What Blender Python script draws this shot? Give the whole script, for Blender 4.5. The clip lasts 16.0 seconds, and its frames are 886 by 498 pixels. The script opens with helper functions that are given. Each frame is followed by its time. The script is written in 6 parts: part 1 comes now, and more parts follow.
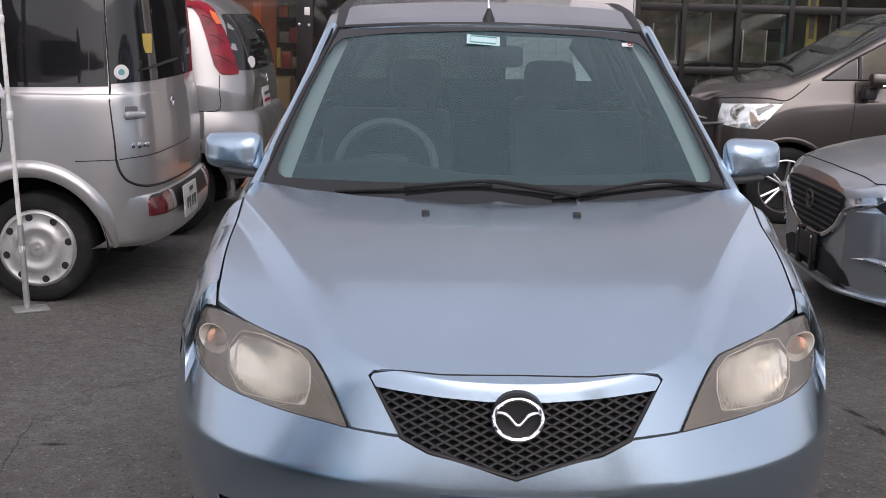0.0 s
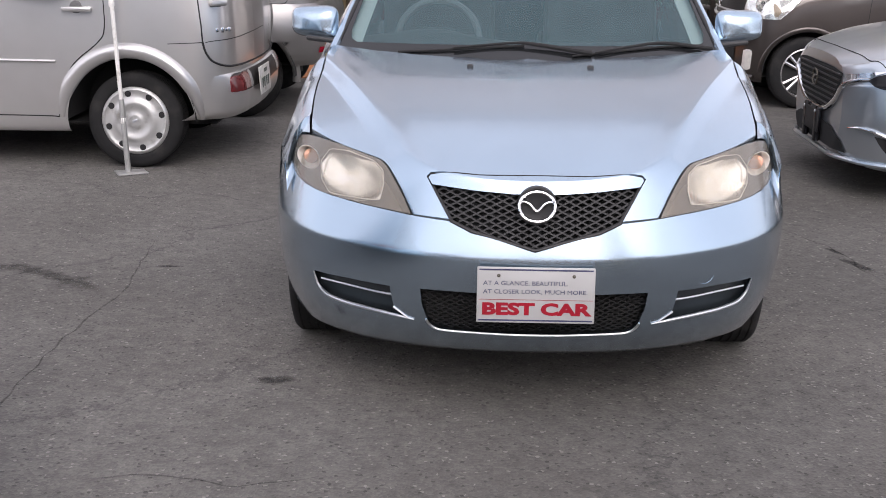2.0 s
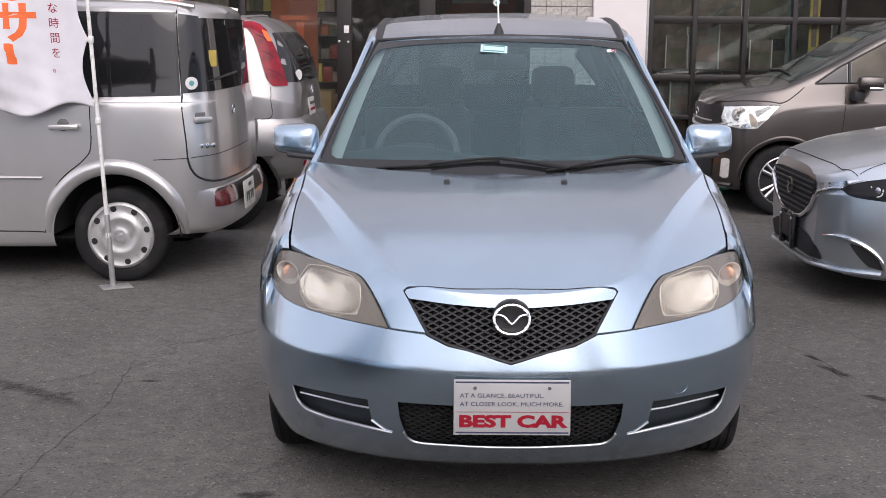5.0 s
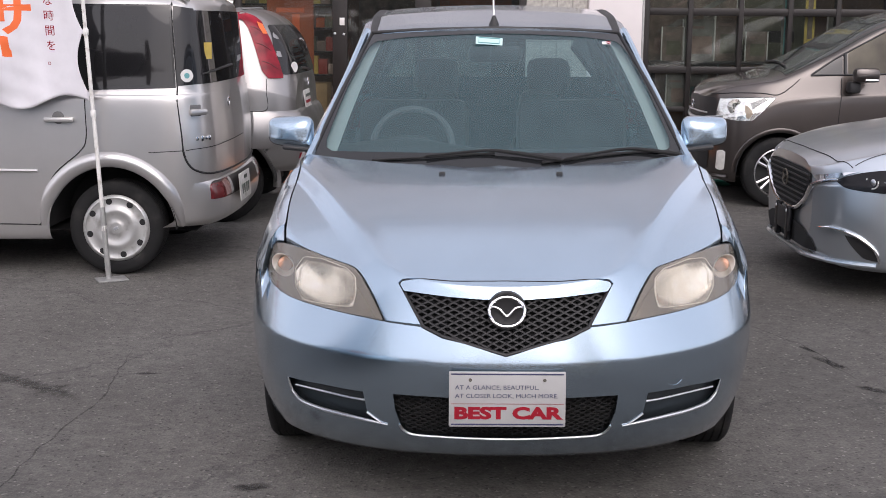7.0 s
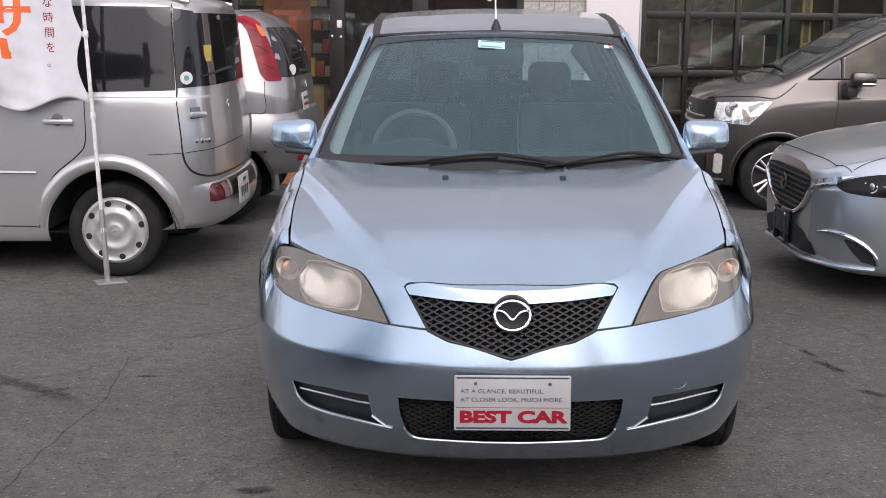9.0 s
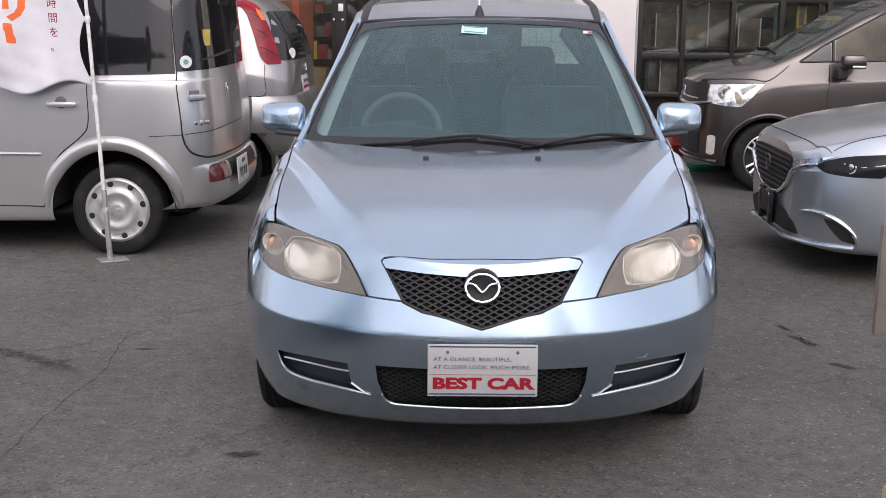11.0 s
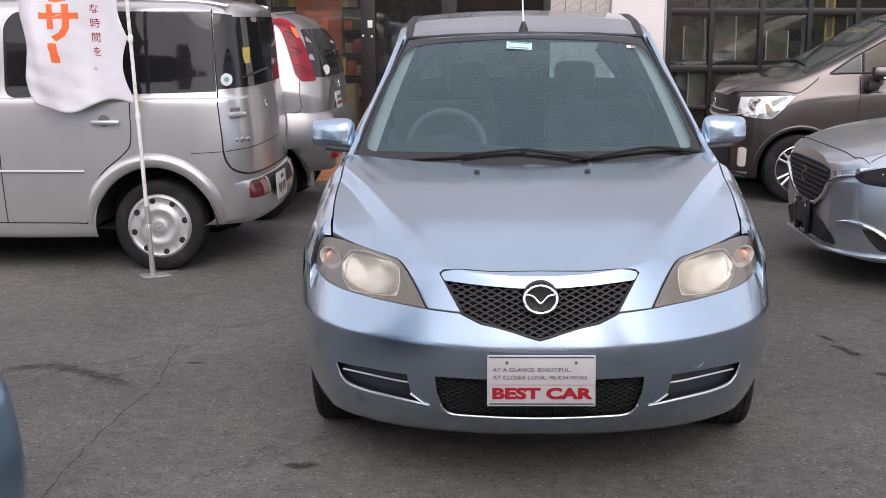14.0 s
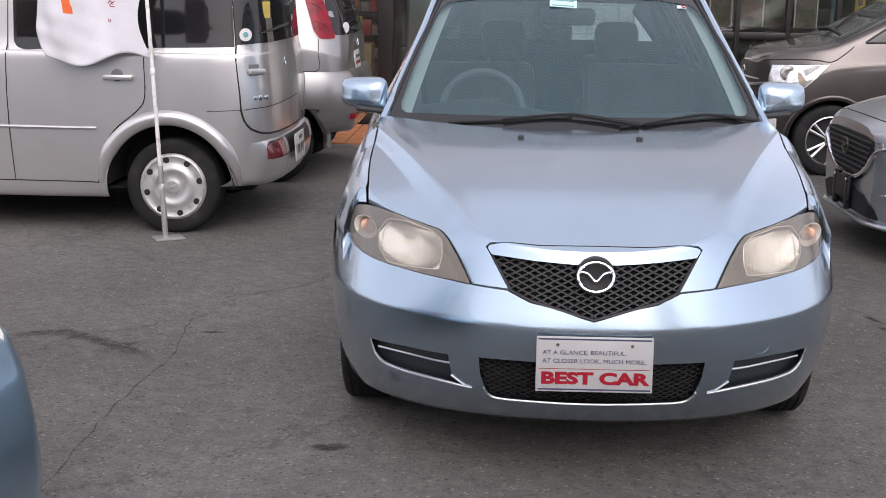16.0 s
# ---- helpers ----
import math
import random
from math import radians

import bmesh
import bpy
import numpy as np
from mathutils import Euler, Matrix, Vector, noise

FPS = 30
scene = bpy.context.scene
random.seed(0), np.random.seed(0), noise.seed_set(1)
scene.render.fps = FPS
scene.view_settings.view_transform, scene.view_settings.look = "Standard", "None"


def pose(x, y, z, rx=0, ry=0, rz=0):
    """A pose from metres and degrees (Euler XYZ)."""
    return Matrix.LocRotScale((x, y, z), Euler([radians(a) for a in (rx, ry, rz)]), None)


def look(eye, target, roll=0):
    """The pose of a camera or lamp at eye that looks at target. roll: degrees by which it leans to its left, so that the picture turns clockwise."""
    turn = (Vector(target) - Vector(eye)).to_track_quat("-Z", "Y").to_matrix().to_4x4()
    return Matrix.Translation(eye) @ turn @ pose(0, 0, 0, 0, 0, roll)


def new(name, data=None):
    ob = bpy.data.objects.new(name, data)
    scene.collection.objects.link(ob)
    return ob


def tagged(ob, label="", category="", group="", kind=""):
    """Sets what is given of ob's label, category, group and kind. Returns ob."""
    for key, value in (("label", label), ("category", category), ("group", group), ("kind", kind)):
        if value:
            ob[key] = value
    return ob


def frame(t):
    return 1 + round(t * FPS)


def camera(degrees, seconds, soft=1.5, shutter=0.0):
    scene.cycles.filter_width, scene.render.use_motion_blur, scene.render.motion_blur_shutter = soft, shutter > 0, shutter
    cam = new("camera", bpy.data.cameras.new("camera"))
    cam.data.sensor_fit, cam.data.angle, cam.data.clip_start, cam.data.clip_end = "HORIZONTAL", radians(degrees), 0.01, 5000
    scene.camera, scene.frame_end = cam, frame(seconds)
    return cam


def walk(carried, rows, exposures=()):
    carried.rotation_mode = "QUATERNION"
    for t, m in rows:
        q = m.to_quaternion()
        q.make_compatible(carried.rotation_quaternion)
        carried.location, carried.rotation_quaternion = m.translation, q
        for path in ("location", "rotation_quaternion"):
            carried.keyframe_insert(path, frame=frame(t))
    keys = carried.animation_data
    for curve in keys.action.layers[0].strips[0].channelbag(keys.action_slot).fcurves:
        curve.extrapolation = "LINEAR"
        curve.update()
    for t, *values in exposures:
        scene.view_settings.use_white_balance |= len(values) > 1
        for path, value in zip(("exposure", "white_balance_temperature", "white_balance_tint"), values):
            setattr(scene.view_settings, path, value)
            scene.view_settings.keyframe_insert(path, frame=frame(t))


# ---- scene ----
cam = camera(39.5, 16.0, soft=0.9)
PATH = [
    (0, (-0.181, -2.378, 1.483), (-0.166, -0.414, 1.107), 1.5),
    (0.3, (-0.185, -2.593, 1.484), (-0.160, -0.634, 1.080), 3.9),
    (0.5, (-0.126, -2.696, 1.489), (-0.182, -0.741, 1.074), 2.9),
    (0.7, (-0.087, -2.837, 1.464), (-0.173, -0.883, 1.050), 2.8),
    (1, (-0.021, -2.983, 1.468), (-0.189, -1.049, 0.987), 1.8),
    (1.3, (-0.046, -3.132, 1.449), (-0.142, -1.190, 0.980), 1.3),
    (1.5, (-0.077, -3.191, 1.442), (-0.134, -1.26, 0.925), -0.1),
    (1.7, (-0.146, -3.271, 1.434), (-0.185, -1.351, 0.876), 1.7),
    (2, (-0.155, -3.31, 1.443), (-0.215, -1.38, 0.923), 1.1),
    (2.5, (-0.134, -3.32, 1.449), (-0.159, -1.383, 0.952), 0.8),
    (3, (-0.118, -3.316, 1.464), (-0.164, -1.364, 1.034), -0.1),
    (3.3, (-0.115, -3.339, 1.473), (-0.159, -1.379, 1.079), -0.3),
    (3.5, (-0.113, -3.34, 1.476), (-0.161, -1.373, 1.121), 0.7),
    (4, (-0.116, -3.357, 1.473), (-0.163, -1.388, 1.127), 0.4),
    (6.5, (-0.117, -3.36, 1.478), (-0.161, -1.394, 1.116), 0.8),
    (7, (-0.113, -3.362, 1.475), (-0.153, -1.395, 1.112), 0.5),
    (7.5, (-0.125, -3.364, 1.48), (-0.161, -1.397, 1.119), 0.8),
    (8, (-0.132, -3.357, 1.479), (-0.166, -1.389, 1.125), 0.7),
    (10.3, (-0.163, -3.45, 1.485), (-0.184, -1.484, 1.118), 0.6),
    (10.5, (-0.126, -3.478, 1.491), (-0.163, -1.512, 1.126), -0.1),
    (11, (-0.035, -3.57, 1.501), (-0.081, -1.609, 1.113), 0.6),
    (11.5, (0.021, -3.651, 1.498), (-0.046, -1.692, 1.098), 0.5),
    (12, (0.036, -3.697, 1.501), (-0.055, -1.735, 1.12), -0.4),
    (12.5, (0.005, -3.714, 1.506), (-0.099, -1.745, 1.167), 1.3),
    (13, (-0.053, -3.706, 1.502), (-0.161, -1.737, 1.165), 2.4),
    (13.5, (-0.117, -3.675, 1.499), (-0.202, -1.705, 1.166), -0.4),
    (14, (-0.155, -3.636, 1.506), (-0.231, -1.671, 1.141), 0.0),
    (14.5, (-0.153, -3.624, 1.507), (-0.261, -1.659, 1.155), -0.4),
    (15, (-0.152, -3.631, 1.51), (-0.284, -1.666, 1.16), 1.0),
    (15.5, (-0.183, -3.578, 1.492), (-0.321, -1.614, 1.141), -0.1),
    (15.7, (-0.250, -3.499, 1.466), (-0.375, -1.541, 1.074), 0.2),
    (16, (-0.296, -3.356, 1.471), (-0.374, -1.403, 1.049), 1.2),
]
walk(cam, [(t, look(eye, target, roll)) for t, eye, target, roll in PATH], exposures=[(t, e, 6480, 18) for t, e in ((0.0, .40), (0.5, .36), (1.0, .50), (1.5, .78), (2.0, .96), (2.5, .97), (3.0, .93), (3.5, .82), (4.0, .75), (7.0, .73), (10.5, .72), (12.5, .78), (14.5, .77), (16.0, .82))])

# ---- world and light ----
SUN_UP, SUN_ROUND = 40.0, 170.0
world = bpy.data.worlds.new("world")
scene.world = world
world.use_nodes = True
wn = world.node_tree
sky = wn.nodes.new("ShaderNodeTexSky")
sky.sky_type, sky.sun_disc = "NISHITA", False
sky.sun_elevation, sky.sun_rotation = radians(SUN_UP), radians(SUN_ROUND)
sky.air_density, sky.dust_density, sky.ozone_density = 1.0, 3.0, 1.0
haze = wn.nodes.new("ShaderNodeHueSaturation")   # thin high cloud takes most of the blue
haze.inputs["Saturation"].default_value = 0.42
wn.links.new(sky.outputs[0], haze.inputs["Color"])
cloud = wn.nodes.new("ShaderNodeMix")   # an even bright cloud layer over the sky's own gradient
cloud.data_type = "RGBA"
cloud.inputs[0].default_value = 0.58
cloud.inputs[7].default_value = (4.85, 4.85, 5.15, 1)
wn.links.new(haze.outputs[0], cloud.inputs[6])
wn.links.new(cloud.outputs[2], wn.nodes["Background"].inputs[0])
wn.nodes["Background"].inputs[1].default_value = 0.167
sun = new("sun", bpy.data.lights.new("sun", "SUN"))
sun.data.energy, sun.data.angle, sun.data.color = 0.55, radians(50), (1.0, 0.96, 0.9)
az = radians(SUN_ROUND)
to_sun = Vector((math.sin(az) * math.cos(radians(SUN_UP)), math.cos(az) * math.cos(radians(SUN_UP)), math.sin(radians(SUN_UP))))
sun.matrix_basis = look(to_sun * 30, (0, 0, 0))


# ---- materials ----
def material(name, color, rough=0.5, metal=0.0, coat=0.0, vary=0.12, size=6.0, bump=0.0, bump_size=60.0, spec=0.5, dirt=None, dirt_size=2.0):
    """Principled surface with colour variation at two scales and fine relief."""
    m = bpy.data.materials.new(name)
    m.use_nodes = True
    t = m.node_tree
    b = t.nodes["Principled BSDF"]
    b.inputs["Roughness"].default_value = rough
    b.inputs["Metallic"].default_value = metal
    b.inputs["Coat Weight"].default_value = coat
    b.inputs["Coat Roughness"].default_value = 0.05
    b.inputs["Specular IOR Level"].default_value = spec
    co = t.nodes.new("ShaderNodeTexCoord")
    n1 = t.nodes.new("ShaderNodeTexNoise")
    n1.inputs["Scale"].default_value, n1.inputs["Detail"].default_value = size, 6
    t.links.new(co.outputs["Object"], n1.inputs["Vector"])
    ramp = t.nodes.new("ShaderNodeMapRange")
    ramp.inputs["From Min"].default_value, ramp.inputs["From Max"].default_value = 0.3, 0.7
    ramp.inputs["To Min"].default_value, ramp.inputs["To Max"].default_value = 1 - vary, 1 + vary
    t.links.new(n1.outputs[0], ramp.inputs["Value"])
    mul = t.nodes.new("ShaderNodeMix")
    mul.data_type, mul.blend_type = "RGBA", "MULTIPLY"
    mul.inputs[0].default_value = 1.0
    mul.inputs[6].default_value = (*color, 1)
    t.links.new(ramp.outputs[0], mul.inputs[7])
    out = mul.outputs[2]
    if dirt:
        n2 = t.nodes.new("ShaderNodeTexNoise")
        n2.inputs["Scale"].default_value, n2.inputs["Detail"].default_value = dirt_size, 8
        t.links.new(co.outputs["Object"], n2.inputs["Vector"])
        r2 = t.nodes.new("ShaderNodeMapRange")
        r2.inputs["From Min"].default_value, r2.inputs["From Max"].default_value = 0.52, 0.72
        t.links.new(n2.outputs[0], r2.inputs["Value"])
        mx = t.nodes.new("ShaderNodeMix")
        mx.data_type = "RGBA"
        t.links.new(r2.outputs[0], mx.inputs[0])
        t.links.new(out, mx.inputs[6])
        mx.inputs[7].default_value = (*dirt, 1)
        out = mx.outputs[2]
    t.links.new(out, b.inputs["Base Color"])
    if bump:
        n3 = t.nodes.new("ShaderNodeTexNoise")
        n3.inputs["Scale"].default_value, n3.inputs["Detail"].default_value = bump_size, 4
        t.links.new(co.outputs["Object"], n3.inputs["Vector"])
        bp = t.nodes.new("ShaderNodeBump")
        bp.inputs["Strength"].default_value, bp.inputs["Distance"].default_value = bump, 0.004
        t.links.new(n3.outputs[0], bp.inputs["Height"])
        t.links.new(bp.outputs[0], b.inputs["Normal"])
    return m


def car_paint(name, color, rough=0.24, flake=0.006, metal=0.85, clear=0.06):
    """Metallic paint with fine flake under a clear coat, a little dust."""
    m = material(name, color, rough, metal, 1.0, vary=0.05, size=3.0, bump=flake, bump_size=700.0)
    m.node_tree.nodes["Principled BSDF"].inputs["Coat Roughness"].default_value = clear
    t = m.node_tree                                   # uneven polish: dull patches and faint streaks
    n = t.nodes.new("ShaderNodeTexNoise")
    n.inputs["Scale"].default_value, n.inputs["Detail"].default_value, n.inputs["Distortion"].default_value = 4.5, 8, 0.6
    r = t.nodes.new("ShaderNodeMapRange")
    r.inputs["From Min"].default_value, r.inputs["From Max"].default_value = 0.35, 0.68
    r.inputs["To Min"].default_value, r.inputs["To Max"].default_value = clear * 0.7, clear * 1.8
    c = t.nodes.new("ShaderNodeTexCoord")
    t.links.new(c.outputs["Object"], n.inputs["Vector"])
    t.links.new(n.outputs[0], r.inputs["Value"])
    t.links.new(r.outputs[0], t.nodes["Principled BSDF"].inputs["Coat Roughness"])
    return m


def glass(name, tint, alpha, rough=0.02, ior=1.5, haze=(0.30, 0.33, 0.34)):
    """Thin pane: a tinted see-through share and a mirror share by Fresnel."""
    m = bpy.data.materials.new(name)
    m.use_nodes = True
    t = m.node_tree
    t.nodes.remove(t.nodes["Principled BSDF"])
    tr = t.nodes.new("ShaderNodeBsdfTransparent")
    tr.inputs[0].default_value = (*tint, 1)
    df = t.nodes.new("ShaderNodeBsdfDiffuse")
    df.inputs[0].default_value = (*haze, 1)
    m1 = t.nodes.new("ShaderNodeMixShader")
    m1.inputs[0].default_value = alpha
    t.links.new(tr.outputs[0], m1.inputs[1])
    t.links.new(df.outputs[0], m1.inputs[2])
    gl = t.nodes.new("ShaderNodeBsdfGlossy")
    gl.inputs["Roughness"].default_value = rough
    fr = t.nodes.new("ShaderNodeFresnel")
    fr.inputs[0].default_value = ior
    m2 = t.nodes.new("ShaderNodeMixShader")
    t.links.new(fr.outputs[0], m2.inputs[0])
    t.links.new(m1.outputs[0], m2.inputs[1])
    t.links.new(gl.outputs[0], m2.inputs[2])
    t.links.new(m2.outputs[0], t.nodes["Material Output"].inputs[0])
    return m


def asphalt():
    m = bpy.data.materials.new("asphalt")
    m.use_nodes = True
    t = m.node_tree
    b = t.nodes["Principled BSDF"]
    b.inputs["Roughness"].default_value = 0.85
    b.inputs["Specular IOR Level"].default_value = 0.3
    co = t.nodes.new("ShaderNodeTexCoord")

    def noise_node(scale, detail=6, rough=0.6):
        n = t.nodes.new("ShaderNodeTexNoise")
        n.inputs["Scale"].default_value, n.inputs["Detail"].default_value, n.inputs["Roughness"].default_value = scale, detail, rough
        t.links.new(co.outputs["Object"], n.inputs["Vector"])
        return n

    def ramp(sock, lo, hi, c0, c1):
        r = t.nodes.new("ShaderNodeValToRGB")
        r.color_ramp.elements[0].position, r.color_ramp.elements[0].color = lo, (*c0, 1)
        r.color_ramp.elements[1].position, r.color_ramp.elements[1].color = hi, (*c1, 1)
        t.links.new(sock, r.inputs[0])
        return r.outputs[0]

    def mix(kind, fac, a, c):
        x = t.nodes.new("ShaderNodeMix")
        x.data_type, x.blend_type = "RGBA", kind
        if isinstance(fac, float):
            x.inputs[0].default_value = fac
        else:
            t.links.new(fac, x.inputs[0])
        t.links.new(a, x.inputs[6])
        if isinstance(c, tuple):
            x.inputs[7].default_value = (*c, 1)
        else:
            t.links.new(c, x.inputs[7])
        return x.outputs[2]

    broad = ramp(noise_node(0.9, 5).outputs[0], 0.3, 0.7, (0.1085, 0.1045, 0.097), (0.1525, 0.1465, 0.1365))
    patch = ramp(noise_node(0.35, 3).outputs[0], 0.45, 0.62, (1, 1, 1), (0.71, 0.70, 0.69))
    base = mix("MULTIPLY", 0.8, broad, patch)
    # darker towards +x, the border broken up by noise
    split = t.nodes.new("ShaderNodeSeparateXYZ")
    t.links.new(co.outputs["Object"], split.inputs[0])
    edge = t.nodes.new("ShaderNodeMath")
    edge.operation = "MULTIPLY_ADD"
    edge.inputs[1].default_value = 1.8
    t.links.new(noise_node(0.8, 5).outputs[0], edge.inputs[0])
    t.links.new(split.outputs[0], edge.inputs[2])
    rightward = t.nodes.new("ShaderNodeMapRange")
    rightward.interpolation_type = "SMOOTHSTEP"
    rightward.inputs["From Min"].default_value, rightward.inputs["From Max"].default_value = -0.6, 2.6
    t.links.new(edge.outputs[0], rightward.inputs["Value"])
    base = mix("MULTIPLY", rightward.outputs[0], base, (0.76, 0.755, 0.75))
    v = t.nodes.new("ShaderNodeTexVoronoi")
    v.inputs["Scale"].default_value = 112
    t.links.new(co.outputs["Object"], v.inputs["Vector"])
    sep = t.nodes.new("ShaderNodeSeparateColor")
    t.links.new(v.outputs["Color"], sep.inputs[0])
    stones = ramp(sep.outputs[0], 0.0, 1.0, (0.45, 0.45, 0.46), (1.5, 1.48, 1.42))
    base = mix("MULTIPLY", 0.34, base, stones)
    pale = ramp(sep.outputs[1], 0.972, 0.988, (0, 0, 0), (0.55, 0.55, 0.55))
    base = mix("MIX", pale, base, (0.27, 0.255, 0.235))
    pits = ramp(sep.outputs[2], 0.965, 0.98, (0, 0, 0), (0.55, 0.55, 0.55))
    base = mix("MIX", pits, base, (0.018, 0.017, 0.016))
    mott = ramp(noise_node(14, 4, 0.7).outputs[0], 0.3, 0.7, (0.78, 0.78, 0.78), (1.2, 1.2, 1.2))
    base = mix("MULTIPLY", 1.0, base, mott)
    stain = ramp(noise_node(1.7, 4, 0.7).outputs[0], 0.66, 0.78, (0, 0, 0), (0.6, 0.6, 0.6))
    base = mix("MIX", stain, base, (0.035, 0.034, 0.033))
    wob = t.nodes.new("ShaderNodeMix")
    wob.data_type, wob.blend_type = "RGBA", "LINEAR_LIGHT"
    wob.inputs[0].default_value = 0.35
    t.links.new(co.outputs["Object"], wob.inputs[6])
    t.links.new(noise_node(2.2, 8, 0.65).outputs[1], wob.inputs[7])
    vc = t.nodes.new("ShaderNodeTexVoronoi")
    vc.feature = "DISTANCE_TO_EDGE"
    vc.inputs["Scale"].default_value = 0.55
    t.links.new(wob.outputs[2], vc.inputs["Vector"])
    crack = ramp(vc.outputs["Distance"], 0.002, 0.006, (0.5, 0.5, 0.5), (0, 0, 0))
    base = mix("MIX", crack, base, (0.03, 0.03, 0.03))
    t.links.new(base, b.inputs["Base Color"])
    bp = t.nodes.new("ShaderNodeBump")
    bp.inputs["Strength"].default_value, bp.inputs["Distance"].default_value = 0.6, 0.004
    t.links.new(v.outputs["Distance"], bp.inputs["Height"])
    t.links.new(bp.outputs[0], b.inputs["Normal"])
    return m


M_ASPHALT = asphalt()
M_BLUE = car_paint("light_blue_metallic", (0.375, 0.478, 0.572), 0.24, 0.0, metal=0.97, clear=0.09)
M_SILVER = car_paint("silver_metallic", (0.55, 0.54, 0.53), 0.30, metal=0.72, clear=0.08)
M_SILVER_NOTE = car_paint("silver_grey_metallic", (0.30, 0.292, 0.288), 0.36, metal=0.82, clear=0.14)
M_GREY = car_paint("steel_grey_metallic", (0.52, 0.57, 0.615), 0.28, metal=0.85, clear=0.09)
# darker copy of M_SILVER: a handle hollow's shade put into the colour
M_CUP = material("shaded_silver_paint", (0.16, 0.158, 0.155), 0.4, 0.5)
M_BROWN = car_paint("brown_grey_metallic", (0.088, 0.076, 0.070), 0.34)
M_SKY = car_paint("pale_blue_metallic", (0.25, 0.37, 0.46), 0.30, 0.003)
M_BLACK = material("black_plastic", (0.018, 0.018, 0.019), 0.55, bump=0.15, bump_size=300)
# body blue darkened: shade inside the bumper slots put into the colour
M_SLOT_SHADE = material("shaded_body_blue", (0.035, 0.043, 0.049), 0.42, vary=0.1)
M_DARK = material("dark_cavity", (0.015, 0.015, 0.0155), 0.9)
M_RUBBER = material("tyre_rubber", (0.014, 0.014, 0.0145), 0.85, vary=0.2, spec=0.25, bump=0.2, bump_size=150, dirt=(0.032, 0.031, 0.029), dirt_size=9)
M_CHROME = material("chrome", (0.82, 0.83, 0.85), 0.08, 1.0, vary=0.02)
M_SATIN = material("silver_trim", (0.62, 0.64, 0.66), 0.28, 0.9, vary=0.03)
M_COVER = material("silver_wheel_paint", (0.50, 0.50, 0.49), 0.38, 0.5, vary=0.08, dirt=(0.25, 0.24, 0.22), dirt_size=12)
M_ALLOY = material("alloy_wheel", (0.55, 0.55, 0.55), 0.25, 0.9, vary=0.05)
M_PRIVACY = material("privacy_glass", (0.013, 0.013, 0.014), 0.03, vary=0.3, size=2.0, spec=0.48)
M_OLD_PLATE = material("dusty_white_plate", (0.52, 0.52, 0.50), 0.45, vary=0.1, size=12, dirt=(0.3, 0.29, 0.27), dirt_size=14)
# matte teal share stands in for sky mirrored in the windscreen
M_SCREEN = glass("windscreen_glass", (0.60, 0.73, 0.75), 0.115, ior=1.55, haze=(0.17, 0.38, 0.43))
M_PANE = glass("shop_glass", (0.80, 0.83, 0.80), 0.02)
M_FRIT = material("black_glass_border", (0.012, 0.013, 0.014), 0.12)
M_INTERIOR = material("dark_grey_trim", (0.045, 0.047, 0.05), 0.7, bump=0.2, bump_size=250)
M_SEAT = material("grey_seat_cloth", (0.050, 0.054, 0.058), 0.95, vary=0.2, bump=0.4, bump_size=400)
M_PILLAR = material("beige_inner_trim", (0.50, 0.51, 0.48), 0.8, vary=0.06)
M_LENS = glass("hazed_headlamp_lens", (0.99, 0.96, 0.90), 0.19, 0.13, 1.58, (0.74, 0.67, 0.57))
M_CLEAR = glass("clear_lamp_lens", (0.96, 0.97, 0.97), 0.06, 0.03, 1.45)
M_REFLECT = material("lamp_reflector", (0.93, 0.91, 0.85), 0.36, 0.35, vary=0.10, size=30)
M_AMBER = material("amber_bulb", (0.72, 0.40, 0.27), 0.2, coat=0.5)
M_LENS_TAN = material("tan_lamp_insert", (0.42, 0.34, 0.25), 0.35, 0.4)
M_HOUSING = material("lamp_housing", (0.10, 0.088, 0.07), 0.50, 0.2)
M_REDLENS = material("red_lamp_lens", (0.24, 0.004, 0.016), 0.16, coat=0.15, vary=0.45, size=11, spec=0.25)
M_DARKRED = material("dark_red_reflector", (0.11, 0.014, 0.016), 0.15, coat=0.6, vary=0.2, size=20)
M_LAMP_DARK = material("smoked_lamp_cover", (0.010, 0.010, 0.012), 0.22, spec=0.25)
M_WHEEL_TRIM = material("grey_steering_trim", (0.11, 0.115, 0.12), 0.6, bump=0.2, bump_size=250)
M_VAN_GLASS = material("tinted_side_glass", (0.075, 0.066, 0.048), 0.06, vary=0.6, size=2.5, spec=0.2)
M_OLIVE = material("faded_olive_print", (0.10, 0.10, 0.065), 0.7, vary=0.4, size=6)
M_PINK = material("faded_pink_print", (0.24, 0.17, 0.15), 0.7, vary=0.4, size=8)
M_WHITE = material("white_plate", (0.70, 0.69, 0.67), 0.4, vary=0.04)
M_PLATE = material("plate_card", (0.35, 0.35, 0.345), 0.35, vary=0.06, bump=0.05)
M_INK_RED = material("red_ink", (0.25, 0.005, 0.016), 0.55, spec=0.2)
M_INK_BLUE = material("navy_ink", (0.028, 0.032, 0.085), 0.45)
M_INK = material("dark_ink", (0.05, 0.07, 0.06), 0.5)
M_CLOTH = material("white_flag_cloth", (0.64, 0.63, 0.66), 0.85, vary=0.04, size=12, bump=0.2, bump_size=40)
M_ORANGE = material("orange_print", (0.78, 0.14, 0.03), 0.6, vary=0.06)
# darker orange than M_ORANGE, used for prints inside the shop
M_ORANGE_DIM = material("dark_orange_print", (0.36, 0.085, 0.025), 0.7, vary=0.25, size=4)
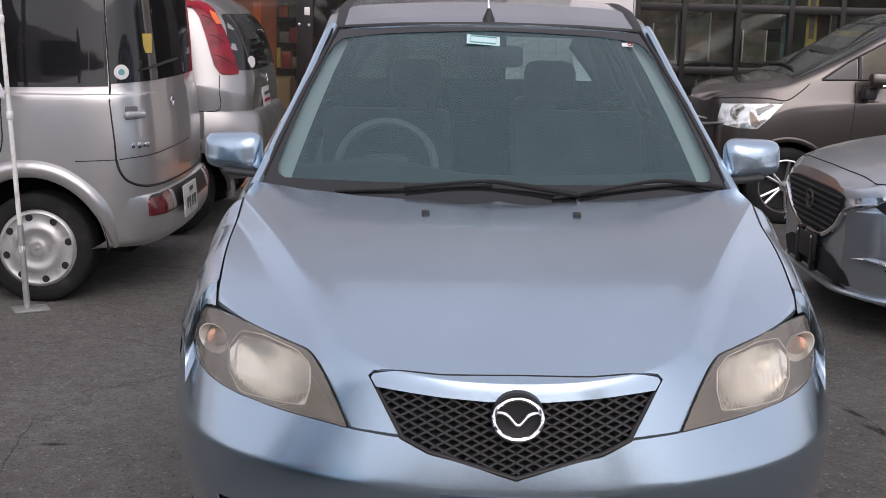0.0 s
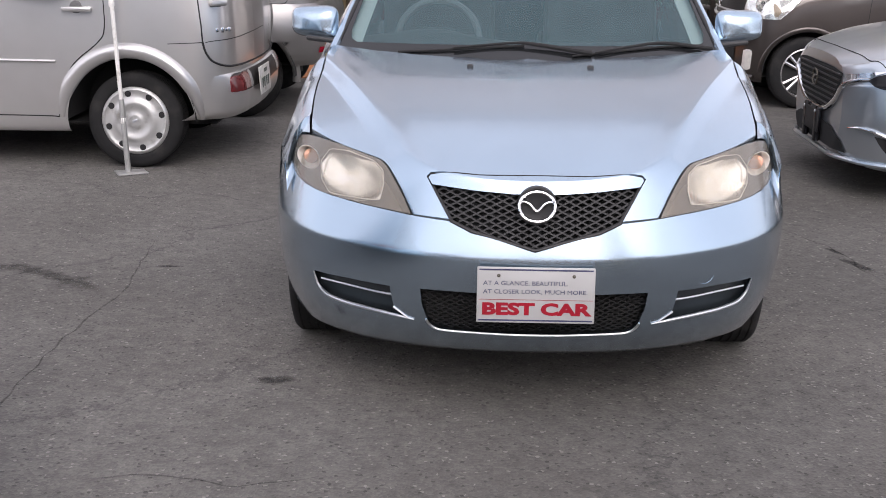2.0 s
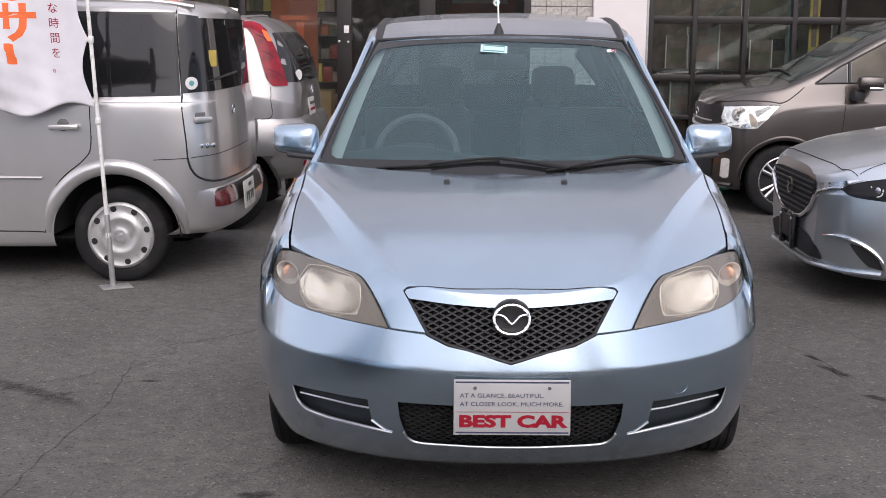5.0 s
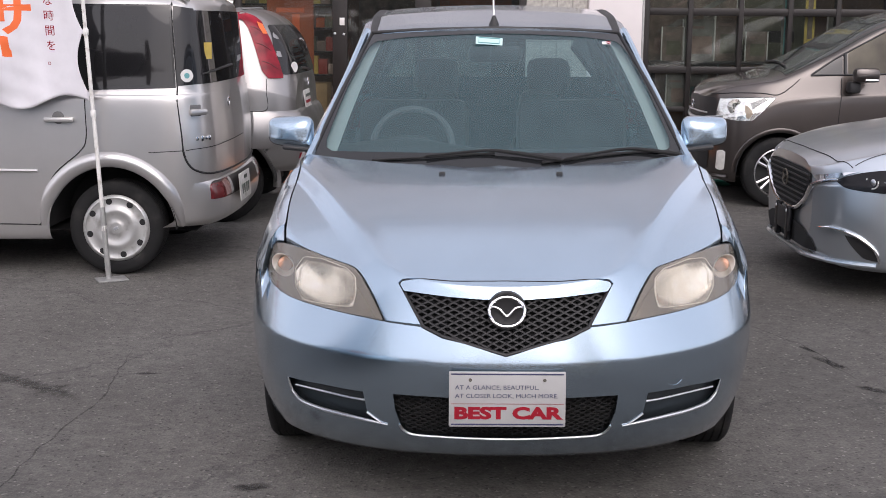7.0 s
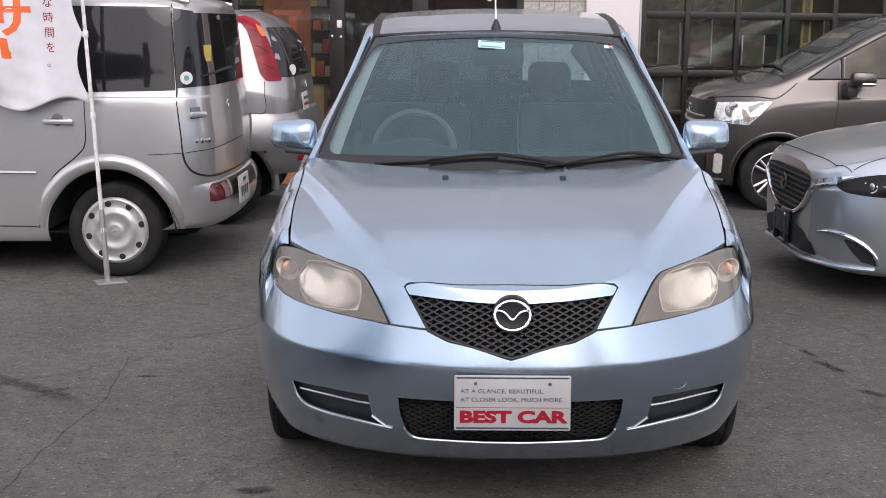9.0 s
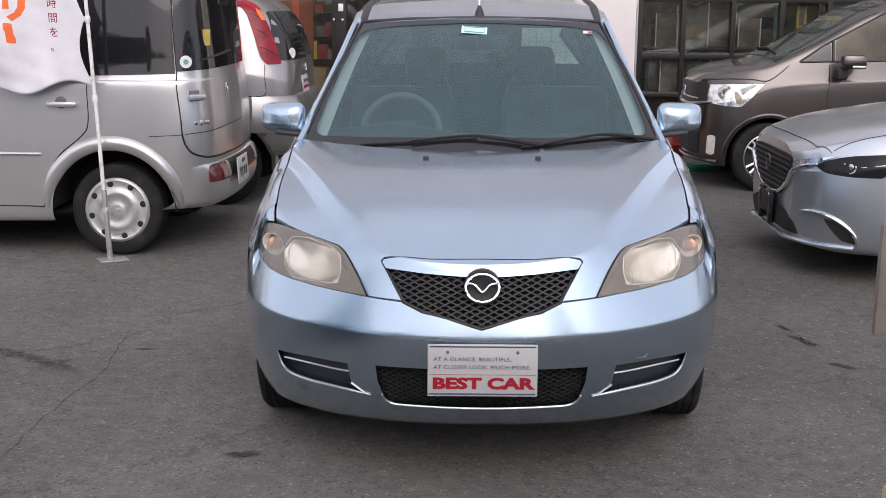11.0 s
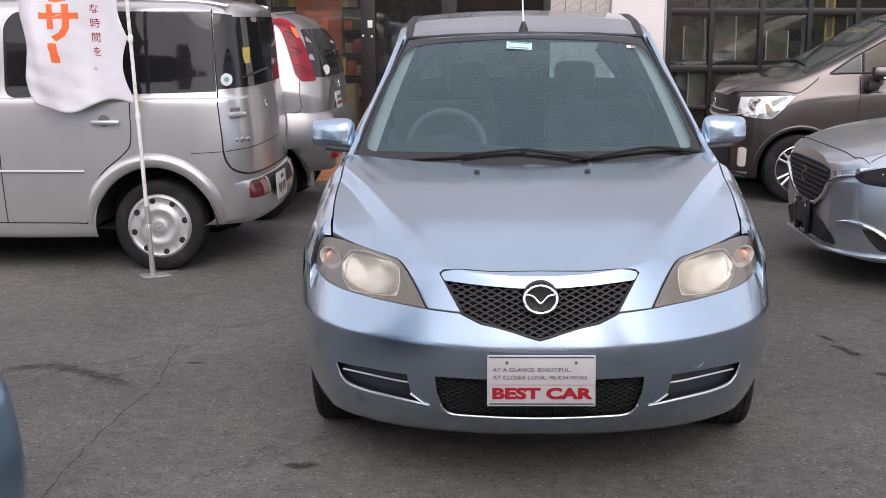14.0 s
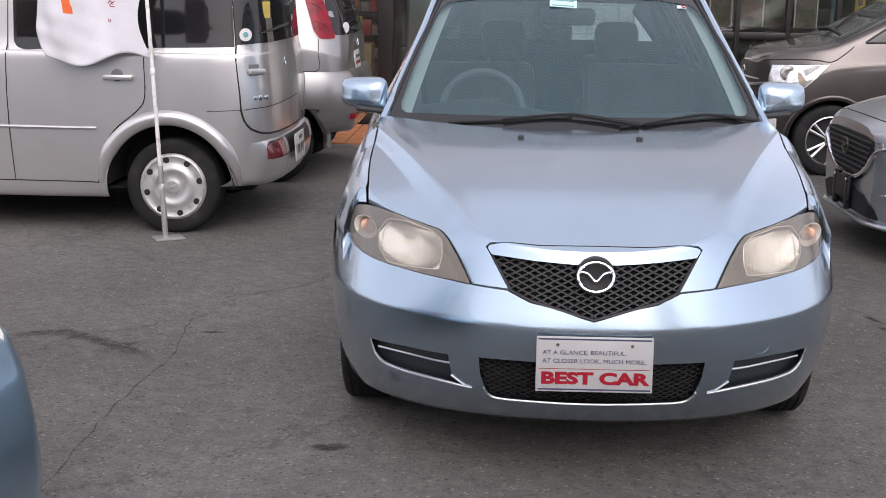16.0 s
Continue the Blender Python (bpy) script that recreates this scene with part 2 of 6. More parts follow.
M_BOWL = material("polished_bowl", (0.97, 0.95, 0.90), 0.17, 0.92, vary=0.15, size=24)
M_POLE = material("white_pole_paint", (0.72, 0.71, 0.68), 0.4, vary=0.1, dirt=(0.40, 0.37, 0.32), dirt_size=14)
M_POLE_GREY = material("galvanised_steel", (0.40, 0.40, 0.39), 0.5, 0.6, vary=0.15, size=20)
M_WALL = material("white_wall_paint", (0.68, 0.64, 0.63), 0.8, vary=0.04, size=3, bump=0.1, bump_size=40)
M_TILE = material("pale_wall_tile", (0.40, 0.385, 0.35), 0.75, vary=0.25, size=35, bump=0.5, bump_size=120)
M_JOINT = material("tile_joint", (0.25, 0.24, 0.22), 0.9)
M_FRAME = material("dark_bronze_frame", (0.022, 0.019, 0.018), 0.4, 0.3, vary=0.1)
M_TERRA = material("terracotta_tile", (0.36, 0.13, 0.045), 0.7, vary=0.2, size=14, bump=0.3, dirt=(0.20, 0.11, 0.06), dirt_size=5)
M_ROOM = material("brown_room_wall", (0.14, 0.085, 0.06), 0.8, vary=0.25, size=2)
M_WOOD = material("light_wood", (0.42, 0.26, 0.13), 0.6, vary=0.2, size=9)
M_CARTON = material("cardboard", (0.38, 0.25, 0.14), 0.85, vary=0.12)
M_BAND = material("rust_stained_cream_paint", (0.34, 0.27, 0.17), 0.7, vary=0.3, size=14, bump=0.3, bump_size=60, dirt=(0.14, 0.07, 0.035), dirt_size=9)
M_CREAM = material("cream_gate_paint", (0.46, 0.42, 0.31), 0.55, vary=0.1, size=5, dirt=(0.24, 0.12, 0.06), dirt_size=7, bump=0.2)
M_BOX = material("weathered_grey_brown_paint", (0.15, 0.125, 0.105), 0.55, vary=0.25, size=10, dirt=(0.12, 0.07, 0.05), dirt_size=18)
M_RUST = material("brown_rust", (0.13, 0.062, 0.030), 0.8, vary=0.4, size=22, bump=0.5, bump_size=90, dirt=(0.30, 0.22, 0.13), dirt_size=16)
M_REDPL = material("red_plastic", (0.26, 0.028, 0.016), 0.45, vary=0.15)
M_GREEN = material("green_hose", (0.02, 0.16, 0.11), 0.4)
M_YELLOW = material("yellow_print", (0.50, 0.37, 0.08), 0.6, vary=0.3)
M_PAPER = material("pale_poster_paper", (0.20, 0.20, 0.185), 0.7, vary=0.6, size=7)
M_PAPERB = material("mixed_colour_poster", (0.17, 0.13, 0.11), 0.6, vary=0.5, size=9)
M_FACADE = material("pale_grey_render", (0.45, 0.44, 0.455), 0.85, vary=0.08, size=1.5, bump=0.2, dirt=(0.31, 0.30, 0.30), dirt_size=1.2)


# ---- geometry helpers ----
def link_mesh(name, verts, faces, mat, parent=None, label="", sharp=40, flat=False):
    me = bpy.data.meshes.new(name)
    me.from_pydata([tuple(map(float, v)) for v in verts], [], [tuple(int(i) for i in f) for f in faces])
    bm = bmesh.new()
    bm.from_mesh(me)
    bmesh.ops.recalc_face_normals(bm, faces=bm.faces)
    for f in bm.faces:
        f.smooth = not flat
    bm.to_mesh(me)
    bm.free()
    if not flat:
        me.set_sharp_from_angle(angle=radians(sharp))
    me.materials.append(mat)
    ob = new(name, me)
    if parent:
        ob.parent = parent
    if label:
        ob["label"] = label
    return ob


def part(name, bm, mat, parent=None, label="", smooth=False):
    me = bpy.data.meshes.new(name)
    if smooth:
        for f in bm.faces:
            f.smooth = True
    bm.to_mesh(me)
    bm.free()
    if smooth:
        me.set_sharp_from_angle(angle=radians(40))
    me.materials.append(mat)
    ob = new(name, me)
    if parent:
        ob.parent = parent
    if label:
        ob["label"] = label
    return ob


def thing(name, m, label, category, group="", kind=""):
    ob = new(name)
    ob.empty_display_size = 0.1
    ob.matrix_basis = m
    return tagged(ob, label, category, group, kind)


def block(size, at=(0, 0, 0), turn=(0, 0, 0), bevel=0.006, segs=2):
    bm = bmesh.new()
    bmesh.ops.create_cube(bm, size=1)
    bmesh.ops.scale(bm, vec=size, verts=bm.verts)
    if bevel:
        bmesh.ops.bevel(bm, geom=list(bm.edges), offset=bevel, segments=segs, affect="EDGES", profile=0.5)
    bmesh.ops.transform(bm, matrix=pose(*at, *turn), verts=bm.verts)
    return bm


def box(name, size, at, mat, parent=None, label="", turn=(0, 0, 0), bevel=0.006):
    return part(name, block(size, at, turn, bevel), mat, parent, label, True)


def spline(pts, n, closed=False):
    """Catmull-Rom through pts, n samples."""
    p = np.array(pts, float)
    k = len(p)
    t = np.linspace(0, k if closed else k - 1, n, endpoint=not closed)
    i = np.minimum(np.floor(t).astype(int), k - 1 if closed else k - 2)
    f = (t - i)[:, None]
    g = (lambda j: p[j % k]) if closed else (lambda j: p[np.clip(j, 0, k - 1)])
    a, b, c, d = g(i - 1), g(i), g(i + 1), g(i + 2)
    return 0.5 * (2 * b + (c - a) * f + (2 * a - 5 * b + 4 * c - d) * f**2 + (3 * b - a - 3 * c + d) * f**3)


def tube(name, pts, radius, mat, parent=None, label="", segs=8, flat=1.0, up=(0, 0, 1), smooth_n=0, closed=False):
    """A rod along pts, of elliptic section (flat: height share along up)."""
    p = spline(pts, smooth_n, closed) if smooth_n else np.array(pts, float)
    n = len(p)
    rad = np.full(n, radius) if np.isscalar(radius) else np.interp(np.linspace(0, 1, n), np.linspace(0, 1, len(radius)), radius)
    verts, faces = [], []
    up = Vector(up)
    for i in range(n):
        a = p[(i - 1) % n] if closed or i else p[i]
        b = p[(i + 1) % n] if closed or i < n - 1 else p[i]
        d = Vector(b - a).normalized()
        s = d.cross(up)
        s = s.normalized() if s.length > 1e-4 else d.orthogonal().normalized()
        w = s.cross(d).normalized()
        for k in range(segs):
            q = 2 * math.pi * k / segs
            verts.append(Vector(p[i]) + s * (math.cos(q) * rad[i]) + w * (math.sin(q) * rad[i] * flat))
    for i in range(n if closed else n - 1):
        j = (i + 1) % n
        for k in range(segs):
            l = (k + 1) % segs
            faces.append((i * segs + k, i * segs + l, j * segs + l, j * segs + k))
    if not closed:
        faces += [tuple(range(segs)), tuple((n - 1) * segs + k for k in range(segs))]
    return link_mesh(name, verts, faces, mat, parent, label)


def lathe(name, prof, mat, parent=None, label="", segs=40, at=(0, 0, 0), turn=(0, 0, 0), sharp=35):
    """Turns (radius, along) pairs round the local x axis."""
    verts, faces = [], []
    m = pose(*at, *turn)
    for r, a in prof:
        for k in range(segs):
            q = 2 * math.pi * k / segs
            verts.append(m @ Vector((a, r * math.cos(q), r * math.sin(q))))
    for i in range(len(prof) - 1):
        for k in range(segs):
            l = (k + 1) % segs
            faces.append((i * segs + k, i * segs + l, (i + 1) * segs + l, (i + 1) * segs + k))
    return link_mesh(name, verts, faces, mat, parent, label, sharp)


def inside(px, py, poly):
    hit = np.zeros(px.shape, bool)
    x0, y0 = poly[-1]
    for x1, y1 in poly:
        c = (y0 > py) != (y1 > py)
        with np.errstate(divide="ignore", invalid="ignore"):
            hit ^= c & (px < (x1 - x0) * (py - y0) / (y1 - y0 + 1e-12) + x0)
        x0, y0 = x1, y1
    return hit


def panel(name, fn, U, V, mat, parent=None, keep=None, holes=(), arches=(), lip=None, label="", sharp=40):
    """A sheet fn(u, v) over a grid, trimmed to the outline keep, with holes; arches: (y, z, r) wheel openings; lip: turned-in rim."""
    U, V = np.array(U, float), np.array(V, float)
    uu, vv = (a.copy() for a in np.meshgrid(U, V, indexing="ij"))
    nu, nv = len(U), len(V)
    uc, vc = (U[:-1] + U[1:])[:, None] / 2 + 0 * V[None, :-1], (V[:-1] + V[1:])[None, :] / 2 + 0 * U[:-1, None]
    ok = np.ones(uc.shape, bool)
    polys = ([np.array(keep, float)] if keep is not None else []) + [np.array(h, float) for h in holes]
    if keep is not None:
        ok &= inside(uc, vc, polys[0])
    for h in holes:
        ok &= ~inside(uc, vc, np.array(h, float))

    def rim(ok):
        touch, bad = np.zeros((nu, nv), bool), np.zeros((nu, nv), bool)
        for a in (0, 1):
            for b in (0, 1):
                touch[a : nu - 1 + a, b : nv - 1 + b] |= ok
                bad[a : nu - 1 + a, b : nv - 1 + b] |= ~ok
        return touch & bad

    if polys:
        du, dv = np.gradient(U)[:, None] + 0 * vv, np.gradient(V)[None, :] + 0 * uu
        ids = np.argwhere(rim(ok))
        for i, j in ids:
            s = np.array([du[i, j], dv[i, j]])
            q = np.array([uu[i, j], vv[i, j]])
            best, where = 1e9, None
            for poly in polys:
                a, b = poly / s, np.roll(poly, -1, 0) / s
                ab = b - a
                t = np.clip(((q / s - a) * ab).sum(1) / np.maximum((ab * ab).sum(1), 1e-12), 0, 1)
                c = a + t[:, None] * ab
                d = np.hypot(*(c - q / s).T)
                k = d.argmin()
                if d[k] < best:
                    best, where = d[k], c[k] * s
            if best < 1.8:
                uu[i, j], vv[i, j] = where
        for poly in polys:
            a, b = poly - np.roll(poly, 1, 0), np.roll(poly, -1, 0) - poly
            s = np.array([du.mean(), dv.mean()])
            a, b = a / s, b / s
            turn = np.abs(np.arctan2(a[:, 0] * b[:, 1] - a[:, 1] * b[:, 0], (a * b).sum(1)))
            for c in poly[turn > 0.5]:
                if len(ids):
                    d = np.hypot((uu[ids[:, 0], ids[:, 1]] - c[0]) / s[0], (vv[ids[:, 0], ids[:, 1]] - c[1]) / s[1])
                    k = d.argmin()
                    if d[k] < 1.6:
                        uu[tuple(ids[k])], vv[tuple(ids[k])] = c
    xyz = np.stack(fn(uu, vv), -1)
    for yc, zc, r in arches:
        mid = (xyz[:-1, :-1] + xyz[1:, :-1] + xyz[:-1, 1:] + xyz[1:, 1:]) / 4
        ok &= ~((np.hypot(mid[..., 1] - yc, mid[..., 2] - zc) < r) & (np.abs(mid[..., 0]) > 0.45))
        for i, j in np.argwhere(rim(ok)):
            d = xyz[i, j, 1:] - (yc, zc)
            l = np.hypot(*d)
            if abs(l - r) < 0.05 and abs(xyz[i, j, 0]) > 0.45:
                xyz[i, j, 1:] = np.array((yc, zc)) + d * r / l
    index = -np.ones((nu, nv), int)
    verts, faces = [], []

    def vid(i, j):
        if index[i, j] < 0:
            index[i, j] = len(verts)
            verts.append(xyz[i, j])
        return index[i, j]

    for i, j in np.argwhere(ok):
        faces.append((vid(i, j), vid(i + 1, j), vid(i + 1, j + 1), vid(i, j + 1)))
    if lip is not None:
        count = {}
        for f in faces:
            for a, b in zip(f, f[1:] + f[:1]):
                e = (min(a, b), max(a, b))
                count[e] = count.get(e, 0) + 1
        edge, twin = [e for e, c in count.items() if c == 1], {}
        for e in edge:
            for a in e:
                if a not in twin:
                    p = verts[a]
                    twin[a] = len(verts)
                    verts.append(p + np.array(lip(p) if callable(lip) else lip))
            faces.append((e[0], e[1], twin[e[1]], twin[e[0]]))
    return link_mesh(name, verts, faces, mat, parent, label, sharp)


def both(pts):
    """An outline from its half on the +x side, from the middle round to the middle."""
    return [tuple(p) for p in pts] + [(-u, v) for u, v in reversed(pts) if abs(u) > 1e-6]


def flip(pts):
    return [(-u, v) for u, v in pts]


def soft(poly, times=2, r=.045):
    """Round an outline's corners by about r."""
    p, out = [np.array(q, float) for q in poly], []
    for i, c in enumerate(p):
        a, b = p[i - 1], p[(i + 1) % len(p)]
        la, lb = np.hypot(*(a - c)), np.hypot(*(b - c))
        k = min(r * times / 2, la * .45, lb * .45)
        s, e = c + (a - c) / la * k, c + (b - c) / lb * k
        out += [s * (1 - t) ** 2 + 2 * c * t * (1 - t) + e * t * t for t in np.linspace(0, 1, 6)]
    return np.array(out)


def writing(name, body, size, m, mat, parent=None, depth=0.0006, label="", align="LEFT", width=1.0, bold=0.0):
    """Lettering in the built-in font, turned into a mesh."""
    cu = bpy.data.curves.new(name, "FONT")
    cu.body, cu.size, cu.extrude, cu.align_x, cu.offset, cu.resolution_u = body, size, depth, align, bold, 3
    tmp = new("lettering_draft", cu)
    dg = bpy.context.evaluated_depsgraph_get()
    me = bpy.data.meshes.new_from_object(tmp.evaluated_get(dg))
    bpy.data.objects.remove(tmp)
    bpy.data.curves.remove(cu)
    me.transform(m @ Matrix.Diagonal((width, 1, 1, 1)))
    me.materials.clear()
    me.materials.append(mat)
    ob = new(name, me)
    if parent:
        ob.parent = parent
    if label:
        ob["label"] = label
    return ob


# ---- setting ----
def add_ground():
    bm = bmesh.new()
    bmesh.ops.create_grid(bm, x_segments=2, y_segments=2, size=400)
    g = part("ground", bm, M_ASPHALT)
    tagged(g, "worn grey asphalt of a used-car lot, speckled with pale stones", "asphalt", kind="structure")


def add_wall(name, size, at, mat, label, category="wall", bevel=0.0):
    w = box(name, size, at, mat, bevel=bevel)
    return tagged(w, label, category, kind="structure")


add_ground()
FY = 9.2   # front of the shop


# ---- wheels ----
def wheel(car, at, r, w, side, style, rim_r, mat):
    """Wheel under a car: drum, tyre and rim or cover; side +1 shows to +x."""
    drum = lathe("wheel", [(0.0, -w * 0.45), (r * 0.62, -w * 0.45), (r * 0.62, w * 0.2), (0.0, w * 0.2)], M_DARK, car, segs=24)
    drum.matrix_basis = pose(*at, 0, 0, 0 if side > 0 else 180)
    h = w / 2
    prof = [(rim_r, -h * 0.8), (rim_r + 0.03, -h), (r - 0.035, -h), (r - 0.012, -h * 0.92), (r, -h * 0.75)]
    for k in range(-2, 3):
        c = k * h * 0.3
        prof += [(r, c - 0.006), (r - 0.004, c - 0.005), (r - 0.004, c + 0.001), (r, c + 0.002)]
    prof += [(r, h * 0.75), (r - 0.012, h * 0.92), (r - 0.035, h), (r - 0.06, h * 0.98), (rim_r + 0.012, h * 0.98), (rim_r, h * 0.85), (rim_r - 0.01, h * 0.6)]
    lathe("tyre", prof, M_RUBBER, drum, segs=56, sharp=50)
    if style == "cover":
        c = h * 0.92
        lathe("wheel_cover", [(rim_r + 0.006, c - 0.012), (rim_r + 0.002, c + 0.004), (rim_r * 0.93, c + 0.010), (rim_r * 0.88, c + 0.002), (rim_r * 0.70, c + 0.004),
                              (rim_r * 0.64, c + 0.010), (rim_r * 0.58, c + 0.018), (rim_r * 0.50, c + 0.019), (rim_r * 0.44, c + 0.009), (rim_r * 0.24, c + 0.007), (rim_r * 0.20, c + 0.012), (rim_r * 0.16, c + 0.013), (0.001, c + 0.014)], mat, drum, segs=56, sharp=60)
        for k in range(8):
            q = 2 * math.pi * (k + 0.3) / 8
            lathe("vent_hole", [(0.0, 0.003), (0.017, 0.003), (0.019, 0.0)], M_DARK, drum, segs=12, at=(c + 0.004, math.cos(q) * rim_r * 0.83, math.sin(q) * rim_r * 0.83))
        box("wheel_badge", (0.004, 0.03, 0.016), (c + 0.015, 0, 0), M_SATIN, drum, turn=(25, 0, 0), bevel=0.002)
    else:
        c = h * 0.8
        lathe("rim", [(rim_r + 0.004, c - 0.05), (rim_r + 0.004, c + 0.012), (rim_r - 0.006, c + 0.014), (rim_r - 0.014, c - 0.02), (rim_r - 0.016, -h * 0.4)], mat, drum, segs=48)
        lathe("hub_cap", [(0.045, c - 0.03), (0.04, c - 0.006), (0.0, c)], mat, drum, segs=20)
        for k in range(5):
            for d in (-0.16, 0.16):
                q = 2 * math.pi * k / 5 + d
                a, b = 0.03, rim_r - 0.008
                tube("spoke", [(c - 0.02, a * math.cos(q - d * 0.4), a * math.sin(q - d * 0.4)), (c - 0.008, b * math.cos(q), b * math.sin(q))], [0.012, 0.014], mat, drum, segs=6)
    return drum


# ---- light blue hatchback, nose to the camera ----
PX = [0, .15, .3, .4, .5, .58, .645, .70, .737, .766, .794, .815, .833, .845]
PY = [.01, .016, .040, .071, .117, .170, .228, .296, .360, .424, .50, .58, .68, .78]
PS = [0, .15, .3, .4, .5, .58, .645, .70, .77, .838, .92, 1.00, 1.10, 1.20]


PLAN = spline(list(zip(PS, PX, PY)), 300)


def plan_y(x):
    return np.interp(np.abs(x), PLAN[:, 1], PLAN[:, 2])


def nose_a(x):
    return 0.050 * (1 + 2.2 * (np.abs(x) / 0.75) ** 2)


def fascia(s, z, off=0.0):
    """Bumper skin: s runs round the plan curve of the nose, z up."""
    a = np.abs(s)
    x, y = np.interp(a, PLAN[:, 0], PLAN[:, 1]), np.interp(a, PLAN[:, 0], PLAN[:, 2])
    up, low = np.maximum(z - 0.54 + 0.028 * np.exp(-((a / 0.40) ** 2)), 0) / 0.20, np.maximum(0.545 - z, 0) / 0.33
    y = y + nose_a(x) * up**1.05 + 0.135 * low**2.7
    x = x - 0.030 * low**2 * (a / 1.2)
    return np.sign(s) * x, y - off, z


HOOD = spline(list(zip([.05, .10, .2, .35, .5, .7, .9, 1.05, 1.2, 1.35], [.731, .752, .791, .843, .885, .928, .958, .978, .995, 1.0])), 200)


def hood_top(x, y):
    """Bonnet height: a flat middle, then a bevel along each crease and a gentler flank."""
    z = np.interp(y, HOOD[:, 0], HOOD[:, 1])
    d = np.maximum(np.abs(x) - (.306 + .398 * y), -.3)
    ramp = lambda q: (np.sqrt(q**2 + .00001) + q) / 2
    return z + .005 * np.exp(-(((d + .012) / .04) ** 2)) - .62 * ramp(d) + .43 * ramp(d - .045)


def nose(x, v, off=0.0):
    """Bonnet, lamps and nose: x across, v up the nose and back over the bonnet."""
    v = np.maximum(v, 0)
    y = plan_y(x) + nose_a(x) * v**1.05
    zf, h, k = .54 + .20 * v, hood_top(x, y), .016 + .05 * np.exp(-(((np.abs(x) - .37) / .06) ** 2))
    t = np.maximum(k - np.abs(zf - h), 0) / k
    return x, y - off * 0.7, np.minimum(zf, h) - t * t * k / 4 + off * 0.7


def vz(z):
    return (z - .54) / .20


def vy(x, y):
    return float(np.maximum((y - plan_y(x)) / nose_a(x), 0) ** (1 / 1.05))


SIDE_Y = [.46, .55, .77, .92, 1.2, 1.6, 2.2, 3.0, 3.5, 3.75, 3.9]


def side_w(y):
    return np.interp(y, [.46, .5, .6, .75, 1.0, 3.2, 3.6, 3.8, 3.9], [.762, .780, .810, .837, .848, .846, .815, .76, .70])


def top_x(y):
    return np.interp(y, [.45, .50, .55, .66, .77, .92, 1.11, 1.2, 1.35, 1.6, 2.2, 3.2, 3.6, 3.9], [.728, .704, .696, .704, .7085, .709, .706, .706, .735, .758, .772, .77, .735, .62])


def top_z(y):
    far = np.interp(y, SIDE_Y, [.775, .822, .880, .912, .958, .985, 1.0, 1.03, 1.05, 1.06, 1.06])
    near = np.where(y < .52, np.interp(y, [.43, .47, .52], [.745, .778, .812]), hood_top(top_x(y), y) - .001)
    f = np.clip((y - 1.0) / .2, 0, 1)
    return near * (1 - f) + far * f


def low_side(y, q, sgn=1, off=0.0):
    zt, xt, w = top_z(y), top_x(y), side_w(y)
    z = .20 + q * (zt - .20)
    a, b = np.maximum(.5 - z, 0) / .3, np.maximum(z - .60, 0) / (zt - .60)
    x = w - .03 * a * a - (w - xt) * (1 - (1 - b**1.6) ** .625) + 0.006 * np.exp(-((z - .70) / .03) ** 2)
    return sgn * (x + off), y + 0 * z, z


def high_side(y, q, sgn=1, off=0.0):
    rx = np.interp(y, [1.2, 1.4, 1.63, 1.88, 2.2, 2.8, 3.3, 3.6, 3.8], [.712, .655, .590, .538, .526, .526, .52, .51, .48])
    rz = np.interp(y, [1.2, 1.4, 1.63, 1.88, 2.2, 2.8, 3.3, 3.6, 3.8], [.960, 1.105, 1.275, 1.435, 1.478, 1.49, 1.47, 1.42, 1.30])
    x = top_x(y) * (1 - q) + rx * q + .008 * np.sin(q * math.pi) + off
    return sgn * x, y + 0 * q, top_z(y) * (1 - q) + np.maximum(rz, top_z(y)) * q


def screen(u, t, off=0.0):
    x = u * (.700 * (1 - t) + .512 * t)
    y0, y1 = 1.03 + .39 * x * x, 1.80 + .28 * x * x
    bow = .02 * np.sin(np.pi * t)
    return x, y0 * (1 - t) + y1 * t - bow * .55 - off * .55, .968 * (1 - t) + (1.447 - .07 * x * x) * t + bow * .8 + off * .8


def roof_skin(x, y, off=0.0):
    z = np.interp(y, [1.78, 1.9, 2.2, 2.6, 3.0, 3.4, 3.62], [1.447, 1.474, 1.523, 1.553, 1.555, 1.52, 1.47])
    return x, y + .28 * x * x * np.interp(y, [1.8, 2.4], [1, 0]), z - .09 * x * x - .9 * np.maximum(np.abs(x) - .46, 0) ** 1.6 + off


def rear_skin(x, z, off=0.0):
    y = np.interp(z, [.2, .35, .6, 1.0, 1.2, 1.47], [3.82, 3.93, 3.95, 3.90, 3.80, 3.60])
    return x, y - .16 * (np.abs(x) / .75) ** 3 + off, z


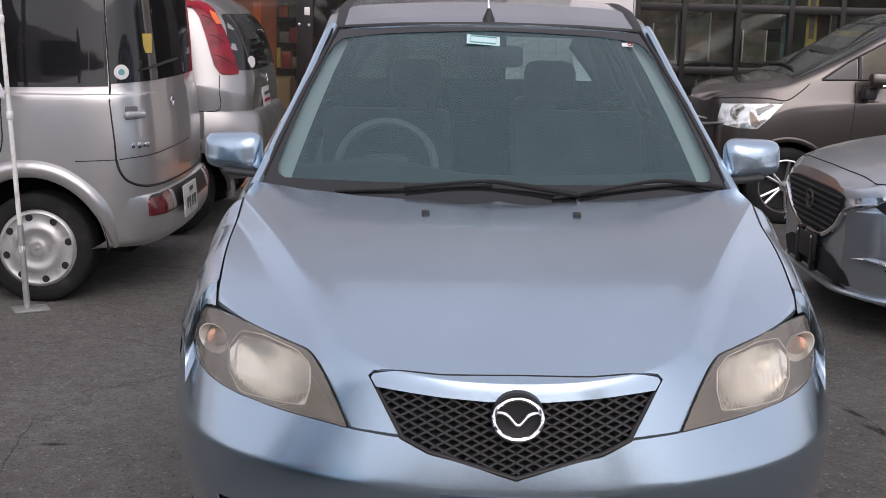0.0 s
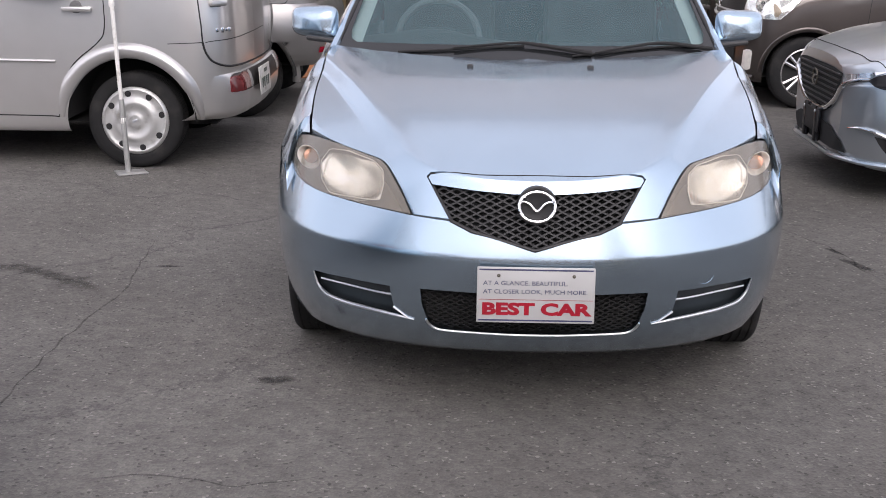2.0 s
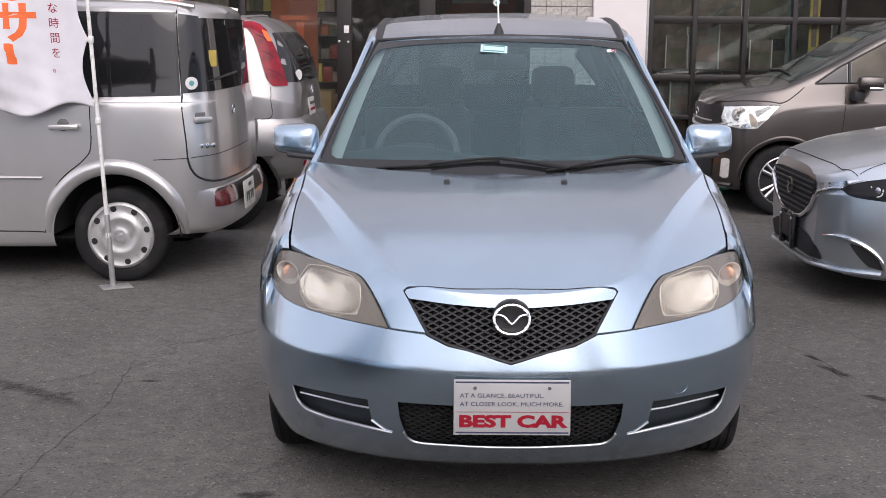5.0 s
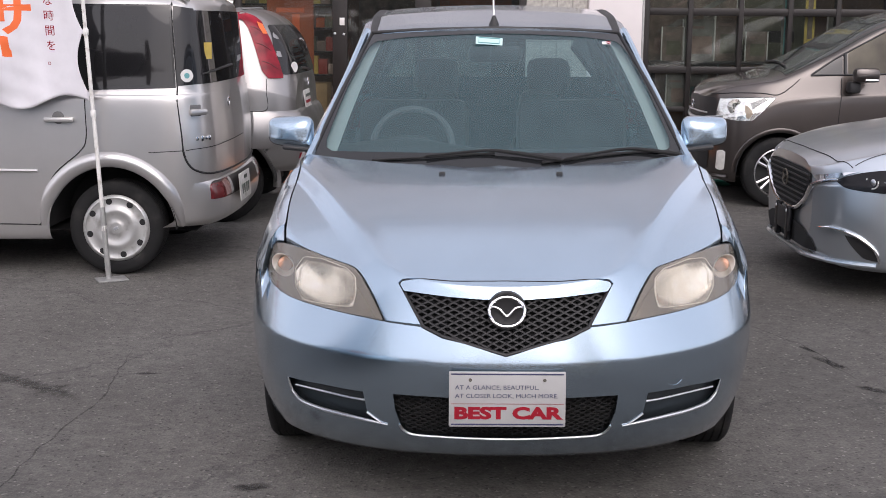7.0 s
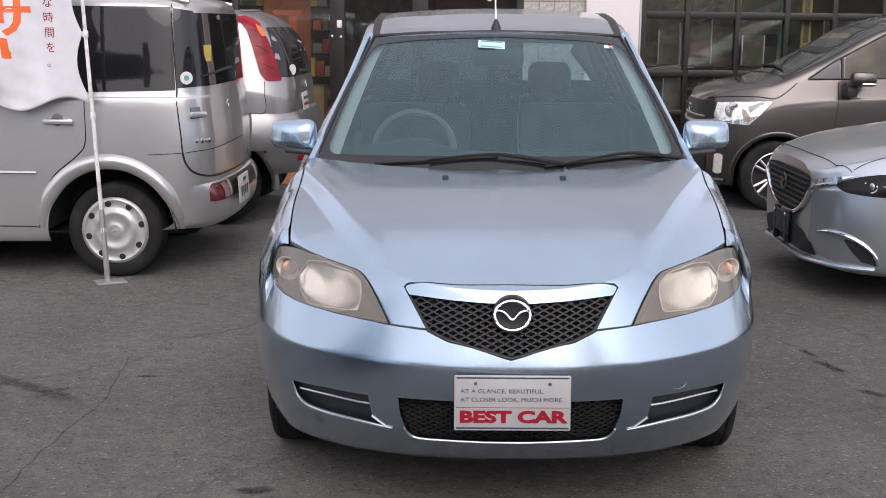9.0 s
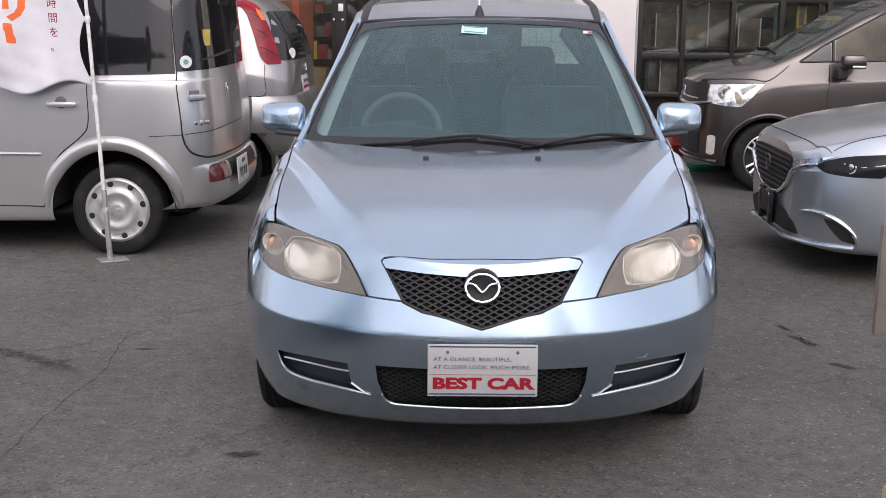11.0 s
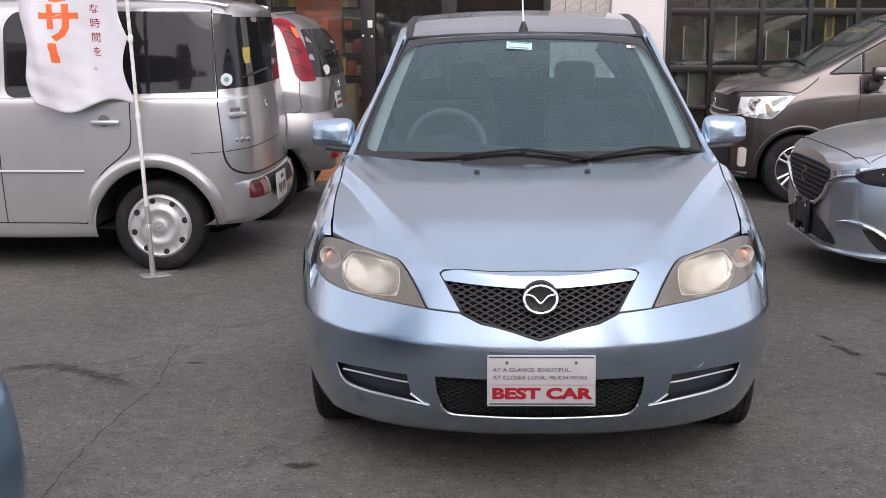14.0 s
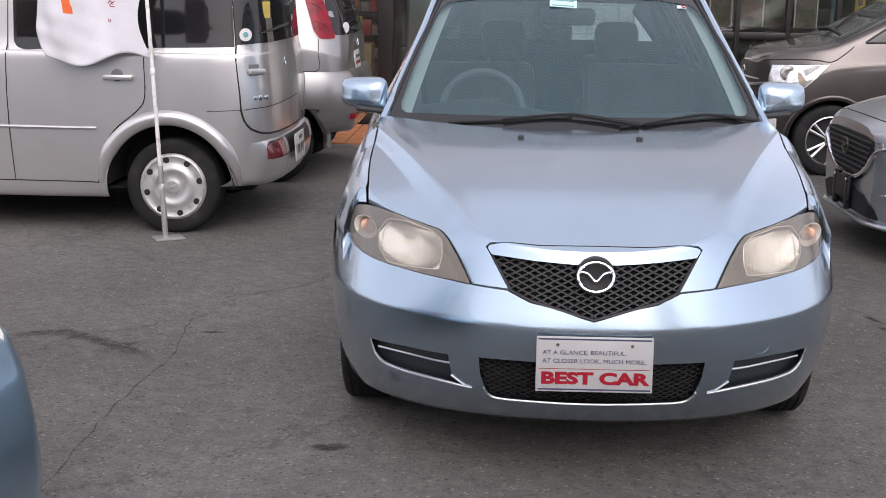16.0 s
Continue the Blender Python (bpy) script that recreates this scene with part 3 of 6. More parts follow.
def lattice(name, inside_of, fn, dx, dz, bar, mat, parent, tilt=0.55, depth=0.012):
    """Crossing slanted bars over an outline in (x, z), each a thin strip with depth."""
    p = np.array(inside_of)
    x0, x1, z0, z1 = p[:, 0].min(), p[:, 0].max(), p[:, 1].min(), p[:, 1].max()
    verts, faces = [], []
    for sgn in (1, -1):
        k0 = int((x1 - x0 + (z1 - z0) / tilt) / dx) + 2
        for k in range(-k0, k0):
            n = 60
            zs = np.linspace(z0, z1, n)
            xs = (x0 + x1) / 2 + k * dx + sgn * (zs - (z0 + z1) / 2) / tilt
            ok = inside(xs, zs, p)
            run = []
            for i in range(n + 1):
                if i < n and ok[i]:
                    run.append(i)
                    continue
                if len(run) > 1:
                    base = len(verts)
                    for j in run:
                        for dzz, o in ((-bar, 0), (bar, 0), (bar, -depth), (-bar, -depth)):
                            verts.append(np.array([float(c) for c in fn(np.array(xs[j]), np.array(zs[j] + dzz), o)]))
                    for a in range(len(run) - 1):
                        for c in range(4):
                            d = (c + 1) % 4
                            faces.append((base + a * 4 + c, base + a * 4 + d, base + a * 4 + 4 + d, base + a * 4 + 4 + c))
                run = []
    return link_mesh(name, verts, faces, mat, parent, flat=True)


def add_hatchback():
    car = thing("hatchback_car", pose(.005, 0, 0, 0, -.6, 0), "light blue metallic five-door hatchback with yellowed headlamps, parked on asphalt", "car")
    back = lambda d: (lambda p: (0, d, 0))
    # bumper
    top = [(0, .547), (.18, .595), (.240, .620), (.345, .628), (.418, .634), (.515, .641), (.61, .648), (.69, .656), (.735, .672), (.775, .690), (1.2, .690)]
    intake = both([(0, .418), (.325, .421), (.321, .366), (.304, .303), (.285, .285), (.24, .279), (0, .275)])
    slot = [(.656, .414), (.543, .421), (.415, .418), (.406, .352), (.356, .312), (.41, .320), (.50, .327), (.56, .331), (.618, .341), (.645, .366)]
    outline = both([(0, .547)] + top[1:] + [(1.2, .188), (.75, .190), (.6, .194), (0, .195)])
    bumper = panel("front_bumper", fascia, np.linspace(-1.16, 1.16, 220), np.linspace(.18, .70, 58), M_BLUE, car, keep=outline, holes=[intake, slot, flip(slot)],
                   arches=[(.93, .29, .345)], lip=back(.025), sharp=50)
    panel("intake_back", lambda u, v: fascia(u, v, -.05), np.linspace(-.36, .36, 12), np.linspace(.25, .43, 4), M_DARK, bumper)
    lattice("intake_mesh", intake, lambda x, z, o: fascia(x, z, -.030 + o), .030, .016, .0022, M_DARK, bumper, tilt=.55)
    for s in (1, -1):
        panel("slot_back", lambda u, v: fascia(u, v, -.045), np.linspace(s * .34, s * .68, 10), np.linspace(.28, .43, 6), M_SLOT_SHADE, bumper)
        strip = [(.657, .412), (.651, .385), (.644, .367), (.618, .344), (.56, .335), (.50, .331), (.41, .322), (.348, .313)]
        tube("silver_strip", [fascia(np.array(s * a), np.array(b), .003) for a, b in strip], [.0015, .003, .004, .0055, .006, .006, .005, .0015], M_SATIN, bumper, segs=8, smooth_n=40)
        tube("silver_bar", [fascia(np.array(s * a), np.array(b), -.012) for a, b in [(.634, .391), (.548, .394), (.458, .389), (.394, .387)]], .0036, M_SATIN, bumper, smooth_n=16)
        tube("strip_tip", [fascia(np.array(s * a), np.array(b), .002) for a, b in [(.368, .318), (.408, .350)]], .003, M_SATIN, bumper)
    lipline = [(.311, .318), (.304, .302), (.285, .286), (.24, .280), (.10, .277)]
    lipline = lipline + [(0, .276)] + [(-a, b) for a, b in reversed(lipline)]
    tube("silver_lip", [fascia(np.array(a), np.array(b), .002) for a, b in lipline], .0036, M_SATIN, bumper, smooth_n=50)
    cap = [fascia(np.array(.495 + .026 * math.cos(a)), np.array(.458 + .026 * math.sin(a)), .0002) for a in np.linspace(3.0, 6.3, 20)]
    tube("tow_eye_cover", cap, [.0002, .0005, .0006, .0005, .0002], M_BLUE, bumper, segs=6)
    panel("undertray", lambda u, v: (u * (.82 - .2 * (1 - v)), .2 + v * .9 + .45 * np.abs(u) ** 3 * (1 - v), .185 + 0 * u), np.linspace(-1, 1, 9), np.linspace(0, 1, 5), M_DARK, car)
    # grille
    hole = both([(0, .700), (.05, .700), (.167, .706), (.292, .717), (.240, .624), (.18, .597), (0, .549)])
    grille = panel("grille", lambda u, v: fascia(u, v, -.035), np.linspace(-.32, .32, 24), np.linspace(.52, .74, 8), M_DARK, car)
    lattice("grille_mesh", hole, lambda x, z, o: fascia(x, z, -.006 + o), .037, .02, .0024, M_BLACK, grille, tilt=.5)
    rimline = [(0, .547), (.18, .595), (.236, .620), (.292, .711)]
    tube("grille_rim", [fascia(np.array(a), np.array(b), -.002) for a, b in [(-a, b) for a, b in reversed(rimline)] + rimline[1:]], .006, M_BLACK, grille)
    panel("grille_surround", lambda u, v: nose(u, v, .002), np.linspace(-.33, .33, 60), np.linspace(.7, 1.65, 44), M_BLUE, car, lip=back(.02),
          keep=both([(0, 1.49), (.08, 1.40), (.157, 1.23), (.235, 1.107), (.297, 1.012), (.304, vz(.734)), (.292, vz(.716)), (.167, vz(.706)), (.06, vz(.700)), (0, vz(.702))]))
    gap = [(-.304, vz(.734)), (-.298, 1.032), (-.235, 1.132), (-.157, 1.255), (-.08, 1.425), (0, 1.515), (.08, 1.425), (.157, 1.255), (.235, 1.132), (.298, 1.032), (.304, vz(.734))]
    tube("bonnet_gap", [tuple(float(c) for c in nose(np.array(a), np.array(b), .0008)) for a, b in gap], .0022, M_DARK, car, segs=6)
    emblem = lathe("emblem", [(0.0, .002), (.043, .002), (.049, .006), (.055, .005), (.056, -.012)], M_BLACK, car, at=(.002, .040, .672), turn=(-14, 0, -90), segs=36)
    ring = [(.002 + .050 * math.cos(a), .028 + .012 * math.sin(a), .672 + .040 * math.sin(a)) for a in np.linspace(0, 2 * math.pi, 36, endpoint=False)]
    tube("emblem_ring", ring, .0052, M_CHROME, emblem, closed=True)
    tube("emblem_wing", [(-.048, .033, .668), (-.040, .031, .684), (-.020, .027, .681), (.002, .025, .660), (.024, .027, .681), (.044, .031, .684), (.052, .033, .668)], [.002, .003, .0042, .005, .0042, .003, .002], M_CHROME, emblem, smooth_n=26)
    # bonnet
    half = [(0, 1.545), (.08, 1.455), (.157, 1.285), (.235, 1.157), (.299, 1.057), (.309, vz(.738)), (.243, vz(.626)), (.346, vz(.632)), (.379, .765), (.417, 1.105), (.446, 1.335), (.462, 1.37), (.507, 1.395), (.604, 1.315), (.684, vy(.684, .466)),
            (.690, vy(.690, .545)), (.699, vy(.699, .66)), (.7035, vy(.7035, .77)), (.704, vy(.704, .92)), (.701, vy(.701, 1.11)), (.70, vy(.70, 1.19)), (.55, vy(.55, 1.105)), (.40, vy(.40, 1.05)), (.20, vy(.20, 1.018)), (0, vy(0, 1.01))]
    v_rows = np.concatenate([np.linspace(.35, 1.5, 150), np.linspace(1.5, 26, 190)[1:]])
    hood = panel("bonnet", nose, np.linspace(-.74, .74, 320), v_rows, M_BLUE, car, keep=both(half), lip=lambda p: (0, .012, -.02), sharp=60)
    for s in (-.2, .206):
        x, y, z = (float(c) for c in nose(np.array(s), np.array(vy(s, .89)), .003))
        box("washer_nozzle", (.022, .022, .012), (x, y, z), M_BLACK, hood, bevel=.004)
    # headlamps
    for s in (1, -1):
        out = [(.722, 1.20), (.692, 1.245), (.604, 1.27), (.506, 1.345), (.466, 1.33), (.452, 1.29), (.424, 1.09), (.384, .755), (.351, .455), (.418, vz(.637)), (.515, vz(.643)), (.60, vz(.648)), (.65, vz(.652)), (.69, vz(.659)),
               (.72, vz(.666)), (.738, vz(.676)), (.749, vz(.700)), (.745, vz(.735)), (.736, vz(.765))]
        out = [(s * a, b) for a, b in out]
        U = np.linspace(s * .33, s * .77, 80)
        V = np.linspace(.35, 1.45, 66)
        lamp = panel("headlamp", lambda u, v: nose(u, v, -.105), U, V, M_HOUSING, car, keep=out, lip=lambda p: (0, -.072, .072), label="yellowed headlamp with hazy clear lens")
        panel("lens", lambda u, v: nose(u, v, .001), U, V, M_LENS, lamp, keep=out, lip=back(.008))
        rim = [tuple(float(c) for c in nose(np.array(a), np.array(b), .0)) for a, b in out + out[:1]]
        tube("lamp_gasket", rim, .0015, M_BLACK, lamp)
        shell = [(.613, 1.155), (.540, 1.26), (.470, 1.235), (.438, 1.03), (.436, .80), (.446, .605), (.52, .590), (.605, .575), (.636, .74), (.641, .965)]

        def dish(u, v):
            """Reflector: a deep bowl with a bright rim, finely fluted below its middle."""
            q = np.clip(1 - np.hypot((np.abs(u) - .54) / .112, (v - .92) / .40) ** 2, 0, 1)
            flute = .0007 * np.sin(np.abs(u) * 520) * np.clip((.95 - v) * 4, 0, 1) * np.clip(q * 3, 0, 1)
            return nose(u, v, -.008 - .048 * q**.8 + flute)
        dish_ob = panel("reflector", dish, np.linspace(s * .43, s * .65, 110), np.linspace(.5, 1.3, 60), M_BOWL, lamp, keep=[(s * a, b) for a, b in soft(shell, 1, .05)])
        tube("reflector_rim", [tuple(float(c) for c in nose(np.array(s * a), np.array(b), -.006)) for a, b in soft(shell, 1, .05)], .0012, M_REFLECT, dish_ob, closed=True, segs=6)
        bx, by, bz = (float(c) for c in nose(np.array(s * .682), np.array(1.06), -.030))
        lathe("indicator_bowl", [(.041, .018), (.038, .018), (.026, -.002), (.002, -.008)], M_REFLECT, lamp, at=(bx, by, bz), turn=(0, 15, -90 + s * 25), segs=24)
        lathe("indicator_bulb", [(.020, -.006), (.024, .010), (.018, .022), (.001, .028)], M_AMBER, lamp, at=(bx, by, bz), turn=(0, 15, -90), segs=18)
    # flanks
    for s in (1, -1):
        front = lambda t, q: (1 - t) * np.interp(q, [0, .74, .80, .86, .93, 1], [.44, .44, .475, .515, .54, .535]) + t * 1.29
        panel("wing", lambda t, q: low_side(front(t, q), q, s), np.linspace(0, 1, 76), np.linspace(0, 1, 60), M_BLUE, car, arches=[(.93, .29, .335)], holes=[[(-.1, -.1), (.34, -.1), (.30, .742), (-.1, .742)]])
        lamp_edge = [(.690, .7935), (.712, .7895), (.727, .780), (.741, .758), (.748, .735), (.753, .697), (.741, .669)]
        wing_edge = [1.0, 1.0, .985, .95, .90, .82, .744]
        a = spline([nose(np.array(s * x), np.array(vz(z)), .0) for x, z in lamp_edge], 24)
        b = spline([low_side(front(0.0, np.array(q)), np.array(q), s) for q in wing_edge], 24)
        panel("wing_corner", lambda i, t: tuple(np.interp(i, range(24), a[:, k]) * (1 - t) + np.interp(i, range(24), b[:, k]) * t for k in range(3)), np.arange(24), np.linspace(.04, 1, 5), M_BLUE, car)
        panel("door", lambda y, q: low_side(y, q, s), np.linspace(1.296, 2.34, 30), np.linspace(0.10, 1, 36), M_BLUE, car, lip=lambda p: (-s * .02, 0, 0))
        panel("door", lambda y, q: low_side(y, q, s), np.linspace(2.346, 3.15, 30), np.linspace(0.10, 1, 36), M_BLUE, car, arches=[(3.32, .29, .36)], lip=lambda p: (-s * .02, 0, 0))
        panel("rear_wing", lambda y, q: low_side(y, q, s), np.linspace(3.156, 3.9, 50), np.linspace(0.0, 1, 50), M_BLUE, car, arches=[(3.32, .29, .335)], lip=lambda p: (-s * .02, 0, 0))
        panel("sill", lambda y, q: low_side(y, q, s, -.004), np.linspace(1.2, 3.1, 30), np.linspace(0.0, .12, 6), M_BLUE, car)
        w1 = [(1.56, .10), (2.32, .10), (2.32, .86), (1.98, .86), (1.70, .66)]
        w2 = [(2.42, .10), (3.10, .10), (3.10, .86), (2.42, .86)]
        w3 = [(3.18, .16), (3.50, .24), (3.36, .80), (3.18, .84)]
        panel("window_surround", lambda y, q: high_side(y, q, s), np.linspace(1.22, 3.76, 110), np.linspace(0, 1, 30), M_BLUE, car, holes=[w1, w2, w3], lip=lambda p: (-s * .02, 0, 0))
        for w in (w1, w2, w3):
            ys = [a for a, b in w]
            panel("side_window", lambda y, q: high_side(y, q, s, -.008), np.linspace(min(ys) - .02, max(ys) + .02, 24), np.linspace(0.05, .92, 20), M_SCREEN, car, keep=w)
        panel("inner_pillar", lambda t, q: tuple(c for c in screen(s * (.99 - q * (.105 - .03 * t)), t, -.03)), np.linspace(.02, .98, 20), np.linspace(0, 1, 4), M_PILLAR, car)
        for y0 in (2.36, 3.13):
            panel("inner_post", lambda y, q: high_side(y, q, s, -.035), np.linspace(y0 - .06, y0 + .07, 6), np.linspace(0, .95, 10), M_PILLAR, car)
        # roof channel
        pts = [roof_skin(np.array(s * (.508 + .012 * min(1, (y - 1.78) * 2))), np.array(y), .006) for y in np.linspace(1.79, 3.5, 24)]
        tube("roof_channel", pts, [.015, .02, .02, .02], M_BLACK, car, flat=.35)
        # door mirror
        def mirror_skin(a, h):
            """Housing: rounded outline in x and z, domed towards the front, narrower at its outer end."""
            c, d = np.cos(a), np.sin(a)
            k = (np.abs(c) ** 4.5 + np.abs(d) ** 4.5) ** (-1 / 4.5)
            e = np.sin(h * math.pi / 2) ** .75
            u, w = c * k * e, d * k * e
            out = 1 - .13 * np.clip(u, -1, 1)
            y = -.052 * np.cos(h * math.pi / 2) ** .9 + .005 * w + .014 * (u + 1) - .010 * np.clip(-w - .3, 0, 1)
            return s * (u * .090 + .795), 1.345 + y + .045, 1.060 + w * .059 * out + .004 * u
        mir = panel("door_mirror", mirror_skin, np.linspace(0, 2 * math.pi, 57), np.linspace(.0, 1, 20), M_BLUE, car, sharp=70)
        panel("mirror_rear", lambda a, q: tuple(np.array(s * .795 if k == 0 else (1.40 if k == 1 else 1.06)) * (1 - q) + mirror_skin(a, 0 * a + 1)[k] * q for k in range(3)), np.linspace(0, 2 * math.pi, 41), np.linspace(.02, 1, 4), M_BLACK, mir)
        # black rod drawn in place of the shade line under the housing
        tube("mirror_shadow_line", [mirror_skin(np.array(a), np.array(.78)) for a in np.linspace(math.pi * 1.12, math.pi * 1.86, 24)], .0018, M_BLACK, mir, segs=4)
        box("mirror_base", (.120, .070, .020), (s * .762, 1.360, 1.000), M_BLACK, mir, bevel=.009, turn=(0, s * -6, 0))
        tube("mirror_stalk", [(s * .695, 1.375, .985), (s * .73, 1.385, .998), (s * .77, 1.39, 1.015)], [.024, .020, .022], M_BLACK, mir, smooth_n=8)
        box("mirror_glass", (.135, .006, .08), (s * .797, 1.412, 1.066), M_CHROME, mir, bevel=.002, turn=(0, 0, s * 8))
        wheel(car, (s * .714 - .003, .935, .287 - s * .0074), .287, .175, s, "cover", .178, M_COVER)
        wheel(car, (s * .705 - .003, 3.32, .287 - s * .0074), .287, .18, s, "cover", .178, M_COVER)
        panel("wheel_well", lambda a, q: (s * (.45 + .28 * q), .93 + .35 * np.cos(a), .29 + .36 * np.sin(a)), np.linspace(-.3, math.pi + .3, 24), np.linspace(0, 1, 3), M_DARK, car)
        panel("wheel_well", lambda a, q: (s * (.45 + .31 * q), 3.32 + .36 * np.cos(a), .29 + .36 * np.sin(a)), np.linspace(-.3, math.pi + .3, 24), np.linspace(0, 1, 3), M_DARK, car)
        lathe("tail_lamp", [(.001, .01), (.09, .01), (.1, -.02)], M_REDLENS, car, at=(s * .64, 3.82, .93), turn=(0, 0, 90), segs=20)
    # windscreen
    ring = [(-.90, .066), (0, .078), (.90, .066), (.938, .088), (.957, .138), (.968, .375), (.976, .55), (.976, .78), (.962, .87), (.93, .912), (.70, .936), (0, .952), (-.70, .936), (-.93, .912), (-.962, .87), (-.976, .78), (-.976, .55), (-.968, .375), (-.957, .138), (-.938, .088)]
    ws = panel("windscreen", screen, np.linspace(-1, 1, 60), np.linspace(0, 1, 40), M_SCREEN, car)
    ws.visible_shadow = False
    panel("screen_border", lambda u, t: screen(u, t, .0025), np.linspace(-1, 1, 150), np.linspace(-.02, 1, 80), M_FRIT, ws, holes=[ring])
    edge = [screen(np.array(u), np.array(t), .003) for u, t in [(-1, .0), (-1, .25), (-1, .5), (-1, .75), (-1, 1), (-.6, 1), (0, 1), (.6, 1), (1, 1), (1, .75), (1, .5), (1, .25), (1, 0)]]
    tube("screen_seal", edge, .008, M_BLACK, ws)
    for s in (1, -1):
        tube("a_pillar", [high_side(np.array(y), np.array(1.0), s, .0) for y in np.linspace(1.22, 1.9, 14)], .015, M_BLUE, car, flat=1.0)
    panel("scuttle", lambda u, v: (u * .715, .965 + .40 * (u * .7) ** 2 + v * .20, .945 + .030 * v), np.linspace(-1, 1, 30), np.linspace(0, 1, 5), M_BLACK, car)
    wiper = lambda pts, r: [tuple(float(c) for c in screen(np.array(a), np.array(b), r)) for a, b in pts]
    tube("wiper_blade", wiper([(-.66, .010), (-.45, .030), (-.25, .050), (-.02, .066)], .009), .0042, M_DARK, car, smooth_n=14, label="black wiper blade")
    tube("wiper_arm", wiper([(-.38, .034), (-.08, .070), (.06, .060), (.32, .012)], .018), [.004, .005, .007, .010], M_DARK, car, smooth_n=16)
    tube("wiper_blade", wiper([(.22, .008), (.45, .034), (.70, .056), (.92, .058)], .009), .0042, M_DARK, car, smooth_n=14)
    tube("wiper_arm", wiper([(.34, .018), (.55, .055), (.72, .068), (.96, .022)], .017), [.004, .005, .006, .009], M_DARK, car, smooth_n=16)
    # roof and rear
    roof = panel("roof", roof_skin, np.linspace(-.57, .57, 60), np.linspace(1.785, 3.62, 60), M_BLUE, car, lip=lambda p: (0, 0, -.02))
    ant = lathe("antenna_base", [(.022, 0), (.02, .012), (.012, .03), (.006, .045), (0.001, .046)], M_BLACK, roof, at=(-.005, 1.845, 1.456), turn=(0, -90, 0), segs=16)
    tube("antenna_rod", [(-.005, 1.845, 1.49), (-.012, 1.90, 1.70), (-.02, 1.96, 2.0)], .003, M_SATIN, ant, segs=6)
    rw = both([(0, 1.165), (.62, 1.165), (.55, 1.37), (0, 1.38)])
    panel("tailgate", rear_skin, np.linspace(-.74, .74, 50), np.linspace(.22, 1.46, 60), M_BLUE, car, holes=[rw], keep=both([(0, .22), (.74, .22), (.71, 1.0), (.59, 1.46), (0, 1.46)]))
    panel("rear_window", lambda x, z: rear_skin(x, z, -.006), np.linspace(-.64, .64, 20), np.linspace(1.0, 1.42, 16), M_SCREEN, car, keep=rw)
    # cabin
    panel("cabin_floor", lambda u, v: (u * .74, 1.15 + v * 2.6, .30 + 0 * u), np.linspace(-1, 1, 4), np.linspace(0, 1, 4), M_INTERIOR, car)
    panel("firewall", lambda u, v: (u * .66, 1.18 + 0 * u, .22 + v * .68), np.linspace(-1, 1, 4), np.linspace(0, 1, 4), M_DARK, car)
    panel("dashboard", lambda u, v: (u * .68, 1.06 + .36 * (u * .7) ** 2 + v * .62, .955 + .03 * np.sin(v * 3) - .10 * np.maximum(v - .8, 0) * 5 * np.maximum(v - .8, 0) * 5 + .045 * np.exp(-((u * .68 + .36) / .2) ** 2 - ((v - .72) / .2) ** 2)),
                 np.linspace(-1, 1, 40), np.linspace(0, 1, 24), M_INTERIOR, car)
    sw = [(-.345 + .166 * math.cos(a), 1.82 + .065 * math.sin(a), .962 + .150 * math.sin(a)) for a in np.linspace(0, 2 * math.pi, 40, endpoint=False)]
    wheel_rim = tube("steering_wheel", sw, .015, M_WHEEL_TRIM, car, closed=True)
    box("wheel_boss", (.16, .05, .11), (-.345, 1.82, .952), M_INTERIOR, wheel_rim, turn=(-20, 0, 0), bevel=.02)
    for a in (200, 340, 270):
        q = radians(a)
        tube("wheel_spoke", [(-.345, 1.82, .952), (-.345 + .162 * math.cos(q), 1.82 + .065 * math.sin(q), .962 + .146 * math.sin(q))], .014, M_INTERIOR, wheel_rim)
    for x, y in ((-.36, 2.30), (.36, 2.30), (-.36, 3.12), (.36, 3.12)):
        low = (.16 if y > 3 else 0)
        seat = box("seat", (.50, .14, .62 - low), (x, y, .82 - low), M_SEAT, car, turn=(-14, 0, 0), bevel=.05)
        box("seat_cushion", (.50, .50, .16), (x, y - .28, .50), M_SEAT, seat, bevel=.05)
        box("headrest", (.20, .09, .17), (x * .72, y + .13, 1.225 - low * 1.2), M_SEAT, seat, turn=(-10, 0, 0), bevel=.043)
        for d in (-.05, .05):
            tube("headrest_post", [(x * .72 + d, y + .10, 1.06 - low * 1.2), (x * .72 + d, y + .12, 1.18 - low * 1.2)], .006, M_BLACK, seat)
    panel("headliner", lambda x, y: roof_skin(x, y, -.03), np.linspace(-.55, .55, 12), np.linspace(1.83, 3.58, 12), M_PILLAR, car)
    mirror = box("rear_view_mirror", (.22, .03, .07), (.0, 1.79, 1.345), M_INTERIOR, car, bevel=.02)
    tube("mirror_stem", [(0, 1.79, 1.36), (0, 1.77, 1.405)], .01, M_INTERIOR, mirror)
    # inspection sticker and round mark on the glass
    def on_glass(name, u, t, w, h, mat, lab, parent=ws, off=.0055, roll=0):
        x, y, z = (float(c) for c in screen(np.array(u), np.array(t), off))
        o = box(name, (w, .0012, h), (x, y, z), mat, parent, lab, turn=(-57.5, roll, 0), bevel=0)
        return o, (x, y, z)
    stk, p = on_glass("inspection_sticker", -.05, .878, .108, .052, M_PAPER_CYAN, "pale cyan inspection sticker", roll=4)
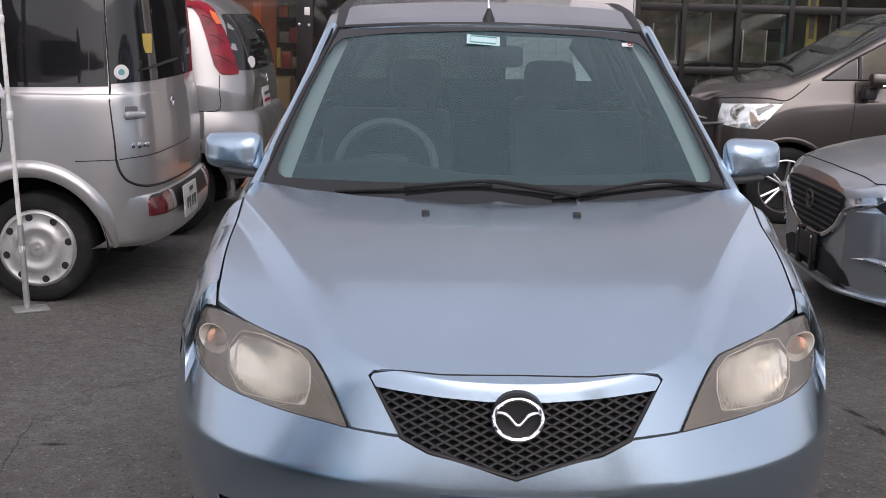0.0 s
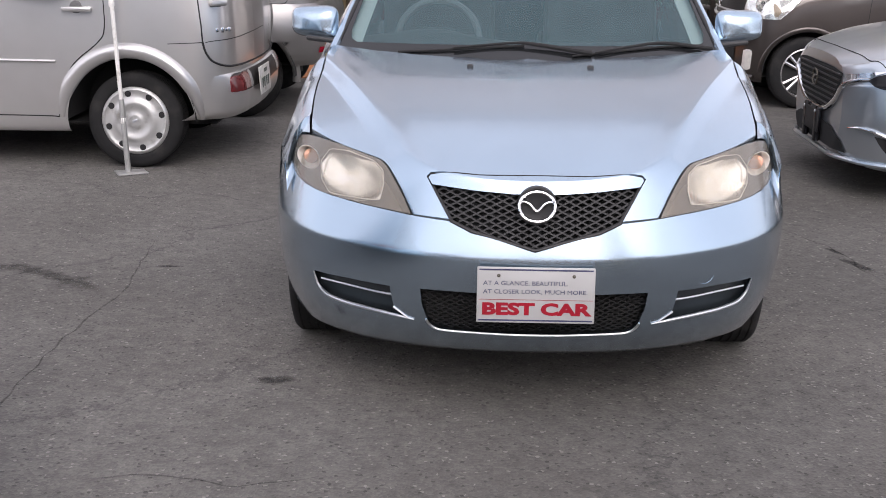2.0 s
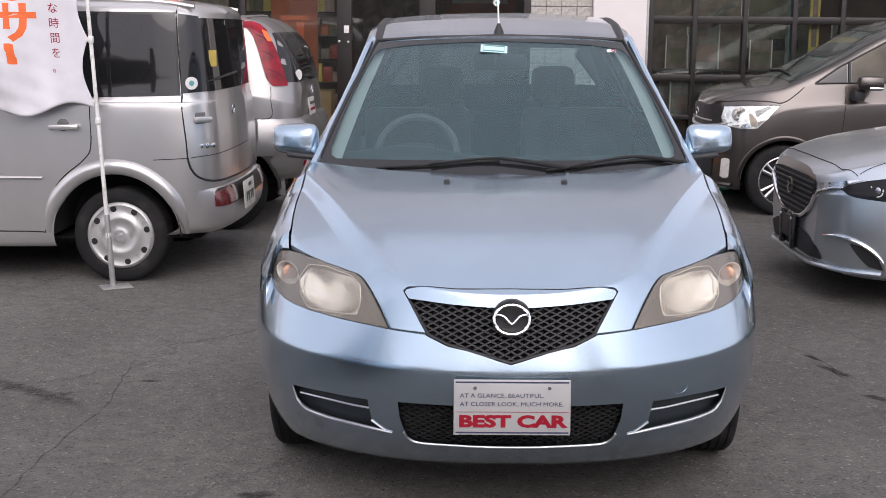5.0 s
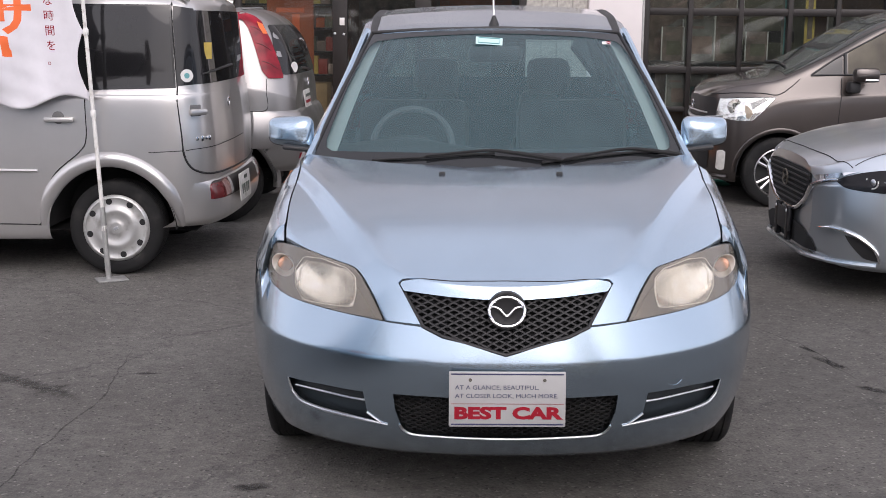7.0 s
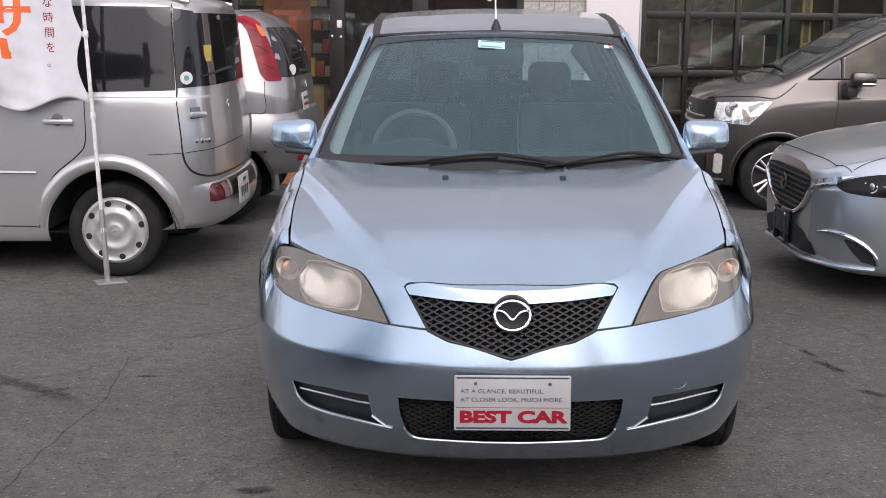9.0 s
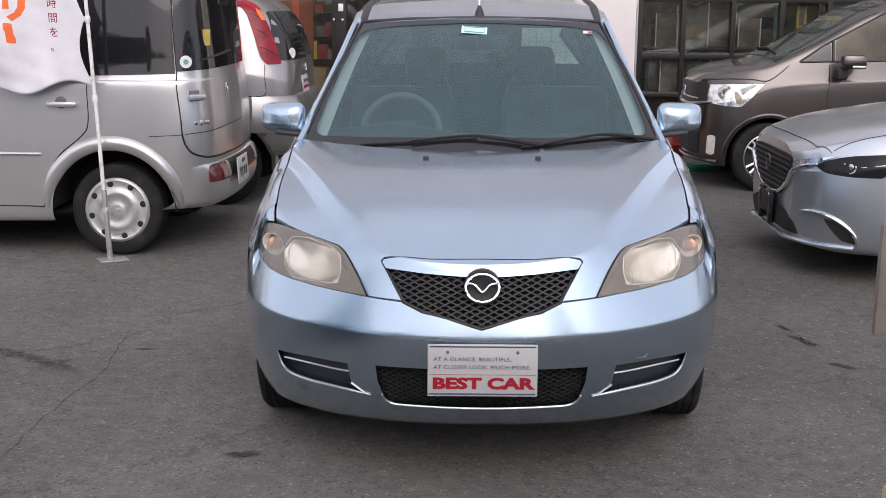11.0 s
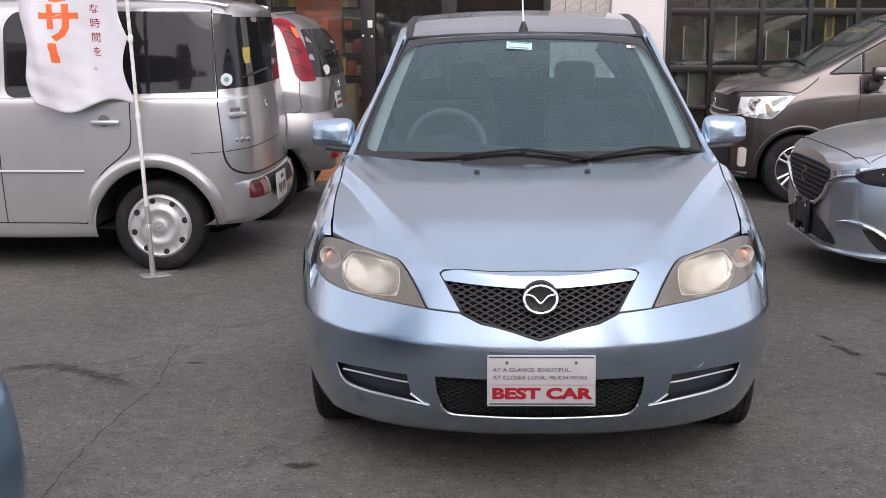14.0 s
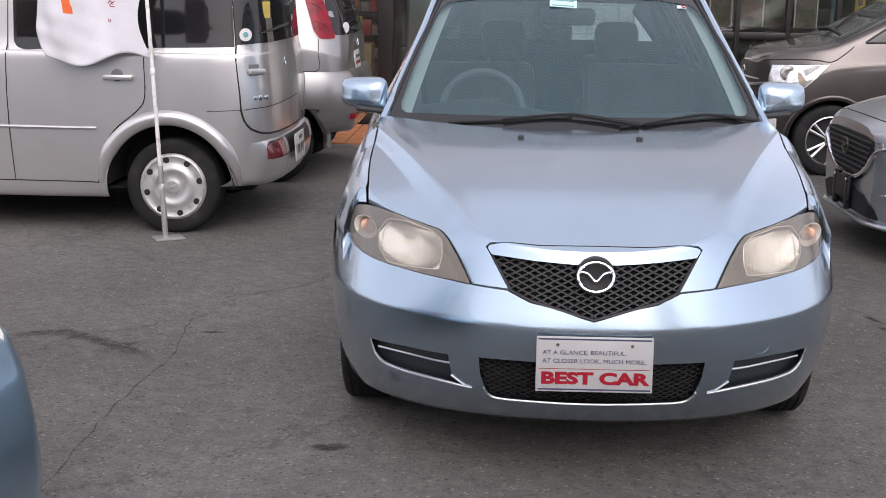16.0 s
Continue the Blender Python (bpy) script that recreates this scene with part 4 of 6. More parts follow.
    tube("sticker_frame", [(p[0] + a + .07 * b, p[1] - .001 + b * .84, p[2] + .002 + b * .54 - .07 * a) for a, b in ((-.042, -.018), (.042, -.018), (.042, .018), (-.042, .018))], .0022, M_INK_TEAL, stk, closed=True, segs=4)
    rd, p = on_glass("garage_mark", .85, .885, .036, .02, M_WHITE, "small white mark with a red ring")
    tube("mark_ring", [(p[0] + .008 + .007 * math.cos(a), p[1] - .001 + .006 * math.sin(a), p[2] + .002 + .004 * math.sin(a)) for a in np.linspace(0, 6.28, 14)[:-1]], .0018, M_INK_RED, rd, closed=True, segs=4)
    return car


M_PAPER_CYAN = material("pale_cyan_film", (0.50, 0.68, 0.68), 0.4, vary=0.03)
M_INK_TEAL = material("teal_ink", (0.12, 0.33, 0.34), 0.5)
hatchback = add_hatchback()


def add_show_plate():
    """The advertising card on the number plate's place."""
    m = pose(.004, -.012, .428, -6, 0, 2.0)
    pl = thing("show_plate", m, "white advertising plate with red and blue lettering on the bumper", "sign")
    card = box("plate_card", (.33, .006, .158), (0, 0, 0), M_PLATE, pl, bevel=.0028)
    writing("slogan_line", "AT A GLANCE, BEAUTIFUL.", .0170, pose(-.148, -.0035, .028, 90, 0, 0), M_INK_BLUE, card, width=1.16)
    writing("slogan_line", "AT CLOSER LOOK, MUCH MORE.", .0170, pose(-.148, -.0035, .004, 90, 0, 0), M_INK_BLUE, card, width=1.16)
    writing("headline", "BEST CAR", .0450, pose(0, -.0036, -.0545, 90, 0, 0), M_INK_RED, card, width=1.53, align="CENTER", bold=.0023)
    for name, z, h, mat in (("rule", -.013, .0012, M_INK_RED), ("edge_line", .0715, .004, M_INK_BLUE), ("edge_line", -.0715, .004, M_INK_BLUE)):
        box(name, (.318, .0008, h), (0, -.0036, z), mat, card, bevel=0)
    for x in (-.105, .105):
        lathe("plate_screw", [(.001, .004), (.0045, .003), (.005, 0)], M_HOUSING, card, at=(x, -.0032, .055), turn=(0, 0, -90), segs=12)
    box("plate_bracket", (.30, .022, .03), (0, .014, 0), M_BLACK, pl, bevel=.003)


add_show_plate()


# ---- other cars ----
class Body:
    """Car shell lofted from stations (y, half width at sill, at belt, at roof edge, height of sill, belt, roof)."""

    def __init__(self, rows, round_top=.03, shoulder=.03, rake=(0, 9, 0)):
        self.t = spline(rows, 240)
        self.length = float(self.t[-1, 0])
        self.round_top, self.shoulder, self.rake = round_top, shoulder, rake

    def bend(self, y, z):
        """Leans the upper tail forwards: rake is the start along y, the height where it begins, and its share."""
        y0, z0, k = self.rake
        return y - k * np.maximum(z - z0, 0) * np.clip((y - y0) / max(self.length - y0, .01), 0, 1) ** 2

    def section(self, y):
        ws, wb, wr, zs, zb, zr = (np.interp(y, self.t[:, 0], self.t[:, k]) for k in range(1, 7))
        k = [(ws - .06, zs), (ws - .005, zs + .05), (wb, zs + .45 * (zb - zs)), (wb - .006, zb - .10 * (zb - zs)), (wb - .003 - self.shoulder * .5, zb - .05 * (zb - zs)), (wb - self.shoulder, zb), (wr + (wb - self.shoulder - wr) * .22 + .012, zb + .76 * (zr - zb)),
             (wr - .02, zr - .018), (wr * .80, zr + .3 * self.round_top), (wr * .45, zr + .8 * self.round_top), (0 * wr, zr + self.round_top)]
        return spline(k, 64)

    def dense(self):
        return np.array([self.section(y) for y in self.t[:, 0]])

    def setup(self):
        self.S = self.dense()
        self.ys = self.t[:, 0]
        self.zs = np.linspace(.1, 1.75, 130)
        self.X = np.array([np.interp(self.zs, np.maximum.accumulate(s[:, 1]), s[:, 0], left=s[0, 0], right=0) for s in self.S])
        self.xs = np.linspace(0, .95, 90)
        self.Z = np.array([np.interp(self.xs, s[::-1, 0][:46], s[::-1, 1][:46]) for s in self.S])
        return self

    def grid(self, T, a, b, p, q):
        i = np.clip(np.searchsorted(a, p) - 1, 0, len(a) - 2)
        j = np.clip(np.searchsorted(b, q) - 1, 0, len(b) - 2)
        f, g = np.clip((p - a[i]) / (a[i + 1] - a[i] + 1e-9), 0, 1), np.clip((q - b[j]) / (b[j + 1] - b[j]), 0, 1)
        return T[i, j] * (1 - f) * (1 - g) + T[i + 1, j] * f * (1 - g) + T[i, j + 1] * (1 - f) * g + T[i + 1, j + 1] * f * g

    def skin(self, y, v):
        """Whole shell: v from -1 (one sill) over the roof to 1."""
        a = np.abs(v) * 63
        i = np.clip(np.floor(a).astype(int), 0, 62)
        f = a - i
        k = np.clip(np.searchsorted(self.ys, y) - 1, 0, len(self.ys) - 2)
        h = np.clip((y - self.ys[k]) / (self.ys[k + 1] - self.ys[k] + 1e-9), 0, 1)
        s = lambda c: (self.S[k, 63 - i, c] * (1 - f) + self.S[k, np.maximum(62 - i, 0), c] * f) * (1 - h) + (self.S[k + 1, 63 - i, c] * (1 - f) + self.S[k + 1, np.maximum(62 - i, 0), c] * f) * h
        return np.sign(v) * s(0), self.bend(y, s(1)), s(1)

    def side(self, s=1, off=.004):
        return lambda y, z: (s * (self.grid(self.X, self.ys, self.zs, y, z) + off), self.bend(y + 0 * z, z), z + 0 * y)

    def top(self, off=.004):
        return lambda x, y: (x + 0 * y, y + 0 * x, self.grid(self.Z, self.ys, self.xs, y, np.abs(x)) + off)

    def end(self, rear=True, off=.004, span=.9):
        """Front or rear face as (x, z) -> y."""
        n = 60
        ys = np.linspace(self.length - span, self.length, n) if rear else np.linspace(span, 0, n)

        def fn(x, z):
            out = np.zeros(np.broadcast(x, z).shape)
            xx, zz = np.broadcast_to(np.abs(x), out.shape), np.broadcast_to(z, out.shape)
            for idx in np.ndindex(out.shape):
                w = self.grid(self.X, self.ys, self.zs, ys, np.full(n, zz[idx]))
                ok = np.nonzero(w >= xx[idx])[0]
                k = ok[-1] if len(ok) else 0
                y = ys[k]
                if k < n - 1 and w[k] - w[k + 1] > 1e-6:
                    y += (ys[k + 1] - ys[k]) * min(1, (w[k] - xx[idx]) / (w[k] - w[k + 1]))
                out[idx] = y
            return x + 0 * z, self.bend(out, zz) + (off if rear else -off), z + 0 * x
        return fn

    def shell(self, car, mat, arches, nv=150, ny=150, name="body", under=.24):
        ob = panel(name, self.skin, np.linspace(0, self.length, ny), np.linspace(-1, 1, nv), mat, car, arches=arches, lip=None, sharp=50)
        for rear in (False, True):
            s = self.S[-1 if rear else 0]
            y = self.length if rear else 0
            panel("tail_panel" if rear else "nose_panel", lambda t, k: (np.interp(k, range(64), s[:, 0]) * t, self.bend(y + 0 * t, np.interp(k, range(64), s[:, 1])), np.interp(k, range(64), s[:, 1])), np.linspace(-1, 1, 9), np.arange(0, 64, 3), mat, car)
        for yc, zc, r in arches:
            for sg in (1, -1):
                panel("wheel_well", lambda a, q: (sg * (.40 + (self.grid(self.X, self.ys, self.zs, np.full_like(a, yc), np.full_like(a, zc + .2)) - .41) * q), yc + r * 1.02 * np.cos(a), zc + r * 1.02 * np.sin(a)),
                      np.linspace(0, math.pi, 24), np.linspace(0, 1, 3), M_DARK, car)
                panel("wheel_tub", lambda a, q: (sg * .42 + 0 * a, yc + r * 1.02 * q * np.cos(a), zc + r * 1.02 * q * np.sin(a)), np.linspace(0, math.pi, 20), np.linspace(0.02, 1, 3), M_DARK, car)
        panel("underside", lambda u, v: (u * .62, .15 + v * (self.length - .3), under + 0 * u), np.linspace(-1, 1, 3), np.linspace(0, 1, 3), M_DARK, car)
        return ob

    def line(self, pts, s, name, r, mat, car, off=.001, n=0, **k):
        p = spline(pts, n) if n else pts
        return tube(name, rows_of(self.side(s, off), p), r, mat, car, segs=6, **k)


def rows_of(fn, pts):
    """Points of a sheet as tuples."""
    return [tuple(float(np.ravel(c)[0]) for c in fn(np.array([a]), np.array([b]))) for a, b in pts]


def sheet(name, fn, poly, mat, car, nu=26, nv=20, lip=None, label="", holes=()):
    p = np.array(poly)
    du, dv = np.ptp(p[:, 0]) * .02 + .003, np.ptp(p[:, 1]) * .02 + .003
    return panel(name, fn, np.linspace(p[:, 0].min() - du, p[:, 0].max() + du, nu), np.linspace(p[:, 1].min() - dv, p[:, 1].max() + dv, nv), mat, car, keep=poly, lip=lip, label=label, holes=holes)


def seam(fn, pts, car, r=.0035, n=24, mat=None):
    tube("panel_seam", rows_of(fn, spline(pts, n)), r, mat or M_DARK, car, segs=4)


def door_handle(fn, y, z, w, mat, car, s):
    p = rows_of(fn, [(y, z)])[0]
    h = box("door_handle", (.022, w, .03), (p[0] + s * .022, p[1], p[2]), mat, car, bevel=.009)
    lathe("handle_cup", [(.001, .002), (.026, .003), (.034, .001), (.036, -.004)], M_CUP, h, at=(p[0], p[1] - .01, p[2] + .010), turn=(0, 0, 0 if s > 0 else 180), segs=20)
    return h


def add_boxy_wagon():
    """Tall boxy silver wagon, its tail to the camera's right."""
    car = thing("boxy_wagon_car", pose(-5.24, 4.455, 0, 0, 0, -90), "boxy silver compact wagon with dark privacy glass and round wheel covers", "car")
    B = Body([(0, .62, .66, .56, .24, .80, .92), (.05, .72, .76, .62, .22, .84, .96), (.2, .80, .82, .66, .20, .90, 1.02), (.75, .82, .835, .66, .20, 1.02, 1.10), (1.15, .82, .835, .70, .20, 1.08, 1.52), (1.5, .82, .835, .715, .20, 1.09, 1.60),
              (2.4, .82, .835, .72, .20, 1.09, 1.625), (3.2, .82, .835, .72, .22, 1.09, 1.615), (3.38, .815, .83, .717, .27, 1.09, 1.605), (3.49, .79, .805, .70, .29, 1.09, 1.595), (3.57, .745, .76, .67, .30, 1.09, 1.585), (3.62, .66, .675, .60, .31, 1.09, 1.57), (3.645, .53, .54, .48, .32, 1.09, 1.555), (3.658, .36, .37, .33, .33, 1.09, 1.545), (3.665, .16, .17, .15, .34, 1.09, 1.54)], shoulder=.05, rake=(2.9, .82, .105)).setup()
    B.shell(car, M_SILVER, [(.64, .28, .345), (3.07, .28, .365)])
    for s in (1, -1):
        f = B.side(s, .004)
        sheet("front_window", f, soft([(1.28, 1.07), (2.03, 1.06), (2.03, 1.545), (1.42, 1.53), (1.30, 1.30)], 1, .13), M_PRIVACY, car, 30, 26)
        sheet("rear_window", f, soft([(2.205, 1.068), (2.90, 1.080), (2.90, 1.545), (2.26, 1.545), (2.205, 1.475)], 1, .12), M_PRIVACY, car, 40, 30)
        sheet("quarter_window", f, soft([(2.935, 1.10), (3.455, 1.10), (3.455, 1.545), (2.935, 1.545)], 1), M_PRIVACY, car, 30, 26)
        sheet("window_surround", B.side(s, .0025), np.vstack([soft([(2.185, 1.052), (2.80, 1.066), (2.80, 1.556), (2.25, 1.556), (2.185, 1.48)], 1, .13)[:6], [(3.468, 1.088), (3.468, 1.556)], soft([(2.185, 1.052), (2.80, 1.066), (2.80, 1.556), (2.25, 1.556), (2.185, 1.48)], 1, .13)[18:]]), M_FRIT, car, 60, 30)
        sheet("tailgate_glass_side", B.side(s, .004), [(3.483, 1.10), (3.60, 1.108), (3.60, 1.535), (3.483, 1.55)], M_PRIVACY, car, 10, 20)
        for y0, w in ((1.98, .17), (2.80, .17)):
            door_handle(f, y0, .908, w, M_SILVER, car, s)
        g = B.side(s, .0)
        seam(g, [(2.16, 1.56), (2.15, 1.1), (2.15, .7), (2.17, .30)], car)
        seam(g, [(1.18, 1.10), (1.12, .9), (1.12, .5), (1.15, .30)], car)
        seam(g, [(2.935, 1.55), (2.945, 1.0), (2.945, .80), (2.90, .72), (2.76, .60), (2.68, .45), (2.66, .31), (2.5, .30), (1.2, .30)], car, n=60)
        seam(g, [(3.47, 1.59), (3.475, 1.1), (3.485, .85), (3.492, .735)], car, .0045, n=30)
        seam(g, [(3.30, .724), (3.40, .729), (3.488, .733)], car, .0022)
        B.line([(1.25, .606), (1.8, .612), (2.66, .614)], s, "side_moulding", .011, M_SILVER, car, .003, flat=.8)
        for yc, r in ((.64, .375), (3.07, .397)):
            pts = [(yc + r * math.cos(a), .287 + r * math.sin(a)) for a in np.linspace(.02, math.pi - .02, 30)]
            tube("arch_flare", [(p[0] - s * .012, p[1], p[2]) for p in rows_of(f, pts)], [.018, .044, .046, .046, .046, .044, .018], M_SILVER, car, flat=.8, up=(1, 0, 0), segs=10)
        wheel(car, (s * .695, .64, .276), .276, .175, s, "cover", .192, M_COVER)
        wheel(car, (s * .695, 3.082, .276), .276, .175, s, "cover", .192, M_COVER)
    # tail
    e = B.end(True, .004)
    sheet("tailgate_window", e, soft([(-.69, 1.115), (.745, 1.108), (.685, 1.525), (-.66, 1.525)], 1), M_PRIVACY, car, 60, 22)
    sheet("tail_lamp", B.end(True, .006), [(-.79, 1.10), (-.69, 1.10), (-.68, 1.53), (-.76, 1.53)], M_REDLENS, car, 10, 20)
    e0 = B.end(True, .002)
    seam(e0, [(.806, .738), (.797, .665), (.772, .617), (.70, .594), (.55, .585), (.38, .580), (0, .576), (-.4, .578), (-.7, .60)], car, .006, n=60)
    seam(e0, [(.80, .734), (.73, .744), (.37, .750), (-.13, .756)], car, .0022, n=40)
    flush = B.end(True, .0)

    def bump(x, z):
        u, y, w = flush(x, z)
        f = np.sqrt(np.clip(1 - ((z - .42) / .135) ** 2, 0, 1)) * np.clip((.80 - np.abs(x)) / .22, 0, 1) ** .7
        return u * (1 + .02 * f), y + .055 * f - .008, w
    bumper = panel("rear_bumper", bump, np.linspace(-.80, .80, 60), np.linspace(.285, .555, 26), M_SILVER, car)
    proud = lambda d: (lambda x, z: tuple(c + (d if i == 1 else 0) for i, c in enumerate(bump(x, z))))
    sheet("lamp_recess", proud(.003), soft([(-.70, .445), (.70, .445), (.69, .540), (-.69, .540)], 1, .02), M_FRAME, bumper, 60, 8)
    for x0, x1 in ((.475, .695), (-.695, -.475)):
        sheet("bumper_reflector", proud(.008), soft([(x0, .452), (x1, .448), (x1, .532), (x0, .538)], 1, .02), M_DARKRED, bumper, 12, 8, lip=lambda p: (0, -.03, 0))
    for x0, x1 in ((.415, .468), (-.468, -.415)):
        sheet("reversing_lamp", proud(.008), soft([(x0, .456), (x1, .452), (x1, .536), (x0, .538)], 1, .02), M_POLE_GREY, bumper, 10, 8, lip=lambda p: (0, -.02, 0))
    pl = box("number_plate", (.33, .008, .165), (.215, 3.735, .468), M_OLD_PLATE, car, bevel=.003, label="white number plate with plain bars", turn=(4, 0, 0))
    for x, w, h, z in ((.215, .10, .022, .515), (.12, .045, .06, .445), (.18, .045, .06, .445), (.25, .045, .06, .445), (.31, .045, .06, .445)):
        box("plate_bar", (w * .8, .003, h), (x, 3.741, z + .006), M_INK, pl, bevel=0)
    for nm, x, z, w, h, mat in (("tail_badge", .25, .985, .055, .05, M_CHROME), ("model_badge", .725, .80, .16, .028, M_CHROME)):
        p = rows_of(e, [(x, z)])[0]
        if nm == "tail_badge":
            tube("tail_badge", [(p[0] + .03 * math.cos(a), p[1] + .004, p[2] + .024 * math.sin(a)) for a in np.linspace(0, 6.283, 20)[:-1]], .005, mat, car, closed=True)
        else:
            for k in range(4):
                q = rows_of(e, [(x + (k - 1.5) * .027, z)])[0]
                box("badge_bar", (.019, .006, (.026, .018, .030, .022)[k]), q, mat, car, bevel=.003, turn=(0, 0, -38))
    p = rows_of(e, [(.765, .952)])[0]
    h = box("tailgate_handle", (.115, .032, .036), (p[0] - .005, p[1] + .024, p[2]), M_SILVER, car, bevel=.012, turn=(0, 0, -42))
    box("handle_cup", (.07, .012, .066), (p[0] - .012, p[1] + .004, p[2] + .008), M_CUP, h, bevel=.005, turn=(0, 0, -42))
    p = rows_of(B.side(1, .008), [(3.535, 1.157)])[0]
    lathe("round_sticker", [(.001, .002), (.036, .002), (.037, 0)], M_WHITE, car, at=p, turn=(0, 0, 28), segs=20, label="round white sticker with blue centre")
    lathe("sticker_centre", [(.001, .0034), (.015, .0034), (.016, .002)], M_INK_TEAL, car, at=p, turn=(0, 0, 28), segs=16)
    p = rows_of(B.end(True, .010), [(.565, 1.295)])[0]
    box("yellow_label", (.07, .004, .095), p, M_YELLOW, car, turn=(0, 0, -24), bevel=0)
    tube("rear_wiper", rows_of(B.end(True, .012), [(.66, 1.165), (.50, 1.178), (.30, 1.19), (.05, 1.20)]), [.004, .006, .007, .008], M_BLACK, car)
    panel("windscreen", B.top(.004), np.linspace(-.66, .66, 20), np.linspace(.80, 1.2, 12), M_PRIVACY, car)
    # roof edge gutter
    for s in (1, -1):
        tube("roof_rail", rows_of(B.top(.004), [(s * .66, y) for y in np.linspace(1.25, 3.52, 20)]), .014, M_SILVER, car)
    return car


def add_silver_hatchback():
    """Silver-grey hatchback with tall red lamps."""
    car = thing("silver_hatchback_car", pose(-5.39, 6.43, 0, 0, 0, -90), "silver-grey hatchback with tall red tail lamps, beside the shop front", "car")
    B = Body([(0, .55, .58, .46, .22, .70, .82), (.15, .74, .77, .6, .20, .80, .90), (.8, .82, .845, .66, .2, .92, 1.02), (1.5, .82, .845, .64, .2, .98, 1.44), (2.2, .82, .845, .65, .2, 1.0, 1.52), (3.0, .82, .845, .66, .2, 1.03, 1.52), (3.5, .815, .84, .66, .24, 1.04, 1.535),
              (3.72, .80, .82, .63, .35, 1.02, 1.50), (3.88, .75, .77, .585, .38, .98, 1.36), (3.96, .66, .69, .52, .38, .95, 1.18), (3.99, .58, .62, .47, .38, .92, 1.05)]).setup()
    B.shell(car, M_SILVER_NOTE, [(.72, .29, .35), (3.465, .30, .385)], under=.36)
    for s in (1, -1):
        f = B.side(s, .004)
        sheet("side_window", f, soft([(1.5, 1.03), (2.2, 1.05), (2.2, 1.42), (1.75, 1.40)], 1), M_PRIVACY, car)
        sheet("side_window", f, soft([(2.28, 1.05), (3.05, 1.08), (2.98, 1.43), (2.28, 1.42)], 1), M_PRIVACY, car)
        lamp = sheet("tail_lamp", B.side(s, .010), soft([(3.36, 1.545), (3.60, 1.535), (3.69, 1.505), (3.745, 1.465), (3.815, 1.335), (3.88, 1.17), (3.915, 1.055), (3.81, 1.055), (3.765, 1.11), (3.70, 1.31), (3.66, 1.415), (3.615, 1.475), (3.40, 1.505)], 1, .03), M_REDLENS, car, 34, 34, lip=lambda p: (-s * .03, 0, 0), label="tall red tail lamp")
        sheet("indicator_lens", B.side(s, .014), soft([(3.715, 1.465), (3.755, 1.445), (3.795, 1.375), (3.765, 1.375), (3.735, 1.42)], 1, .01), M_ORANGE, lamp, 12, 12)
        for z0, y0, y1 in ((1.40, 3.67, 3.775), (1.28, 3.715, 3.83), (1.15, 3.76, 3.875)):
            tube("lamp_ridge", rows_of(B.side(s, .011), [(y0, z0 + .03), ((y0 + y1) / 2, z0 + .012), (y1, z0 - .03)]), [.002, .0045, .002], M_DARKRED, lamp, segs=6, smooth_n=10)
        for yc in (.72, 3.46):
            wheel(car, (s * .74, yc, .29), .29, .18, s, "cover", .18, M_COVER)
            pts = [(yc + .395 * math.cos(a), .29 + .395 * math.sin(a)) for a in np.linspace(-.1, math.pi + .1, 24)]
            tube("arch_flare", [(p[0] - s * .014, p[1], p[2]) for p in rows_of(f, pts)], .03, M_SILVER_NOTE, car, flat=.7, up=(1, 0, 0))
        seam(B.side(s, 0), [(3.795, 1.05), (3.80, .95), (3.80, .83), (3.66, .815), (3.55, .76)], car, .003)
    e = B.end(True, .005)
    sheet("rear_window", e, soft([(-.71, 1.08), (.71, 1.08), (.675, 1.25), (.615, 1.44), (-.615, 1.44), (-.675, 1.25)], 1), M_PRIVACY, car, 40, 24)
    b = B.end(True, .0)

    def swell(x, z):
        u, y, w = b(x, z)
        side = np.clip(1 - ((z - .59) / .235) ** 2, 0, 1) ** .8
        f = side ** .56 * np.clip((.82 - np.abs(x)) / .20, 0, 1) ** .6
        return u * (1 + .045 * side), y + .085 * f - .012, w
    nb = panel("rear_bumper", swell, np.linspace(-.82, .82, 60), np.linspace(.37, .825, 34), M_SILVER_NOTE, car, arches=[(3.465, .30, .385)])
    for x0, x1 in ((.50, .66), (-.66, -.50)):
        sheet("bumper_reflector", lambda x, z: tuple(c + (.006 if i == 1 else 0) for i, c in enumerate(swell(x, z))), [(x0, .47), (x1, .47), (x1, .505), (x0, .505)], M_REDLENS, nb, 8, 5)
    pl = box("number_plate", (.33, .008, .165), (.03, 4.0, .86), M_OLD_PLATE, car, bevel=.003, label="white number plate with red and grey bars", turn=(8, 0, 0))
    for z, mat in ((.90, M_INK), (.85, M_INK_RED), (.815, M_INK_RED)):
        box("plate_bar", (.25, .004, .022), (.03, 4.006, z), mat, pl, bevel=0)
    p = rows_of(B.end(True, .01), [(.55, 1.13)])[0]
    lathe("round_sticker", [(.001, .002), (.04, .002), (.041, 0)], M_WHITE, car, at=p, turn=(0, 0, 60), segs=18)
    for k in range(4):
        q = rows_of(e, [(.52 - k * .045, .80)])[0]
        box("badge_bar", (.03, .006, .03), q, M_CHROME, car, bevel=.003)
    tube("tail_badge", [(.0 + .035 * math.cos(a), 3.998, 1.0 + .03 * math.sin(a)) for a in np.linspace(0, 6.283, 20)[:-1]], .006, M_CHROME, car, closed=True)
    tube("rear_wiper", rows_of(B.end(True, .02), [(.02, 1.10), (.2, 1.115), (.38, 1.12)]), .01, M_BLACK, car)
